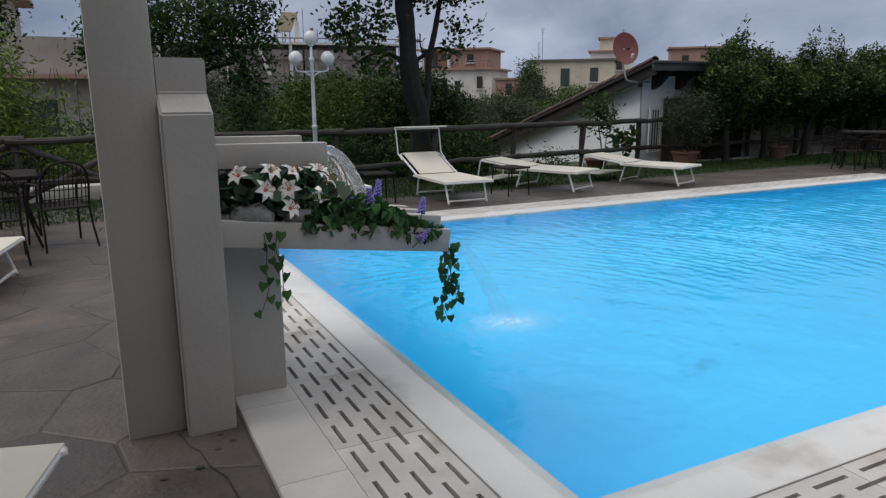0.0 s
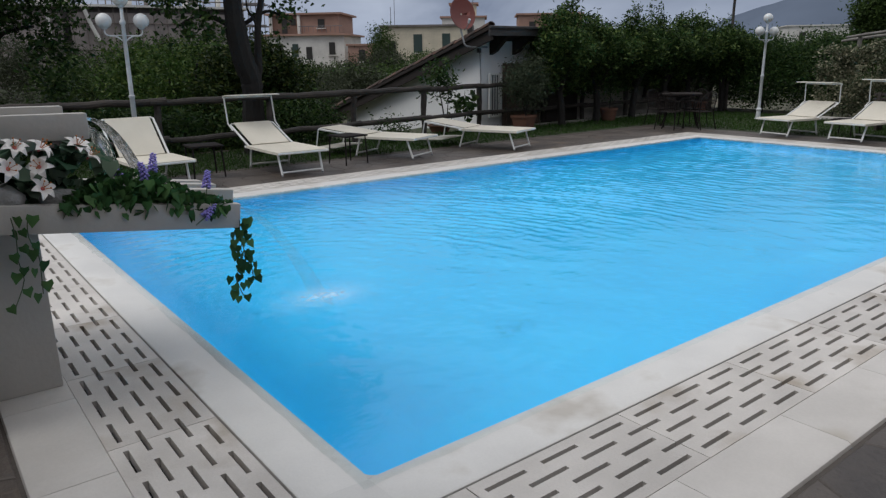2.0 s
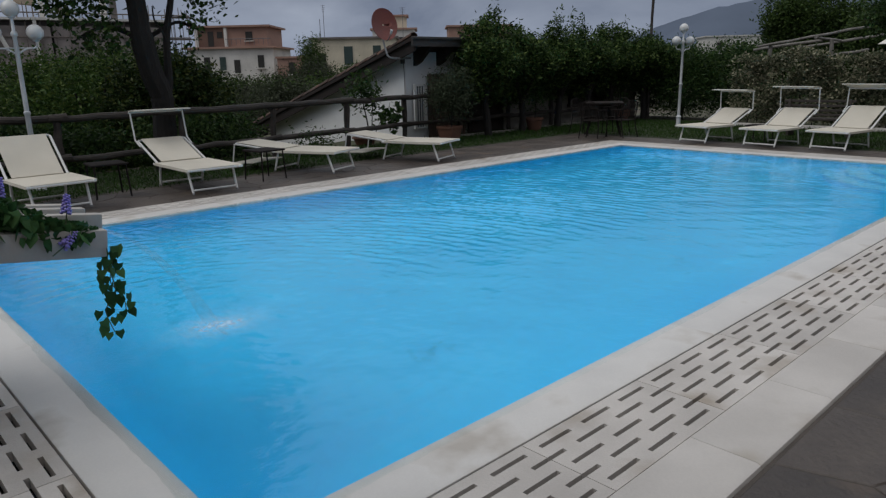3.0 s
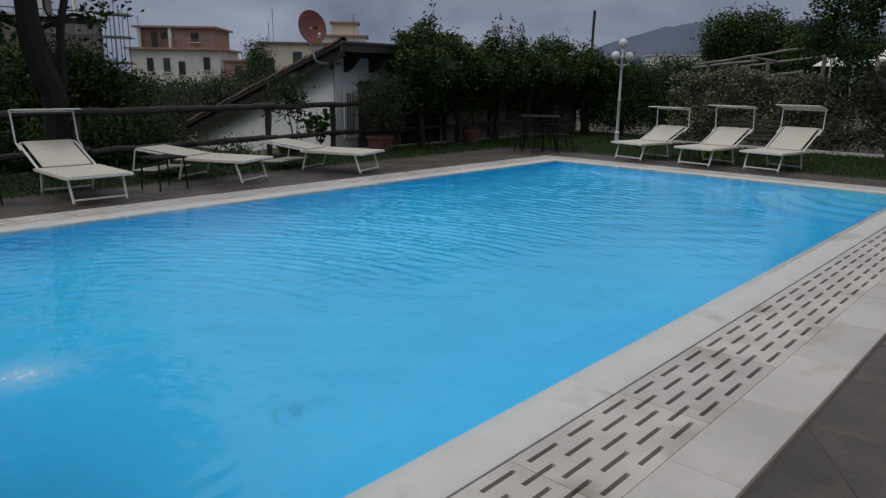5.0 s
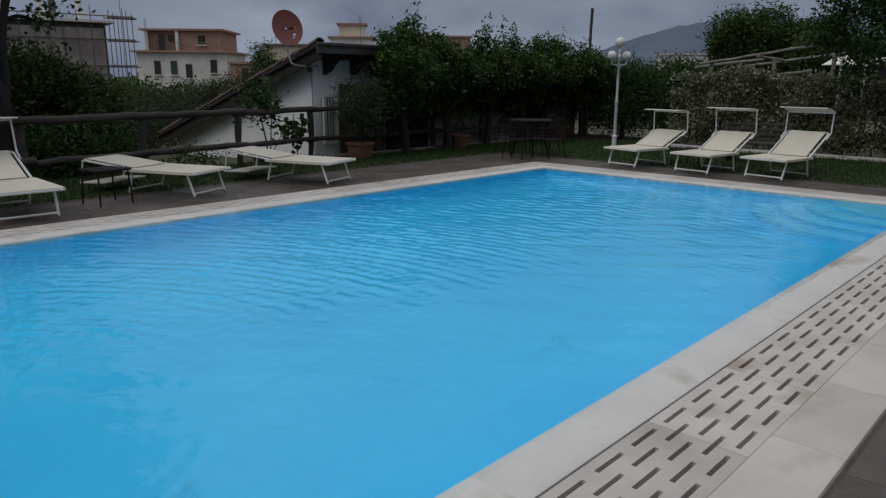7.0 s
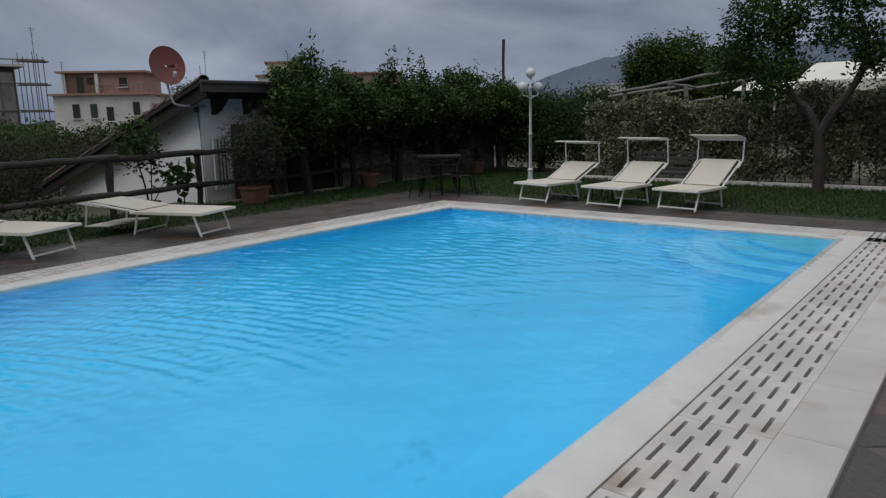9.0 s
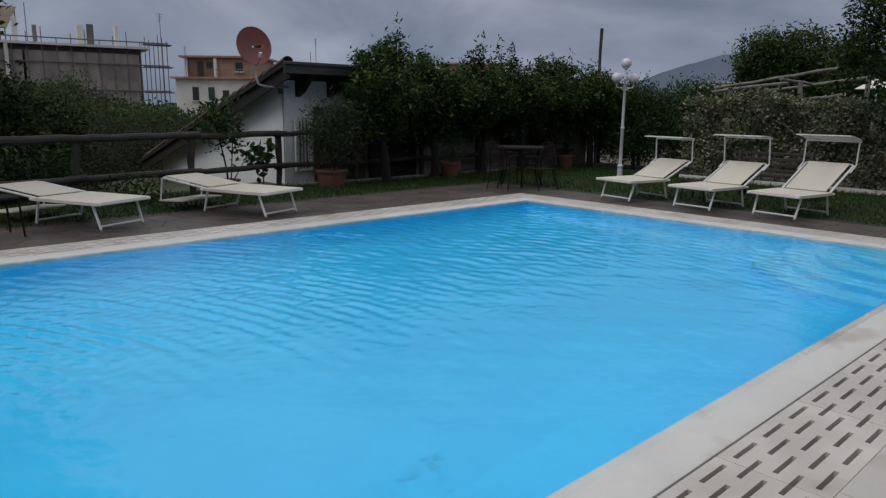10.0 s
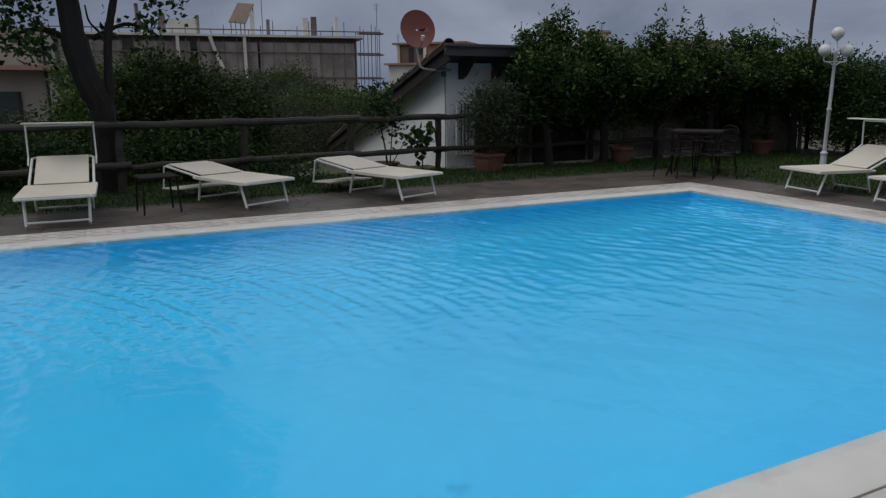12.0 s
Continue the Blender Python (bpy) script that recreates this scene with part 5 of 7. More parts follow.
for k, (x, y, top, w) in enumerate(((7.0, 16.3, 1.10, 1.3), (5.4, 14.4, 1.05, 1.2), (8.6, 18.6, 1.25, 1.5), (9.0, 20.0, 1.3, 1.4), (10.5, 21.0, 1.2, 1.8), (9.6, 24.0, 1.35, 2.2))):
    foot = ground_height(x, y)
    h = top - foot
    lob = [(0, 0, h * 0.6, w * 0.8, w * 0.8, h * 0.40)] + [(math.cos(q * 1.6) * w * 0.6, math.sin(q * 1.6) * w * 0.6, h * rn.uniform(0.5, 0.82), w * 0.4, w * 0.4, h * 0.2) for q in range(4)]
    tree("olive_tree", x, y, foot, forked(rn, h, w * 0.6, 0.07), lob, 10000, 0.085, "olive", "grey-green olive tree in the orchard", 70 + k, group="olive trees", narrow=0.16, hollow=0.2)
# low hedge growth right behind the rails
for k, x in enumerate((-4.8, -3.0, 0.2, 1.3, 2.4, 4.2, 5.0)):
    foot = ground_height(x, 10.4)
    tree("shrub", x, 10.35, foot, [([(0, 0, 0), (0.1, 0, 0.4)], 0.03, 0.01)], [(0, 0, 0.45, 0.75, 0.5, 0.55), (0.4, 0.1, 0.7, 0.45, 0.4, 0.35), (-0.4, 0, 0.65, 0.4, 0.4, 0.35)],
         4200, 0.085, "citrus_dark", "low dark green shrub behind the rail fence", 90 + k, "shrub", "shrubs along the fence")
# bamboo by the left house
for k, (x, y) in enumerate(((-2.55, 10.4), (-3.3, 10.8), (-1.72, 10.6))):
    canes = [([(q * 0.12 - 0.3, rn.uniform(-0.2, 0.2), 0), (q * 0.15 - 0.35, 0, 1.2), (q * 0.2 - 0.45 + rn.uniform(-0.1, 0.1), 0, 2.3)], 0.012, 0.005) for q in range(6)]
    tree("bamboo", x, y, -0.4, canes, [(0, 0, 1.5, 0.45, 0.4, 0.9), (-0.15, 0, 2.35, 0.38, 0.3, 0.6), (0.2, 0, 0.8, 0.4, 0.3, 0.5)] if k < 2 else [(0, 0, 1.5, 0.22, 0.2, 0.8), (0.05, 0, 0.8, 0.25, 0.2, 0.4)],
         5200 if k < 2 else 420, 0.11, "bamboo", "light green bamboo clump behind the fence", 110 + k, "bamboo", "bamboo clumps", bark="stem", narrow=0.13, hollow=0.1)
tree("garden_tree", -3.6, 11.8, -0.6, forked(rn, 3.0, 0.8, 0.1), [(-0.3, 0, 2.5, 0.8, 0.8, 0.6), (0.7, 0, 3.1, 0.5, 0.5, 0.35), (-0.7, 0, 3.2, 0.8, 0.7, 0.5), (0.2, 0, 3.6, 1.2, 0.7, 0.5)], 7500, 0.10, "citrus", "leafy tree in front of the beige house", 130)

# row of lemon trees in front of the low house
for k, (x, y, top, w, foot_z) in enumerate(((10.85, 9.05, 2.56, 0.85, -0.03), (12.2, 9.2, 2.52, 0.85, -0.03), (13.6, 9.25, 2.74, 0.9, -0.03), (14.95, 9.3, 2.62, 0.85, -0.03), (16.2, 9.35, 2.66, 0.8, -0.03), (17.05, 8.85, 2.50, 0.65, -0.03))):
    lob = [(0, 0, 1.66, w * 0.85, 0.85, 0.40), (-0.42, -0.2, 1.82, w * 0.42, 0.45, 0.30), (0.42, 0.2, 1.78, w * 0.42, 0.5, 0.30), (rn.uniform(-0.3, 0.3), 0.1, 1.25, w * 0.6, 0.45, 0.28), (rn.uniform(-0.4, 0.4), 0.25, 0.98, w * 0.5, 0.3, 0.24)]
    for q in range(9):
        lob.append((rn.uniform(-0.85, 0.85) * w, rn.uniform(-0.3, 0.3), top - rn.uniform(0.25, 0.65), 0.11, 0.11, rn.uniform(0.16, 0.30)))
    if k == 0:
        lob += [(0.15, 0, top - 0.15, 0.26, 0.2, 0.26), (-0.45, 0, 1.15, 0.22, 0.3, 0.26), (-0.25, 0, 2.2, 0.4, 0.3, 0.25)]
    tree("lemon_tree", x, y, foot_z, forked(rn, 1.9, w * 0.7, 0.085, 5, (rn.uniform(-0.15, 0.15), 0)), lob, 19000, 0.092, "lemon",
         "dense dark green lemon tree along the fence", 150 + k, group="row of lemon trees", clump=52, narrow=0.19, tight=0.075, hollow=0.45, shoots=46)

# tree and variegated hedge at the pool's end
tree("garden_tree", 15.55, 1.15, -0.03,
     [([(0, 0, -0.1), (0.02, 0.0, 0.5), (-0.02, 0.04, 1.1)], 0.105, 0.085), ([(-0.02, 0.03, 1.0), (0.0, -0.16, 1.42), (0.02, -0.44, 1.86), (0.05, -0.57, 2.4), (0.05, -0.40, 3.0)], 0.085, 0.035),
      ([(-0.02, 0.03, 1.0), (0.0, 0.22, 1.40), (0.0, 0.42, 1.62), (0.0, 0.62, 1.9), (0, 0.72, 2.6)], 0.07, 0.02), ([(0.03, -0.5, 2.1), (0.0, -0.9, 2.3), (0.0, -1.4, 2.4)], 0.04, 0.012),
      ([(0, 0.42, 1.62), (0, 0.9, 1.9), (0, 1.5, 2.2), (0, 1.9, 2.3)], 0.035, 0.010), ([(0.05, -0.5, 2.6), (0, -0.1, 2.85), (0, 0.4, 2.95)], 0.03, 0.01)],
     [(0, 0.72, 2.25, 0.32, 0.26, 0.62), (0, 1.45, 2.42, 0.4, 0.42, 0.42), (0.1, 1.05, 1.80, 0.28, 0.24, 0.36), (0, -0.15, 2.68, 0.4, 0.45, 0.26), (0, -0.72, 2.40, 0.35, 0.30, 0.42),
      (0, -0.62, 1.98, 0.25, 0.26, 0.16), (0, 1.0, 3.05, 0.45, 0.7, 0.26), (0, -0.4, 3.2, 0.5, 0.7, 0.22), (0, -1.45, 2.5, 0.45, 0.45, 0.4), (0.1, 0.75, 2.8, 0.3, 0.3, 0.25)],
     13000, 0.085, "citrus_dark", "small dark-leaved tree with forked trunk on the lawn", 171, bark="bark_brown", clump=16, tight=0.09, shoots=24)
hedge = thing("hedge", pose(16.75, 0, -0.05), "tall clipped hedge with small cream and green variegated leaves", "hedge")
rg = np.random.default_rng(181)
n = 100000
hx, hy, hz = rg.uniform(-0.35, 0.55, n), rg.uniform(-4.0, 6.15, n), rg.uniform(0.08, 1.0, n)
face = rg.random(n) < 0.75
hx = np.where(face, -0.32 + np.abs(rg.normal(size=n)) * 0.10 + 0.10 * np.sin(hy * 2.3) + 0.09 * np.sin(hz * 7 + hy * 4) + 0.07 * np.sin(hz * 11 - hy * 9.1), hx)
top = 1.62 + 0.10 * np.sin(hy * 1.7) + 0.07 * np.sin(hy * 4.3 + 1) + np.where(hy < 2.4, 0.12, 0.0)
hz = 0.05 + hz * top
dens = 1.3 * np.sin(hy * 5.1 + 1.3 * np.sin(hz * 4)) + np.sin(hz * 8.3 + 2.0 * np.sin(hy * 2.7)) + rg.normal(size=n) * 0.8
keep = dens > -0.8
me = leaf_mesh("leaves", np.stack([hx, hy, hz], 1)[keep], 0.072, M["variegated"], rg, 0.6, 0.28)
part("leaves", me, M["variegated"], hedge)
b = bmesh.new()
for q in range(40):
    y = -3.9 + q * 0.255
    tube(b, [(0.05, y, 0), (0.05 + rn.uniform(-0.1, 0.1), y + rn.uniform(-0.1, 0.1), 0.7), (rn.uniform(-0.15, 0.2), y + rn.uniform(-0.2, 0.2), 1.5)], 0.014, 5)
tagged(part("stems", b, M["bark"], hedge), kind="stuff")
bm = bmesh.new()
box(bm, (16.28, 1.0, 0.0), (0.10, 10.0, 0.12), 0.01)
solo("hedge_kerb", bm, M["kerb"], "pale stone kerb along the foot of the hedge", "kerb", kind="structure")
for k, (x, y, top, w) in enumerate(((17.8, 8.1, 2.0, 0.9), (18.3, 6.9, 2.05, 0.9), (18.9, 9.9, 2.2, 0.9), (19.5, 9.0, 2.2, 1.3), (21.0, 7.4, 2.3, 1.4))):
    lob = [(0, 0, top * 0.55, w, w, top * 0.45)] + [(rn.uniform(-0.6, 0.6) * w, rn.uniform(-0.6, 0.6) * w, top * rn.uniform(0.6, 0.9), w * 0.4, w * 0.4, top * 0.2) for q in range(5)]
    tree("bush", x, y, ground_height(x, y), forked(rn, top * 0.8, w * 0.5, 0.05), lob, 10000, 0.078, "citrus_dark", "dense dark green bush beyond the lawn", 190 + k, "bush", "bushes beyond the lawn")
for k, (x, y, top, w) in enumerate(((25.6, 8.1, 3.9, 1.3), (27.0, 6.6, 3.7, 1.5), (24.5, 5.0, 2.7, 1.4), (27.0, 2.5, 3.0, 1.8), (26.0, -1.5, 3.0, 2.0))):
    foot = ground_height(x, y)
    h = top - foot
    lob = [(0, 0, h * 0.66, w * 0.8, w * 0.8, h * 0.3)] + [(rn.uniform(-0.7, 0.7) * w, rn.uniform(-0.7, 0.7) * w, h * rn.uniform(0.55, 0.92), w * 0.45, w * 0.45, h * 0.14) for q in range(7)]
    tree("large_tree", x, y, foot, forked(rn, h * 0.9, w * 0.6, 0.16), lob, 34000, 0.12, "far_leaf", "large green tree beyond the hedge", 210 + k, group="trees beyond the hedge")

# potted plants
def flower_pot(x, y, r, h, square, label, z=-0.03):
    ob = thing("plant_pot", pose(x, y, z, 0, 0, 12), label, "plant pot", "plant pots")
    b = bmesh.new()
    if square:
        prof = [(r * 0.80, 0), (r, h * 0.85), (r * 1.10, h * 0.86), (r * 1.10, h), (r * 0.95, h), (r * 0.9, h * 0.9)]
        spun(b, [(q * 1.3, zz) for q, zz in prof], 4)
        bmesh.ops.rotate(b, verts=b.verts, cent=(0, 0, 0), matrix=Matrix.Rotation(radians(45), 3, "Z"))
    else:
        spun(b, [(r * 0.72, 0), (r * 0.95, h * 0.82), (r * 1.06, h * 0.84), (r * 1.06, h), (r * 0.92, h), (r * 0.88, h * 0.9)], 20)
    part("pot", b, M["terracotta"], ob)
    b = bmesh.new()
    spun(b, [(r * 0.84, h * 0.88), (r * 0.84, h * 0.9), (0.01, h * 0.92)], 12)
    part("soil", b, M["bark"], ob)
    return ob


flower_pot(9.50, 8.92, 0.20, 0.33, True, "square terracotta pot with a feathery shrub")
tree("potted_shrub", 9.58, 8.95, 0.26, [([(0, 0, -0.1), (0.03, 0, 0.4), (0.0, 0, 0.8)], 0.02, 0.008), ([(0.02, 0, 0), (-0.15, 0, 0.5)], 0.012, 0.006), ([(0, 0, 0.1), (0.2, 0, 0.6)], 0.012, 0.006)],
     [(0, 0, 0.62, 0.44, 0.36, 0.46), (0.12, 0, 0.95, 0.30, 0.26, 0.26), (-0.22, 0, 0.80, 0.26, 0.24, 0.34)], 4600, 0.075, "feathery", "feathery grey-green shrub in a terracotta pot", 231, "potted plant", narrow=0.14, hollow=0.1)
flower_pot(12.55, 9.12, 0.21, 0.32, False, "round terracotta pot at the lawn's edge")
tree("potted_plant", 12.55, 9.12, 0.26, [([(0, 0, -0.1), (0.05, 0, 0.3), (0.0, 0, 0.7)], 0.015, 0.005), ([(0.02, 0, 0), (0.15, 0, 0.5)], 0.010, 0.004)],
     [(0, 0, 0.5, 0.22, 0.2, 0.30)], 420, 0.07, "citrus_dark", "sparse plant in a round terracotta pot", 232, "potted plant", hollow=0.1)
flower_pot(16.45, 9.15, 0.22, 0.32, False, "round terracotta pot by the garden wall")
tree("potted_plant", 16.45, 9.15, 0.26, [([(0, 0, -0.1), (0.05, 0, 0.3), (0.0, 0, 0.7)], 0.015, 0.005)],
     [(0, 0, 0.5, 0.22, 0.2, 0.30)], 420, 0.07, "citrus_dark", "sparse plant in a round terracotta pot", 233, "potted plant", hollow=0.1)
flower_pot(7.95, 9.85, 0.25, 0.16, False, "low dark bowl planter behind the fence", -0.02)
tree("young_citrus", 7.92, 9.62, 0.0, [([(0.0, 0, -0.1), (-0.04, 0, 0.35), (-0.12, 0, 0.75), (-0.2, 0, 1.1)], 0.018, 0.008), ([(0.02, 0, 0), (0.06, 0, 0.4), (0.10, 0, 0.9)], 0.014, 0.006),
                                     ([(0.05, 0, 0.1), (0.22, 0, 0.35), (0.34, 0, 0.55)], 0.010, 0.004)],
     [(-0.22, 0, 1.0, 0.30, 0.25, 0.32), (0.10, 0, 0.95, 0.22, 0.2, 0.28), (-0.05, 0, 1.28, 0.25, 0.2, 0.18), (0.2, 0, 0.6, 0.12, 0.1, 0.12)],
     620, 0.105, "citrus_dark", "young citrus tree with sparse large dark leaves by the fence", 234, clump=8, tight=0.07)
tree("large_leaved_plant", 8.62, 9.75, 0.0, [([(0, 0, -0.1), (0.02, 0, 0.5)], 0.014, 0.008)],
     [(0, 0, 0.48, 0.20, 0.16, 0.14)], 90, 0.15, "citrus_dark", "low plant with broad dark leaves by the white wall", 235, "plant", clump=5, tight=0.06, narrow=0.4)
tree("shrub", 6.1, 9.0, -0.05, [([(0, 0, -0.1), (0.02, 0, 0.2)], 0.014, 0.008)], [(0, 0, 0.2, 0.32, 0.25, 0.18), (0.3, 0, 0.16, 0.2, 0.2, 0.14)], 900, 0.06, "citrus_dark",
     "low dark shrub at the lawn's edge under the rail", 236, "shrub")

# ---- low white house beyond the fence ----
house = thing("low_house", pose(9.21, 9.96, 0), "low white plastered house with a mossy tiled sloping roof", "house")
WALL_L, SLOPE = 5.9, 0.292
bm = bmesh.new()
prof = [(0.0, -1.6), (0.0, 1.84), (WALL_L, 1.84 - SLOPE * WALL_L), (WALL_L, -1.6)]
a = [bm.verts.new((0, y, z)) for y, z in prof]
c = [bm.verts.new((0.25, y, z)) for y, z in prof]
bm.faces.new(a)
bm.faces.new(c[::-1])
for i in range(4):
    j = (i + 1) % 4
    bm.faces.new((a[i], c[i], c[j], a[j]))
bmesh.ops.recalc_face_normals(bm, faces=bm.faces)
part("gable_wall", bm, M["plaster_white"], house, smooth=False)
bm = bmesh.new()
box(bm, (0.905, 0.125, 0.12), (1.31, 0.25, 3.44))
part("front_wall", bm, M["plaster_white"], house, smooth=False)
# shade of eave and trees is put into this stretch's grey
bm = bmesh.new()
box(bm, (5.38, 0.13, 0.12), (7.64, 0.25, 3.44))
part("front_wall", bm, M["grey_masonry"], house, "front wall coloured grey for the shade under eave and trees", smooth=False)
bm = bmesh.new()
box(bm, (9.075, WALL_L / 2, -0.2), (0.25, WALL_L - 0.6, 2.2))
box(bm, (4.6, WALL_L - 0.12, -0.85), (8.7, 0.24, 1.4))
part("back_wall", bm, M["plaster_white"], house, smooth=False)
# roof boarding, fascia and rafters
bm = bmesh.new()
ang = -math.degrees(math.atan(SLOPE))
ry0, ry1 = -0.62, WALL_L + 0.55
ym = (ry0 + ry1) / 2
box(bm, (4.5, ym, 1.90 - SLOPE * ym), (9.7, math.hypot(ry1 - ry0, SLOPE * (ry1 - ry0)), 0.07), 0.0, (ang, 0, 0))
part("roof_boarding", bm, M["timber"], house, smooth=False)
bm = bmesh.new()
box(bm, (4.5, ry0 - 0.02, 2.03), (9.7, 0.05, 0.20), 0.006)
box(bm, (4.5, ry0 - 0.07, 2.10), (9.75, 0.09, 0.05), 0.01)
part("fascia", bm, M["fascia"], house, "dark grey sheet-metal fascia and gutter")
for k in range(13):
    bm = bmesh.new()
    vs = []
    x = 0.28 + k * 0.68
    for dx in (-0.05, 0.05):
        vs.append([bm.verts.new((x + dx, y, z)) for y, z in ((0.0, 1.86), (0.0, 1.55), (-0.18, 1.62), (-0.55, 1.93), (-0.55, 2.02))])
    bm.faces.new(vs[0])
    bm.faces.new(vs[1][::-1])
    for i in range(5):
        j = (i + 1) % 5
        bm.faces.new((vs[0][i], vs[1][i], vs[1][j], vs[0][j]))
    bmesh.ops.recalc_face_normals(bm, faces=bm.faces)
    part("rafter_bracket", bm, M["timber"], house, smooth=False)
bm = bmesh.new()
box(bm, (-0.27, ym, 1.80 - SLOPE * ym), (0.05, (ry1 - ry0) * 1.04, 0.28), 0.004, (ang, 0, 0))
part("bargeboard", bm, M["timber"], house, smooth=False)
# curved roof tiles along the verge and over the slope
tile = bmesh.new()
rows = [[(0.10 * math.cos(t) * (1 - 0.1 * v), v * 0.42, 0.075 * math.sin(t) + 0.018 * (1 - v)) for t in np.linspace(0, math.pi, 7)] for v in (0, 0.5, 1)]
sheet(tile, rows, 0.014)
tile_me = to_mesh("roof_tile", tile, M["tile_roof"])
for i in range(14):
    for j in range(18):
        y = ry0 + 0.02 + j * 0.385
        if i and j < 2:
            continue
        o = new("roof_tile", tile_me)
        o.parent = house
        o.matrix_basis = pose(-0.24 + i * 0.43, y, 1.95 - SLOPE * y + random.uniform(-0.008, 0.008), ang, 0, random.uniform(-2, 2))
bm = bmesh.new()
tube(bm, bend([(0.0, 0.04, 1.75), (-0.04, 0.02, 1.68), (-0.02, 0.015, 1.2), (-0.02, 0.015, -0.8)], 4), 0.008, 6)
part("cable", bm, M["sheet"], house)
bm = bmesh.new()
box(bm, (-0.03, 0.05, 1.66), (0.06, 0.09, 0.12), 0.01)
part("wall_box", bm, M["sheet"], house)

dish = thing("satellite_dish", pose(8.63, 9.95, 2.375, 78, 0, -5), "brick-red satellite dish on a bent pole by the roof", "satellite dish")
bm = bmesh.new()
rows = []
for i in range(7):
    r = 0.02 + 0.32 * i / 6
    rows.append([(r * 0.93 * math.cos(a), r * 0.98 * math.sin(a), 0.55 * r * r) for a in np.linspace(0, 2 * math.pi, 25)])
sheet(bm, rows, -0.008)
bmesh.ops.remove_doubles(bm, verts=bm.verts, dist=0.0005)
part("reflector", bm, M["dish"], dish, "brick-red painted reflector")
bm = bmesh.new()
tube(bm, bend([(0, -0.34, 0.04), (0.0, -0.31, 0.14), (0.01, -0.22, 0.24)], 4), 0.010, 6)
part("feed_arm", bm, M["grey_metal"], dish)
bm = bmesh.new()
tube(bm, [(0.01, -0.24, 0.22), (0.01, -0.17, 0.27)], [0.024, 0.030], 10)
part("feed_horn", bm, M["lamp_white"], dish)
bm = bmesh.new()
tube(bm, bend([(0.0, -0.02, -0.02), (0.0, -0.02, -0.10), (0.02, -0.50, -0.06), (0.10, -0.66, -0.03), (0.58, -0.68, 0.0)], 4), 0.020, 8)
part("bent_pole", bm, M["grey_metal"], dish)

louvre = thing("louvred_shutter", pose(9.54, 9.88, 0.68), "white louvred shutter panel against the house wall", "shutter")
bm = bmesh.new()
for c, s in (((-0.16, 0, 0), (0.04, 0.05, 0.95)), ((0.16, 0, 0), (0.04, 0.05, 0.95)), ((0, 0, 0.46), (0.28, 0.05, 0.04)), ((0, 0, -0.46), (0.28, 0.05, 0.04))):
    box(bm, c, s, 0.004)
part("frame", bm, M["alu"], louvre)
bm = bmesh.new()
box(bm, (0, 0.022, 0), (0.30, 0.01, 0.90))
part("backing", bm, M["sheet"], louvre)
sl = bmesh.new()
box(sl, (0, 0, 0), (0.054, 0.012, 0.88), 0.003)
sl = to_mesh("slat", sl, M["alu"])
for k in range(4):
    o = part("slat", sl, M["lamp_white"], louvre)
    o.matrix_basis = pose(-0.105 + k * 0.07, 0, 0, 0, 0, 30)
screen = thing("reed_screen", pose(0, 0, 0), "brown reed screen against the front of the low house", "screen")
for k in range(19):
    bm = bmesh.new()
    x = 9.80 + k * 0.062
    box(bm, (x, 9.885 + 0.01 * (k % 2), 0.62), (0.056, 0.02, 1.5 + 0.04 * math.sin(k * 2.1)), 0.004)
    part("reed_slat", bm, M["reed"], screen)
door = thing("dark_door", pose(11.68, 9.91, 0.70), "dark wooden door in the shaded house front", "door")
bm = bmesh.new()
box(bm, (0, 0, 0), (1.22, 0.05, 1.60), 0.006)
for x in (-0.29, 0.29):
    box(bm, (x, -0.03, 0.35), (0.46, 0.02, 0.60), 0.004)
    box(bm, (x, -0.03, -0.38), (0.46, 0.02, 0.60), 0.004)
part("leaf", bm, M["timber"], door)
bm = bmesh.new()
tube(bm, [(0.38, -0.03, 0), (0.38, -0.08, 0), (0.28, -0.08, 0)], 0.010, 6)
part("handle", bm, M["grey_metal"], door)
# dark window in the front
win = thing("window_1", pose(15.8, 9.93, 0.98), "dark shuttered window in the shaded house front", "window", kind="structure")
bm = bmesh.new()
box(bm, (0, 0, 0), (1.5, 0.05, 1.0), 0.005)
part("shutter", bm, M["timber"], win)
bm = bmesh.new()
for c, sz in (((0, -0.03, 0.53), (1.64, 0.07, 0.07)), ((0, -0.03, -0.53), (1.70, 0.09, 0.07)), ((-0.785, -0.03, 0), (0.07, 0.07, 0.99)), ((0.785, -0.03, 0), (0.07, 0.07, 0.99))):
    box(bm, c, sz, 0.004)
part("window_frame", bm, M["timber"], win)
bm = bmesh.new()
box(bm, (12.6, 9.45, -0.015), (7.2, 0.12, 0.09), 0.01)
solo("terrace_kerb", bm, M["grey_masonry"], "pale kerb at the foot of the fence", "kerb", kind="structure")
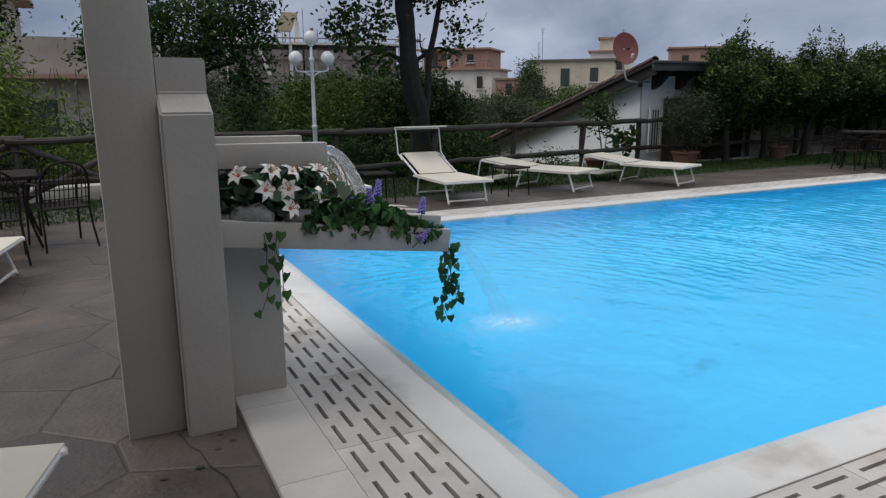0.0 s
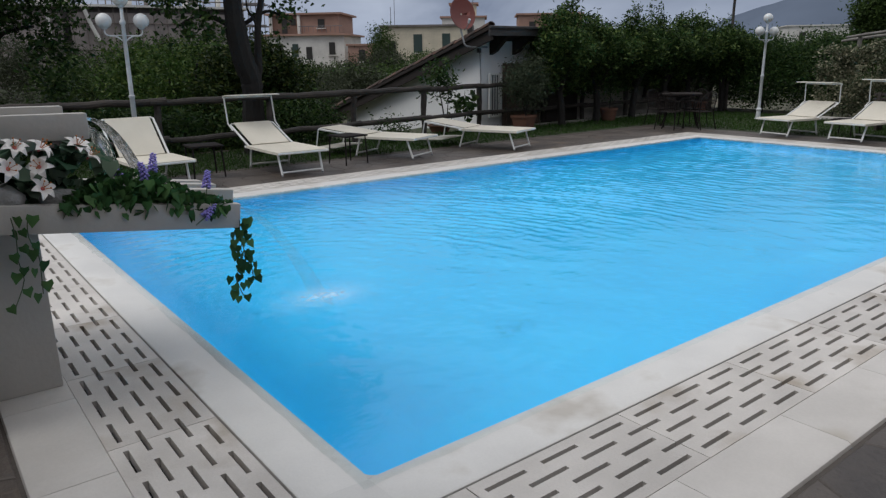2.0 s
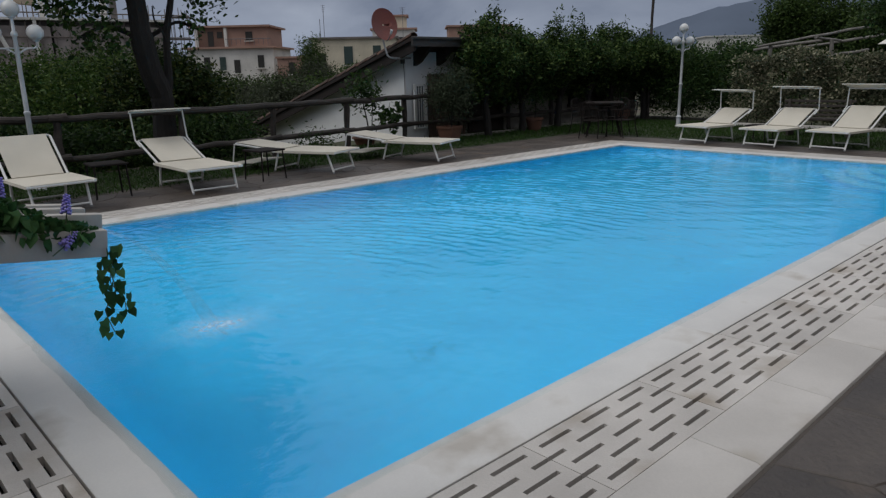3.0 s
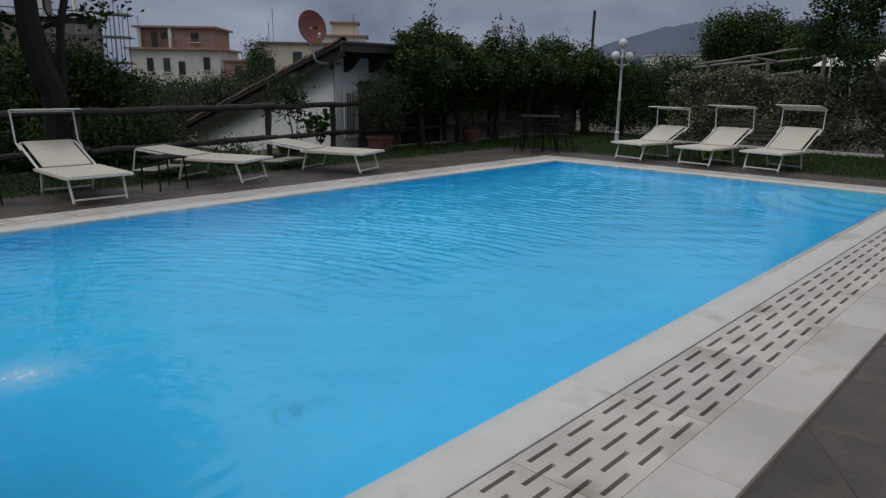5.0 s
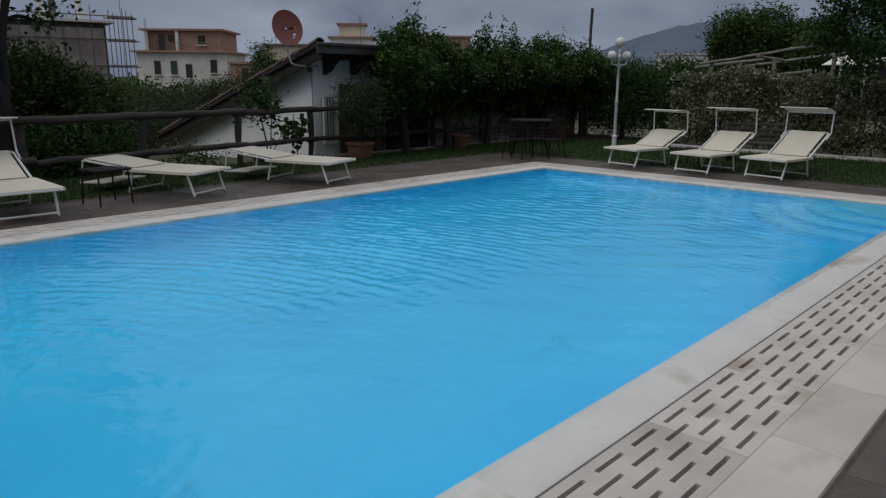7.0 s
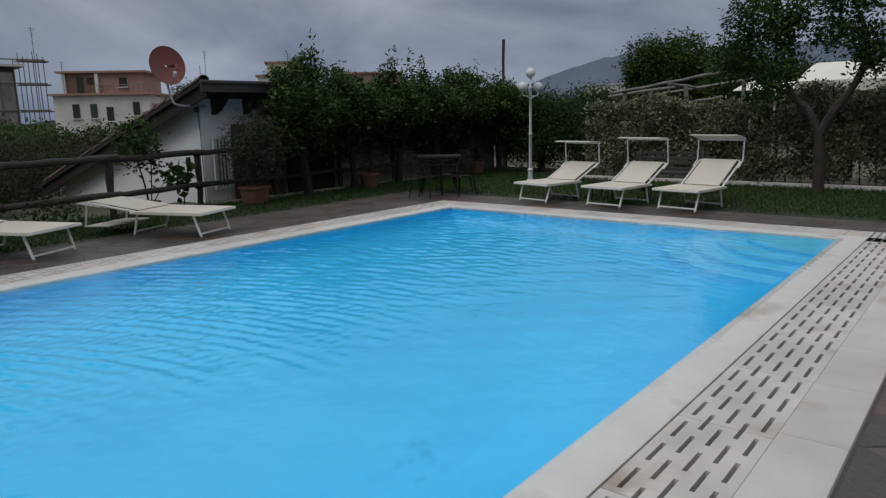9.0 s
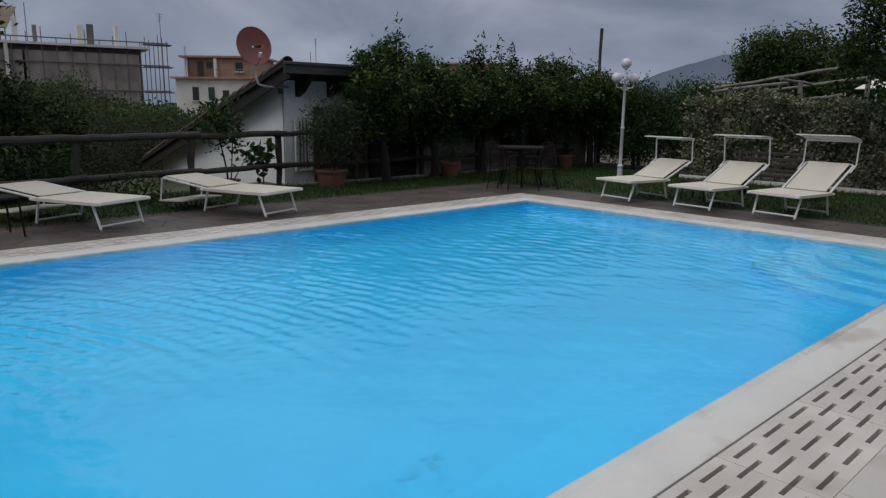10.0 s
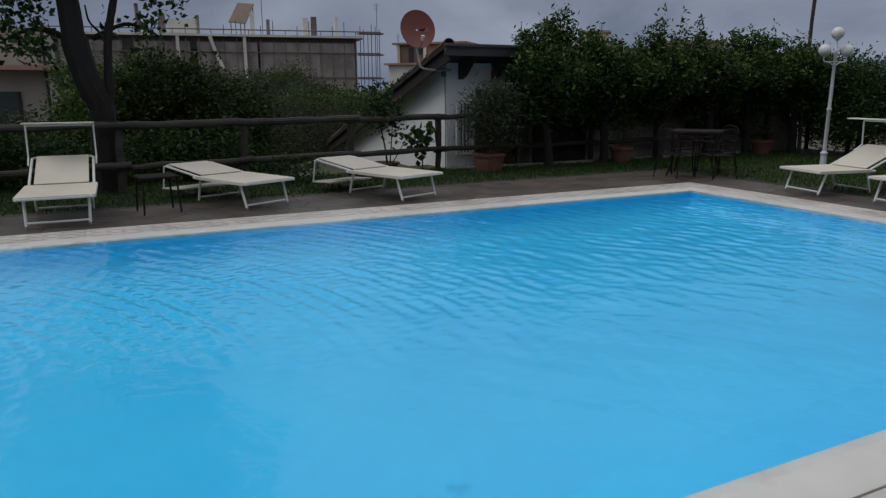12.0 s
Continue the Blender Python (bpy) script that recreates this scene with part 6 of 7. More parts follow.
# ---- pergola and awning beyond the hedge ----
perg = thing("pergola", pose(0, 0, 0), "rustic pergola of weathered poles behind the hedge", "pergola")
for k, (a, b_) in enumerate((((17.6, 6.00, 1.87), (17.6, 3.55, 2.22)), ((18.9, 5.70, 1.80), (18.6, 3.00, 2.12)), ((18.0, 5.25, 1.50), (18.0, 3.60, 1.71)),
                              ((17.9, 6.25, 1.80), (17.9, 4.60, 1.97)), ((17.5, 4.62, 2.02), (18.9, 4.45, 1.95)))):
    bm = bmesh.new()
    log(bm, a, b_, 0.034, 500 + k)
    part("beam", bm, M["pole_grey"], perg)
for k, (x, y, h) in enumerate(((18.1, 4.45, 1.98), (18.4, 3.3, 2.06), (17.7, 5.75, 1.88))):
    bm = bmesh.new()
    log(bm, (x, y, -0.1), (x, y, h), 0.05, 520 + k)
    part("post", bm, M["pole_grey"], perg)
awn = thing("awning", pose(18.6, 0.2, 0), "ivory cloth awning with scalloped valance beyond the hedge", "awning")
bm = bmesh.new()
rows = [[(0.0 + 2.2 * i / 6, y, 1.98 + 0.48 * math.sin(math.pi / 2 * i / 6) - 0.03 * math.sin(math.pi * i / 6) * abs(math.sin(y * 2))) for y in np.linspace(-3.0, 2.08, 16)] for i in range(7)]
sheet(bm, rows, -0.012)
part("cloth", bm, M["awning"], awn)
bm = bmesh.new()
rows = [[(-0.012, y, 1.98 - (0.20 + 0.025 * abs(math.sin(y * 9))) * i) for y in np.linspace(-3.0, 2.08, 80)] for i in range(2)]
sheet(bm, rows, 0.008)
part("valance", bm, M["awning"], awn, "scalloped ivory valance")
bm = bmesh.new()
rows = [[(0.2 + 1.2 * i / 3, y, 1.84 + 0.24 * i / 3) for y in np.linspace(2.16, 3.45, 6)] for i in range(4)]
sheet(bm, rows, -0.012)
part("side_cloth", bm, M["awning"], awn)
for y in (-2.9, -0.6, 1.7, 3.0):
    for x in (0.05, 2.1):
        bm = bmesh.new()
        tube(bm, [(x, y, -0.05), (x, y, 1.98 if x < 1 else 2.4 - (0.36 if y > 2 else 0))], 0.025, 8)
        part("pole", bm, M["lamp_white"], awn)
upole = bmesh.new()
log(upole, (17.2, 8.8, -0.1), (17.22, 8.82, 3.30), 0.040, 77)
solo("utility_pole", upole, M["log"], "weathered wooden pole standing above the trees", "pole")
bench = thing("slatted_bench", pose(14.4, 3.3, -0.02, 0, 0, 95), "dark slatted wooden bench on the lawn", "bench")
for k in range(5):
    bm = bmesh.new()
    box(bm, (0, 0.08, 0.36 + k * 0.09), (1.3, 0.02, 0.05), 0.004)
    part("slat", bm, M["log"], bench)
bm = bmesh.new()
box(bm, (0, -0.14, 0.36), (1.3, 0.4, 0.03), 0.004)
part("seat", bm, M["log"], bench)
for s in (-0.55, 0.55):
    bm = bmesh.new()
    box(bm, (s, -0.1, 0.18), (0.05, 0.4, 0.36), 0.004)
    box(bm, (s, 0.10, 0.55), (0.05, 0.04, 0.42), 0.004)
    part("leg", bm, M["log"], bench)

# ---- far buildings ----


def far_house(name, corner, along, width, depth, base, levels, label, wall, windows=(), roof=None, over=0.5):
    """corner: the front's left end seen from the pool; along: the front's direction in degrees; levels: (height, inset, material)."""
    ob = thing(name, Matrix.Translation((corner[0], corner[1], base)) @ pose(0, 0, 0, 0, 0, along), label, "building", "far buildings")
    z = 0.0
    for h, inset, mm in levels:
        b = bmesh.new()
        box(b, (width / 2, depth / 2, z + h / 2), (width - 2 * inset, depth - 2 * inset, h))
        part("storey", b, M[mm], ob, smooth=False)
        z += h
        b = bmesh.new()
        box(b, (width / 2, depth / 2, z + 0.12), (width - 2 * inset + 2 * over, depth - 2 * inset + 2 * over, 0.24))
        part("roof_slab", b, M[roof or mm], ob, smooth=False)
        z += 0.24
    for x, zz, w, h, face, mm in windows:
        b = bmesh.new()
        back = sum(inset for q, (hh, inset, mm_) in enumerate(levels) if q and zz > levels[0][0])
        if face == "front":
            box(b, (x, back - 0.02, zz), (w, 0.16, h))
        else:
            box(b, (width + 0.02, x, zz), (0.16, w, h))
        win = part("window", b, M[mm], ob, smooth=False)
        b = bmesh.new()
        if face == "front":
            box(b, (x, back - 0.10, zz - h / 2 - 0.1), (w + 0.4, 0.3, 0.12))
        else:
            box(b, (width + 0.1, x, zz - h / 2 - 0.1), (0.3, w + 0.4, 0.12))
        part("sill", b, M["pale"], win, smooth=False)
    return ob


def aim(x0, y0, x1, y1):
    return math.degrees(math.atan2(y1 - y0, x1 - x0)), math.hypot(x1 - x0, y1 - y0)


ang, wid = aim(40.1, 91.4, 48.2, 83.5)
salmon = far_house("salmon_house", (40.3, 91.2), ang, wid + 0.2, 10, -2.0, [(6.9, 0.0, "pale"), (2.5, 0.9, "salmon")], "two-storey house with pale walls and salmon top floor", "pale",
          [(2.6, 5.0, 0.8, 1.7, "front", "hollow"), (4.7, 5.0, 0.8, 1.7, "front", "shutter"), (9.8, 5.2, 0.8, 1.6, "front", "hollow"), (8.2, 8.5, 0.9, 1.1, "front", "hollow"), (6.6, 4.6, 0.8, 1.7, "front", "hollow"),
           (3.0, 4.8, 1.0, 1.8, "side", "shutter")], "salmon")
for x in (1.25, 5.15):
    b = bmesh.new()
    box(b, (x, 0.78, 8.38), (0.38, 0.50, 2.46))
    part("loggia_pillar", b, M["pale"], salmon, "pale pillar of the roof loggia", smooth=False)
# flat brown panel, darkened to stand in for the shaded recess
b = bmesh.new()
box(b, (3.2, 0.86, 8.38), (3.5, 0.16, 2.44))
part("loggia_recess", b, M["loggia_panel"], salmon, "darker brown panel standing in for the shaded loggia recess", smooth=False)
for x, zz, w, h in ((3.1, 8.2, 0.75, 1.9), (4.35, 8.7, 0.75, 0.8)):
    b = bmesh.new()
    box(b, (x, 0.76, zz), (w, 0.08, h))
    part("dark_opening", b, M["hollow"], salmon, smooth=False)
for k in range(10):
    b = bmesh.new()
    tube(b, [(5.6 + k * 0.6, -0.35, 7.3), (5.6 + k * 0.6, -0.35, 8.1)], 0.03, 5)
    part("baluster", b, M["sheet"], salmon)
b = bmesh.new()
tube(b, [(5.4, -0.35, 8.1), (11.4, -0.35, 8.1)], 0.045, 5)
part("handrail", b, M["sheet"], salmon)
ang2, wid2 = aim(49.5, 75.5, 57.5, 68.5)
far_house("yellow_house", (49.6, 75.6), ang2, wid2, 9, -2.0, [(7.6, 0.0, "yellow")], "yellowish plastered house with dark green shutters", "yellow",
          [(4.6, 5.6, 1.1, 2.2, "front", "shutter"), (8.2, 5.9, 1.0, 1.7, "front", "shutter"), (1.3, 5.0, 0.9, 1.8, "front", "hollow")], "concrete", 0.3)
far_house("red_house", (46.3, 78.5), ang2, 3.6, 6, -2.0, [(5.4, 0.0, "salmon")], "small red-brown house between larger buildings", "salmon", [(1.8, 4.2, 0.8, 1.4, "front", "hollow")], "salmon", 0.2)
far_house("far_tower_house", (62.0, 79.0), ang2, 6.0, 6, -2.0, [(9.2, 0.0, "pale"), (1.6, 1.2, "yellow")], "pale distant house with a small roof storey", "pale", [(2.0, 7.5, 0.9, 1.4, "front", "hollow"), (4.0, 7.5, 0.9, 1.4, "front", "hollow")], "salmon", 0.3)
far_house("far_flat_house", (72.0, 74.0), ang2, 9.0, 6, -2.0, [(9.6, 0.0, "salmon")], "flat-roofed distant salmon house", "salmon", [(2.0, 8.0, 0.9, 1.4, "front", "hollow"), (6.0, 8.0, 0.9, 1.4, "front", "hollow")], "salmon", 0.3)
far_house("far_white_house", (150.0, 74.0), -50, 16.0, 9, -2.0, [(9.5, 0.0, "pale")], "white distant building below the mountain", "pale", [(3.0, 7.5, 1.2, 1.6, "front", "hollow"), (8.0, 7.5, 1.2, 1.6, "front", "hollow"), (13.0, 7.5, 1.2, 1.6, "front", "hollow")], "pale", 0.3)
# raw concrete building in scaffolding
gang, gwid = aim(0.5, 69.0, 26.4, 64.3)
shell = thing("scaffolded_building", Matrix.Translation((0.5, 69.0, -2.0)) @ pose(0, 0, 0, 0, 0, gang) @ Matrix.Diagonal((1, 1, 1.11, 1)), "long grey unfinished building wrapped in scaffolding and netting", "building", "far buildings")
bm = bmesh.new()
box(bm, (gwid / 2, 6, 3.7), (gwid, 12, 7.4))
part("carcass", bm, M["concrete"], shell, smooth=False)
bm = bmesh.new()
box(bm, (gwid / 2, 5.6, 7.50), (gwid + 1.2, 13.4, 0.17))
part("roof_slab", bm, M["pale"], shell, smooth=False)
for k in range(5):
    bm = bmesh.new()
    box(bm, (2.8 + k * 5.1, -0.06, 5.7), (3.4, 0.2, 1.5))
    part("window_opening", bm, M["hollow"], shell, smooth=False)
for k, (x, w, h) in enumerate(((3.2, 5.0, 4.6), (9.0, 4.6, 5.2), (14.5, 5.2, 4.2), (20.0, 5.4, 6.4), (24.2, 3.6, 5.6))):
    bm = bmesh.new()
    rows = [[(x + w * (j / 10 - 0.5), -0.75 + 0.12 * math.sin(j * 2.2 + i), 7.0 - h * i / 5) for j in range(11)] for i in range(6)]
    sheet(bm, rows, 0.03)
    part("netting", bm, M["net"], shell)
for k in range(25):
    bm = bmesh.new()
    x = 0.2 + k * 1.08
    tube(bm, [(x, -0.9, 0), (x, -0.9, 7.9 + 0.4 * (k % 3))], 0.035, 6)
    part("scaffold_pole", bm, M["rusty_pole"], shell)
for k in range(6):
    bm = bmesh.new()
    x = gwid + 0.6 + 0.75 * (k % 3)
    tube(bm, [(x, -0.6 + 2 * (k // 3), 0), (x, -0.6 + 2 * (k // 3), 8.2 + 0.4 * (k % 2))], 0.035, 6)
    part("scaffold_pole", bm, M["rusty_pole"], shell)
for z in (2.2, 4.2, 6.2, 7.95):
    bm = bmesh.new()
    tube(bm, [(-0.5, -0.9, z), (gwid + 2.2, -0.9, z)], 0.05, 6)
    box(bm, (gwid + 1.3, -0.3, z - 0.1), (2.4, 1.2, 0.08))
    part("scaffold_ledger", bm, M["rusty_pole"], shell)
for k, (x, w, h) in enumerate(((9.0, 0.5, 1.5), (10.8, 2.6, 1.1), (18.2, 0.3, 1.2), (21.6, 0.5, 1.4), (22.4, 0.5, 1.5), (24.5, 0.3, 1.5), (12.0, 0.3, 1.4), (16.8, 0.4, 1.7), (2.0, 0.5, 1.4), (5.0, 0.3, 1.6))):
    bm = bmesh.new()
    box(bm, (x, 0.6, 7.7 + h / 2), (w, 0.6, h))
    part("chimney", bm, M["pale" if k % 2 else "concrete"], shell, smooth=False)
bm = bmesh.new()
sheet(bm, [[(14.7, 0.4, 8.6), (16.2, 0.4, 8.5)], [(15.6, 2.0, 10.25), (17.1, 2.0, 10.2)]], 0.10)
for x in (14.9, 16.1):
    tube(bm, [(x, 0.45, 7.6), (x, 0.45, 8.6)], 0.05, 6)
    tube(bm, [(x + 0.85, 1.9, 7.6), (x + 0.85, 1.9, 10.1)], 0.05, 6)
part("solar_panel", bm, M["panel"], shell, smooth=False)
for x in (1.75, 4.4, 10.3, 16.0):
    bm = bmesh.new()
    box(bm, (x, -1.0, 5.6), (0.28, 0.12, 4.2 + 0.4 * math.sin(x)))
    part("pale_post", bm, M["pale"], shell, smooth=False)
bm = bmesh.new()
tube(bm, [(13.0, -1.1, 7.5), (13.4, -1.1, 6.3), (14.0, -1.1, 4.9)], 0.16, 8)
part("rubble_chute", bm, M["pale"], shell)
bm = bmesh.new()
tube(bm, [(7.0, 0.6, 7.5), (6.95, 0.6, 9.9)], 0.17, 8)
part("flue", bm, M["sheet"], shell)
# beige house
bh = thing("beige_house", Matrix.Translation((-13.0, 38.4, -2.0)), "beige plastered house with a projecting eave and upper storey", "building", "far buildings")
for nm, c, s, mm in (("lower_storey", (7.2, 5, 2.2), (14.6, 10, 4.4), "beige"), ("eave", (7.3, 4.6, 4.5), (15.4, 11.4, 0.22), "salmon"), ("parapet_storey", (7.2, 5, 5.5), (14.6, 10, 1.8), "beige"),
                     ("upper_storey", (4.2, 6, 7.6), (8.4, 8, 2.4), "beige"), ("roof", (4.2, 5.6, 8.9), (10.0, 9.6, 0.28), "salmon")):
    bm = bmesh.new()
    box(bm, c, s)
    part(nm, bm, M[mm], bh, smooth=False)
for x, z, w, h in ((5.4, 7.6, 1.2, 1.5), (2.0, 7.6, 1.2, 1.5), (9.5, 2.6, 1.2, 1.6), (12.6, 2.6, 1.2, 1.6)):
    bm = bmesh.new()
    y = 1.98 if z > 5 else -0.02
    box(bm, (x, y, z), (w, 0.16, h))
    w_ = part("window", bm, M["pale" if z > 5 else "shutter"], bh, smooth=False)
    for dx in (-w / 2, w / 2):
        bm = bmesh.new()
        box(bm, (x + dx, y - 0.06, z), (0.14, 0.14, h))
        part("window_jamb", bm, M["timber"], w_, smooth=False)
bm = bmesh.new()
tube(bm, [(14.45, -0.1, 0), (14.45, -0.1, 6.2)], 0.07, 6)
part("downpipe", bm, M["timber"], bh)
# aerials
for k, (x, y, z0, z1) in enumerate(((37.5, 88.0, -3.0, 12.5), (41.5, 90.5, -3.0, 9.0), (52.0, 77.0, -3.0, 8.2), (19.0, 71.0, 5.3, 10.2), (56.0, 82.0, -3.0, 10.5), (60.0, 70.0, -3.0, 9.5))):
    ob = thing("roof_aerial", pose(x, y, z0, 0, 0, 25 * k), "thin metal roof aerial on a far house", "aerial", "aerials")
    bm = bmesh.new()
    tube(bm, [(0, 0, 0), (0, 0, z1 - z0)], 0.035, 6)
    part("mast", bm, M["sheet"], ob)
    for q in range(4):
        bm = bmesh.new()
        tube(bm, [(-0.4 + 0.06 * q, 0, (z1 - z0) - 0.25 * q - 0.1), (0.4 - 0.06 * q, 0, (z1 - z0) - 0.25 * q - 0.1)], 0.02, 5)
        part("rod", bm, M["sheet"], ob)

# far greenery between the houses
rg = np.random.default_rng(300)
for k, (x, y, top, w) in enumerate(((14, 40, 1.8, 4.0), (20, 46, 0.9, 4.0), (27, 50, 1.0, 4.0), (33, 52, 2.0, 4.0), (8, 42, 1.6, 4.0), (38, 50, 2.2, 4.5), (2, 30, 0.2, 3.0), (-3, 26, 0.2, 2.6), (12, 28, 1.2, 3.0),
                                    (18, 32, 0.9, 3.0), (24, 36, 0.9, 3.0), (45, 46, 2.4, 4.0), (52, 42, 2.6, 4.5), (58, 36, 2.8, 4.5), (39.6, 60, 4.8, 1.5), (31, 36, 1.5, 3.0), (64, 28, 3.0, 5), (66, 18, 3.2, 5), (8, 52, 3.0, 4.0), (16, 56, 3.0, 4.0))):
    foot = ground_height(x, y) - 0.3
    h = top - foot
    lob = [(0, 0, h * 0.6, w * 0.8, w * 0.8, h * 0.4)] + [(rn.uniform(-0.7, 0.7) * w, rn.uniform(-0.7, 0.7) * w, h * rn.uniform(0.5, 0.9), w * 0.4, w * 0.4, h * 0.22) for q in range(6)]
    tree("far_tree", x, y, foot, forked(rn, h * 0.8, w * 0.4, 0.15), lob, 9000, 0.20, "far_leaf" if k % 3 else "olive", "green tree among the far houses", 310 + k, group="far trees", tight=0.3)
bm = bmesh.new()
for k in range(220):
    a = rn.uniform(0.0, 1.9)
    d = rn.uniform(120, 900)
    x, y = d * math.cos(a), d * math.sin(a)
    s = rn.uniform(4, 10)
    m = Matrix.Translation((x, y, ground_height(x, y) + s * 0.2)) @ Matrix.Diagonal((s * 1.6, s * 1.6, s * 0.55, 1))
    r = bmesh.ops.create_icosphere(bm, subdivisions=2, radius=1, matrix=m)
    for v in r["verts"]:
        v.co += Vector((noise.noise(v.co * 0.3), noise.noise(v.co * 0.31 + Vector((9, 0, 0))), noise.noise(v.co * 0.29))) * s * 0.35
solo("far_woods", bm, M["far_wood"], "dark green woods spread over the far plain", "woods", kind="stuff")

# mountain ridge
bm = bmesh.new()
ridge = []
for i in range(90):
    a = radians(-10 + i * 0.62)
    d = 1500 + 60 * math.sin(i * 0.3)
    deg = math.degrees(a)
    h = 30 + 88 * math.exp(-((deg - 21.2) / 12.0) ** 2) + 60 * math.exp(-((deg - 6) / 9.0) ** 2) + 7 * noise.noise(Vector((i * 0.22, 0, 0))) + 3 * noise.noise(Vector((i * 0.8, 3, 0)))
    h *= 1.0 if deg < 30 else max(0.25, 1 - (deg - 30) / 16)
    ridge.append((d * math.cos(a), d * math.sin(a), h))
front = [bm.verts.new((x * 0.8, y * 0.8, -20)) for x, y, h in ridge]
mid_r = [bm.verts.new((x * 0.92, y * 0.92, h * 0.55 + 4 * noise.noise(Vector((x * 0.01, y * 0.01, 0))))) for x, y, h in ridge]
topv = [bm.verts.new((x, y, h)) for x, y, h in ridge]
backv = [bm.verts.new((x * 1.2, y * 1.2, -20)) for x, y, h in ridge]
for r0, r1 in ((front, mid_r), (mid_r, topv), (topv, backv)):
    for i in range(len(ridge) - 1):
        bm.faces.new((r0[i], r0[i + 1], r1[i + 1], r1[i]))
solo("mountain", bm, M["mountain"], "mountain ridge coloured blue-grey for distance haze, under low cloud", "mountain", kind="structure")

# ---- paving of irregular stones ----
pavement = thing("pavement", pose(0, 0, 0), "brown irregular stone paving round the pool", "paving", kind="structure")
bm = bmesh.new()
ZB = -0.020
for xa, ya, xb, yb in ((-9, -7, -C3, 9.0), (-C3, -7, 14.5, -C3), (-C3, PY + C2, 12.4, 7.9), (PX + C2, -C3, 12.4, PY + C2)):
    box(bm, ((xa + xb) / 2, (ya + yb) / 2, ZB - 0.05), (xb - xa, yb - ya, 0.1))
part("mortar_bed", bm, M["mortar"], pavement, smooth=False)


def cells(xa, ya, xb, yb, size, seed):
    """Irregular polygons that fill a rectangle."""
    rd = np.random.default_rng(seed)
    cols, rws = max(1, round((xb - xa) / size)), max(1, round((yb - ya) / size))
    pts = [((xa + (i + 0.5 + rd.uniform(-0.42, 0.42)) * (xb - xa) / cols), ya + (j + 0.5 + rd.uniform(-0.42, 0.42)) * (yb - ya) / rws) for i in range(cols) for j in range(rws)]
    P = np.array(pts)
    for p in P:
        poly = [(xa, ya), (xb, ya), (xb, yb), (xa, yb)]
        for q in P[np.argsort(((P - p) ** 2).sum(1))[1:16]]:
            n = q - p
            lim = ((q + p) / 2) @ n
            new_poly = []
            for k in range(len(poly)):
                s, e = np.array(poly[k]), np.array(poly[(k + 1) % len(poly)])
                ds, de = s @ n - lim, e @ n - lim
                if ds <= 0:
                    new_poly.append(tuple(s))
                if ds * de < 0:
                    new_poly.append(tuple(s + (e - s) * ds / (ds - de)))
            poly = new_poly
            if len(poly) < 3:
                break
        if len(poly) >= 3:
            yield p, poly


def stone(bm, p, poly, rd, joint=0.0034):
    c = np.mean(np.array(poly), axis=0)
    pts = []
    for k in range(len(poly)):
        a = np.array(poly[k])
        d = a - c
        ln = np.hypot(*d)
        if ln < 0.03:
            continue
        pts.append(c + d * max(0.3, 1 - joint * 1.5 / ln))
    if len(pts) < 3:
        return
    z = -0.0155 + rd.uniform(-0.0015, 0.0025)
    low = [bm.verts.new((x, y, ZB - 0.004)) for x, y in pts]
    up = [bm.verts.new((x, y, z - 0.004)) for x, y in pts]
    top = [bm.verts.new((c[0] + (x - c[0]) * 0.975, c[1] + (y - c[1]) * 0.975, z)) for x, y in pts]
    for a, b in ((low, up), (up, top)):
        for k in range(len(pts)):
            j = (k + 1) % len(pts)
            bm.faces.new((a[k], a[j], b[j], b[k]))
    bm.faces.new(top)


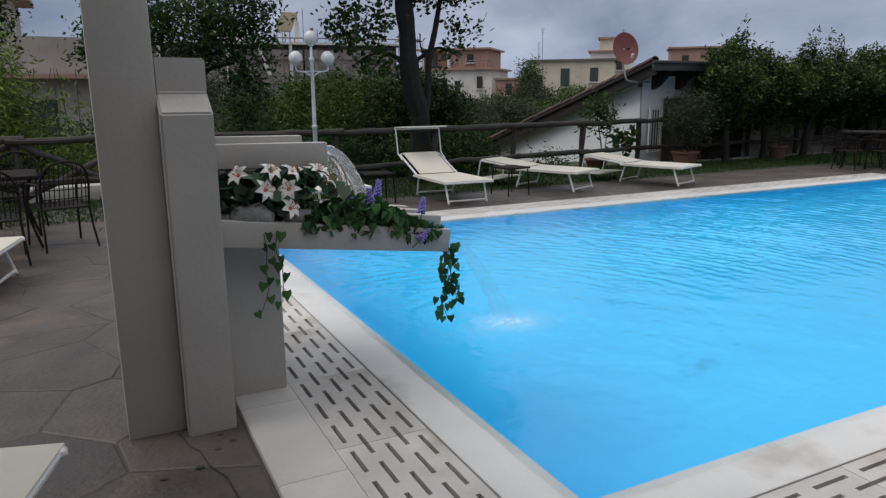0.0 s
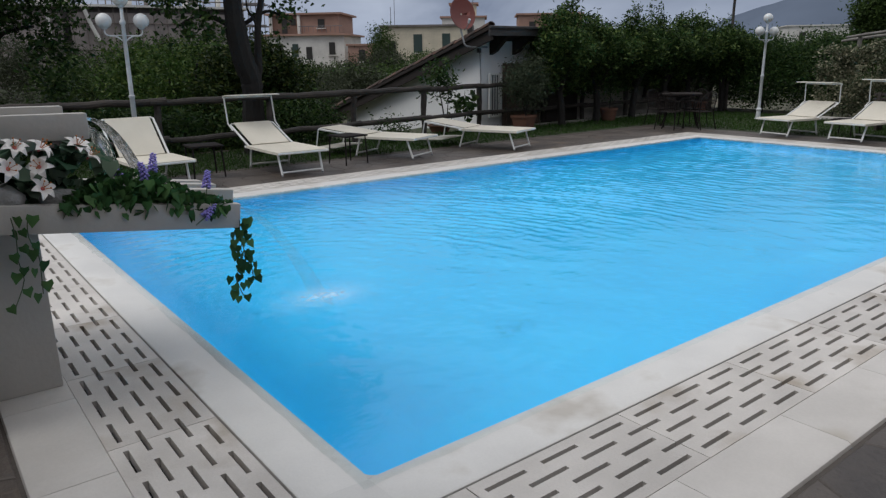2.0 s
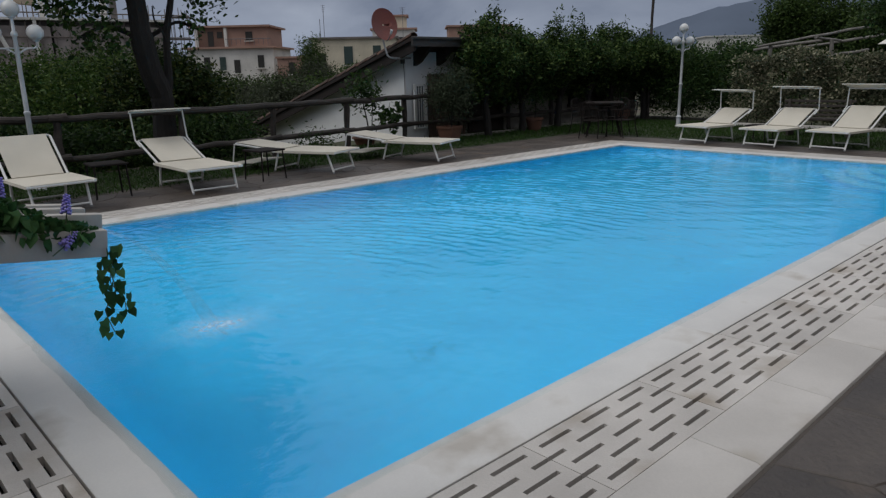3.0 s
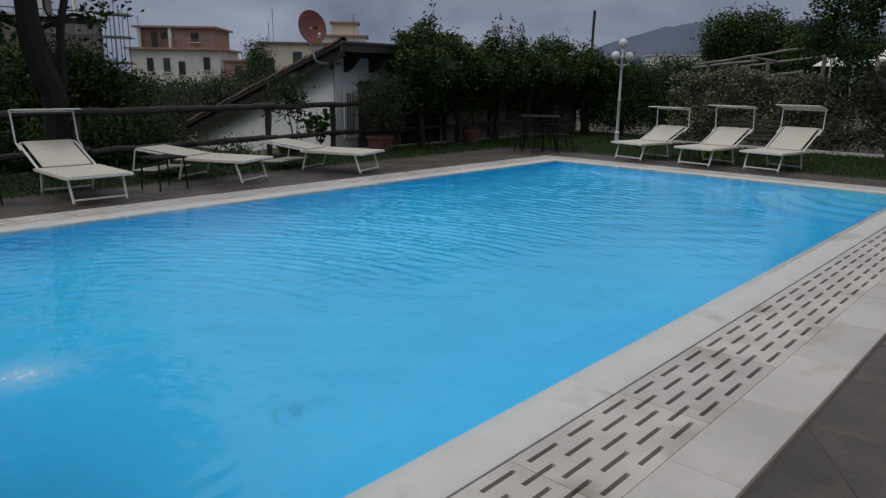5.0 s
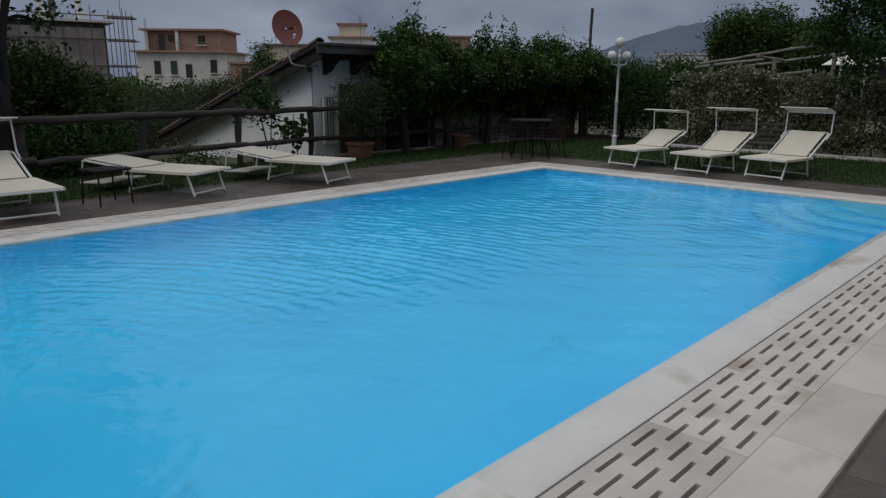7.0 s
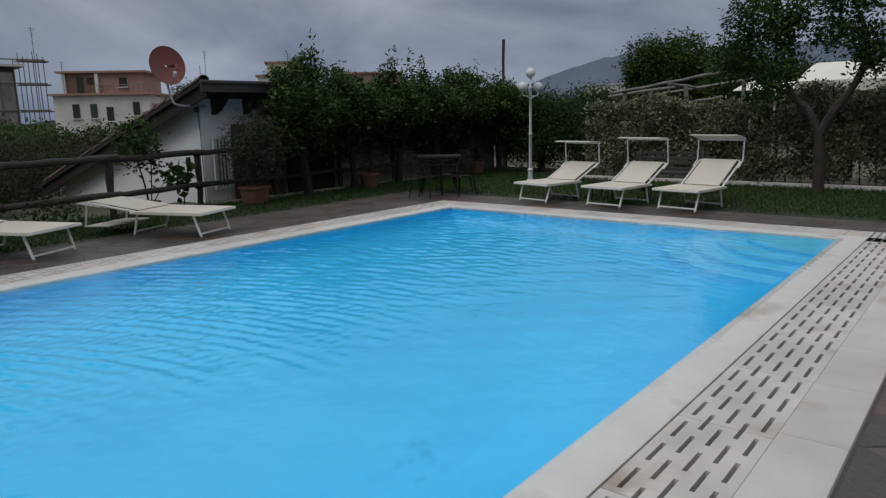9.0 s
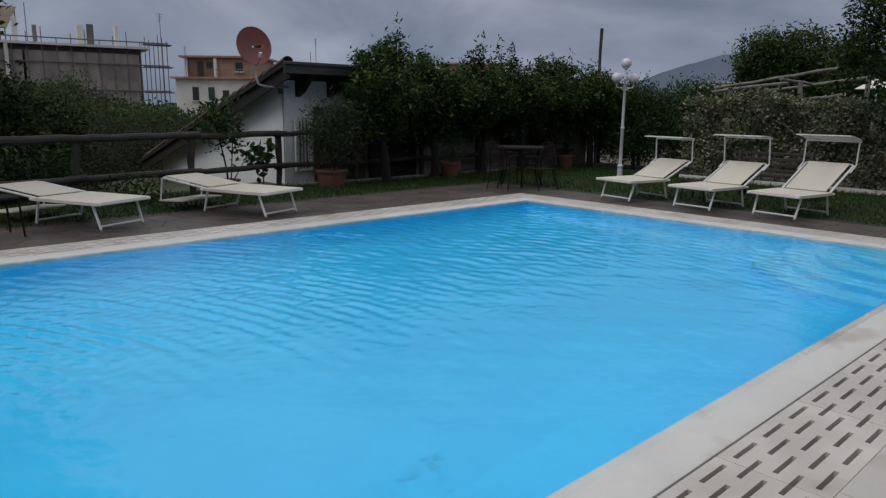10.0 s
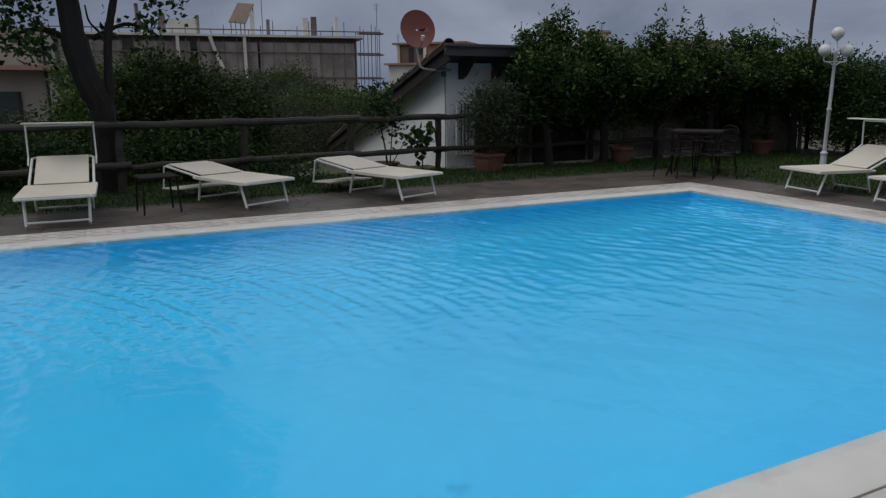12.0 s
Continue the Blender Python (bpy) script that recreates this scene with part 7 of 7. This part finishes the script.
rd = np.random.default_rng(77)
for xa, ya, xb, yb, size, seed in ((-3.4, 0.2, -C3 - 0.012, 6.8, 0.62, 1), (0.6, -2.4, 9.2, -C3 - 0.012, 0.52, 2), (-3.4, -1.4, -C3 - 0.012, 0.2, 0.62, 7)):
    for p, poly in cells(xa, ya, xb, yb, size, seed):
        bm = bmesh.new()
        stone(bm, p, poly, rd)
        part("paving_stone", bm, M["paving"], pavement, smooth=False)
bm = bmesh.new()
for xa, ya, xb, yb, size, seed in ((-C3, PY + C2 + 0.012, 12.4, 7.5, 0.42, 3), (PX + C2 + 0.012, -C3, 12.4, PY + C2, 0.42, 4), (-7, 6.8, -C3 - 0.012, 8.8, 0.45, 5), (-7, -1.4, -3.4, 6.8, 0.5, 6), (-3.4, -4.5, 0.6, -1.4, 0.5, 8),
                                   (0.6, -4.5, 9.2, -2.4, 0.5, 9), (9.2, -4.5, 14.4, -C3 - 0.012, 0.5, 10), (-C3, -1.4, 0.6, -C3 - 0.012, 0.4, 12)):
    for p, poly in cells(xa, ya, xb, yb, size, seed):
        stone(bm, p, poly, rd)
tagged(part("paving_stones_far", bm, M["paving_far"], pavement, smooth=False), kind="stuff")

bm = bmesh.new()
tube(bm, [(-1.262, 1.275, -0.0125), (-1.235, 1.13, -0.0125), (-1.20, 1.06, -0.0125), (-1.185, 0.93, -0.0125), (-1.135, 0.80, -0.0125), (-1.12, 0.62, -0.0125)], 0.0032, 6)
part("crack", bm, M["hollow"], pavement, "dark crack across a paving stone")
for x, y, r in ((-1.10, 1.18, 0.011), (-1.06, 1.10, 0.013), (-1.13, 1.05, 0.011), (-1.22, 0.93, 0.014), (-1.36, 0.90, 0.012), (-1.17, 1.24, 0.009)):
    bm = bmesh.new()
    bmesh.ops.create_circle(bm, cap_ends=True, radius=r, segments=9, matrix=Matrix.Translation((x, y, -0.0115)) @ Matrix.Diagonal((1.3, 0.8, 1, 1)))
    bmesh.ops.solidify(bm, geom=bm.faces[:], thickness=0.003)
    part("chip", bm, M["hollow"], pavement, "small dark chip in a paving stone")

# ---- plain unseen wall, added to close the terrace and block sky light ----
rear = thing("rear_house_front", pose(0, 0, 0), "plain unseen beige wall added to block sky behind the terrace", "wall", kind="structure")
bm = bmesh.new()
box(bm, (4.0, -7.2, 3.2), (34.0, 0.4, 6.5))
part("wall", bm, M["beige"], rear, smooth=False)
bm = bmesh.new()
box(bm, (4.0, -6.9, 6.5), (34.6, 1.2, 0.22))
part("eave", bm, M["salmon"], rear, smooth=False)
# unseen slab added overhead to shade the paving beside the pillar
shade_slab = thing("porch_roof", pose(0, 0, 0), "unseen plastered slab added overhead to shade the paving", "roof", kind="structure")
bm = bmesh.new()
box(bm, (-4.4, -2.9, 2.78), (5.5, 8.2, 0.20))
part("slab", bm, M["plaster"], shade_slab, smooth=False)
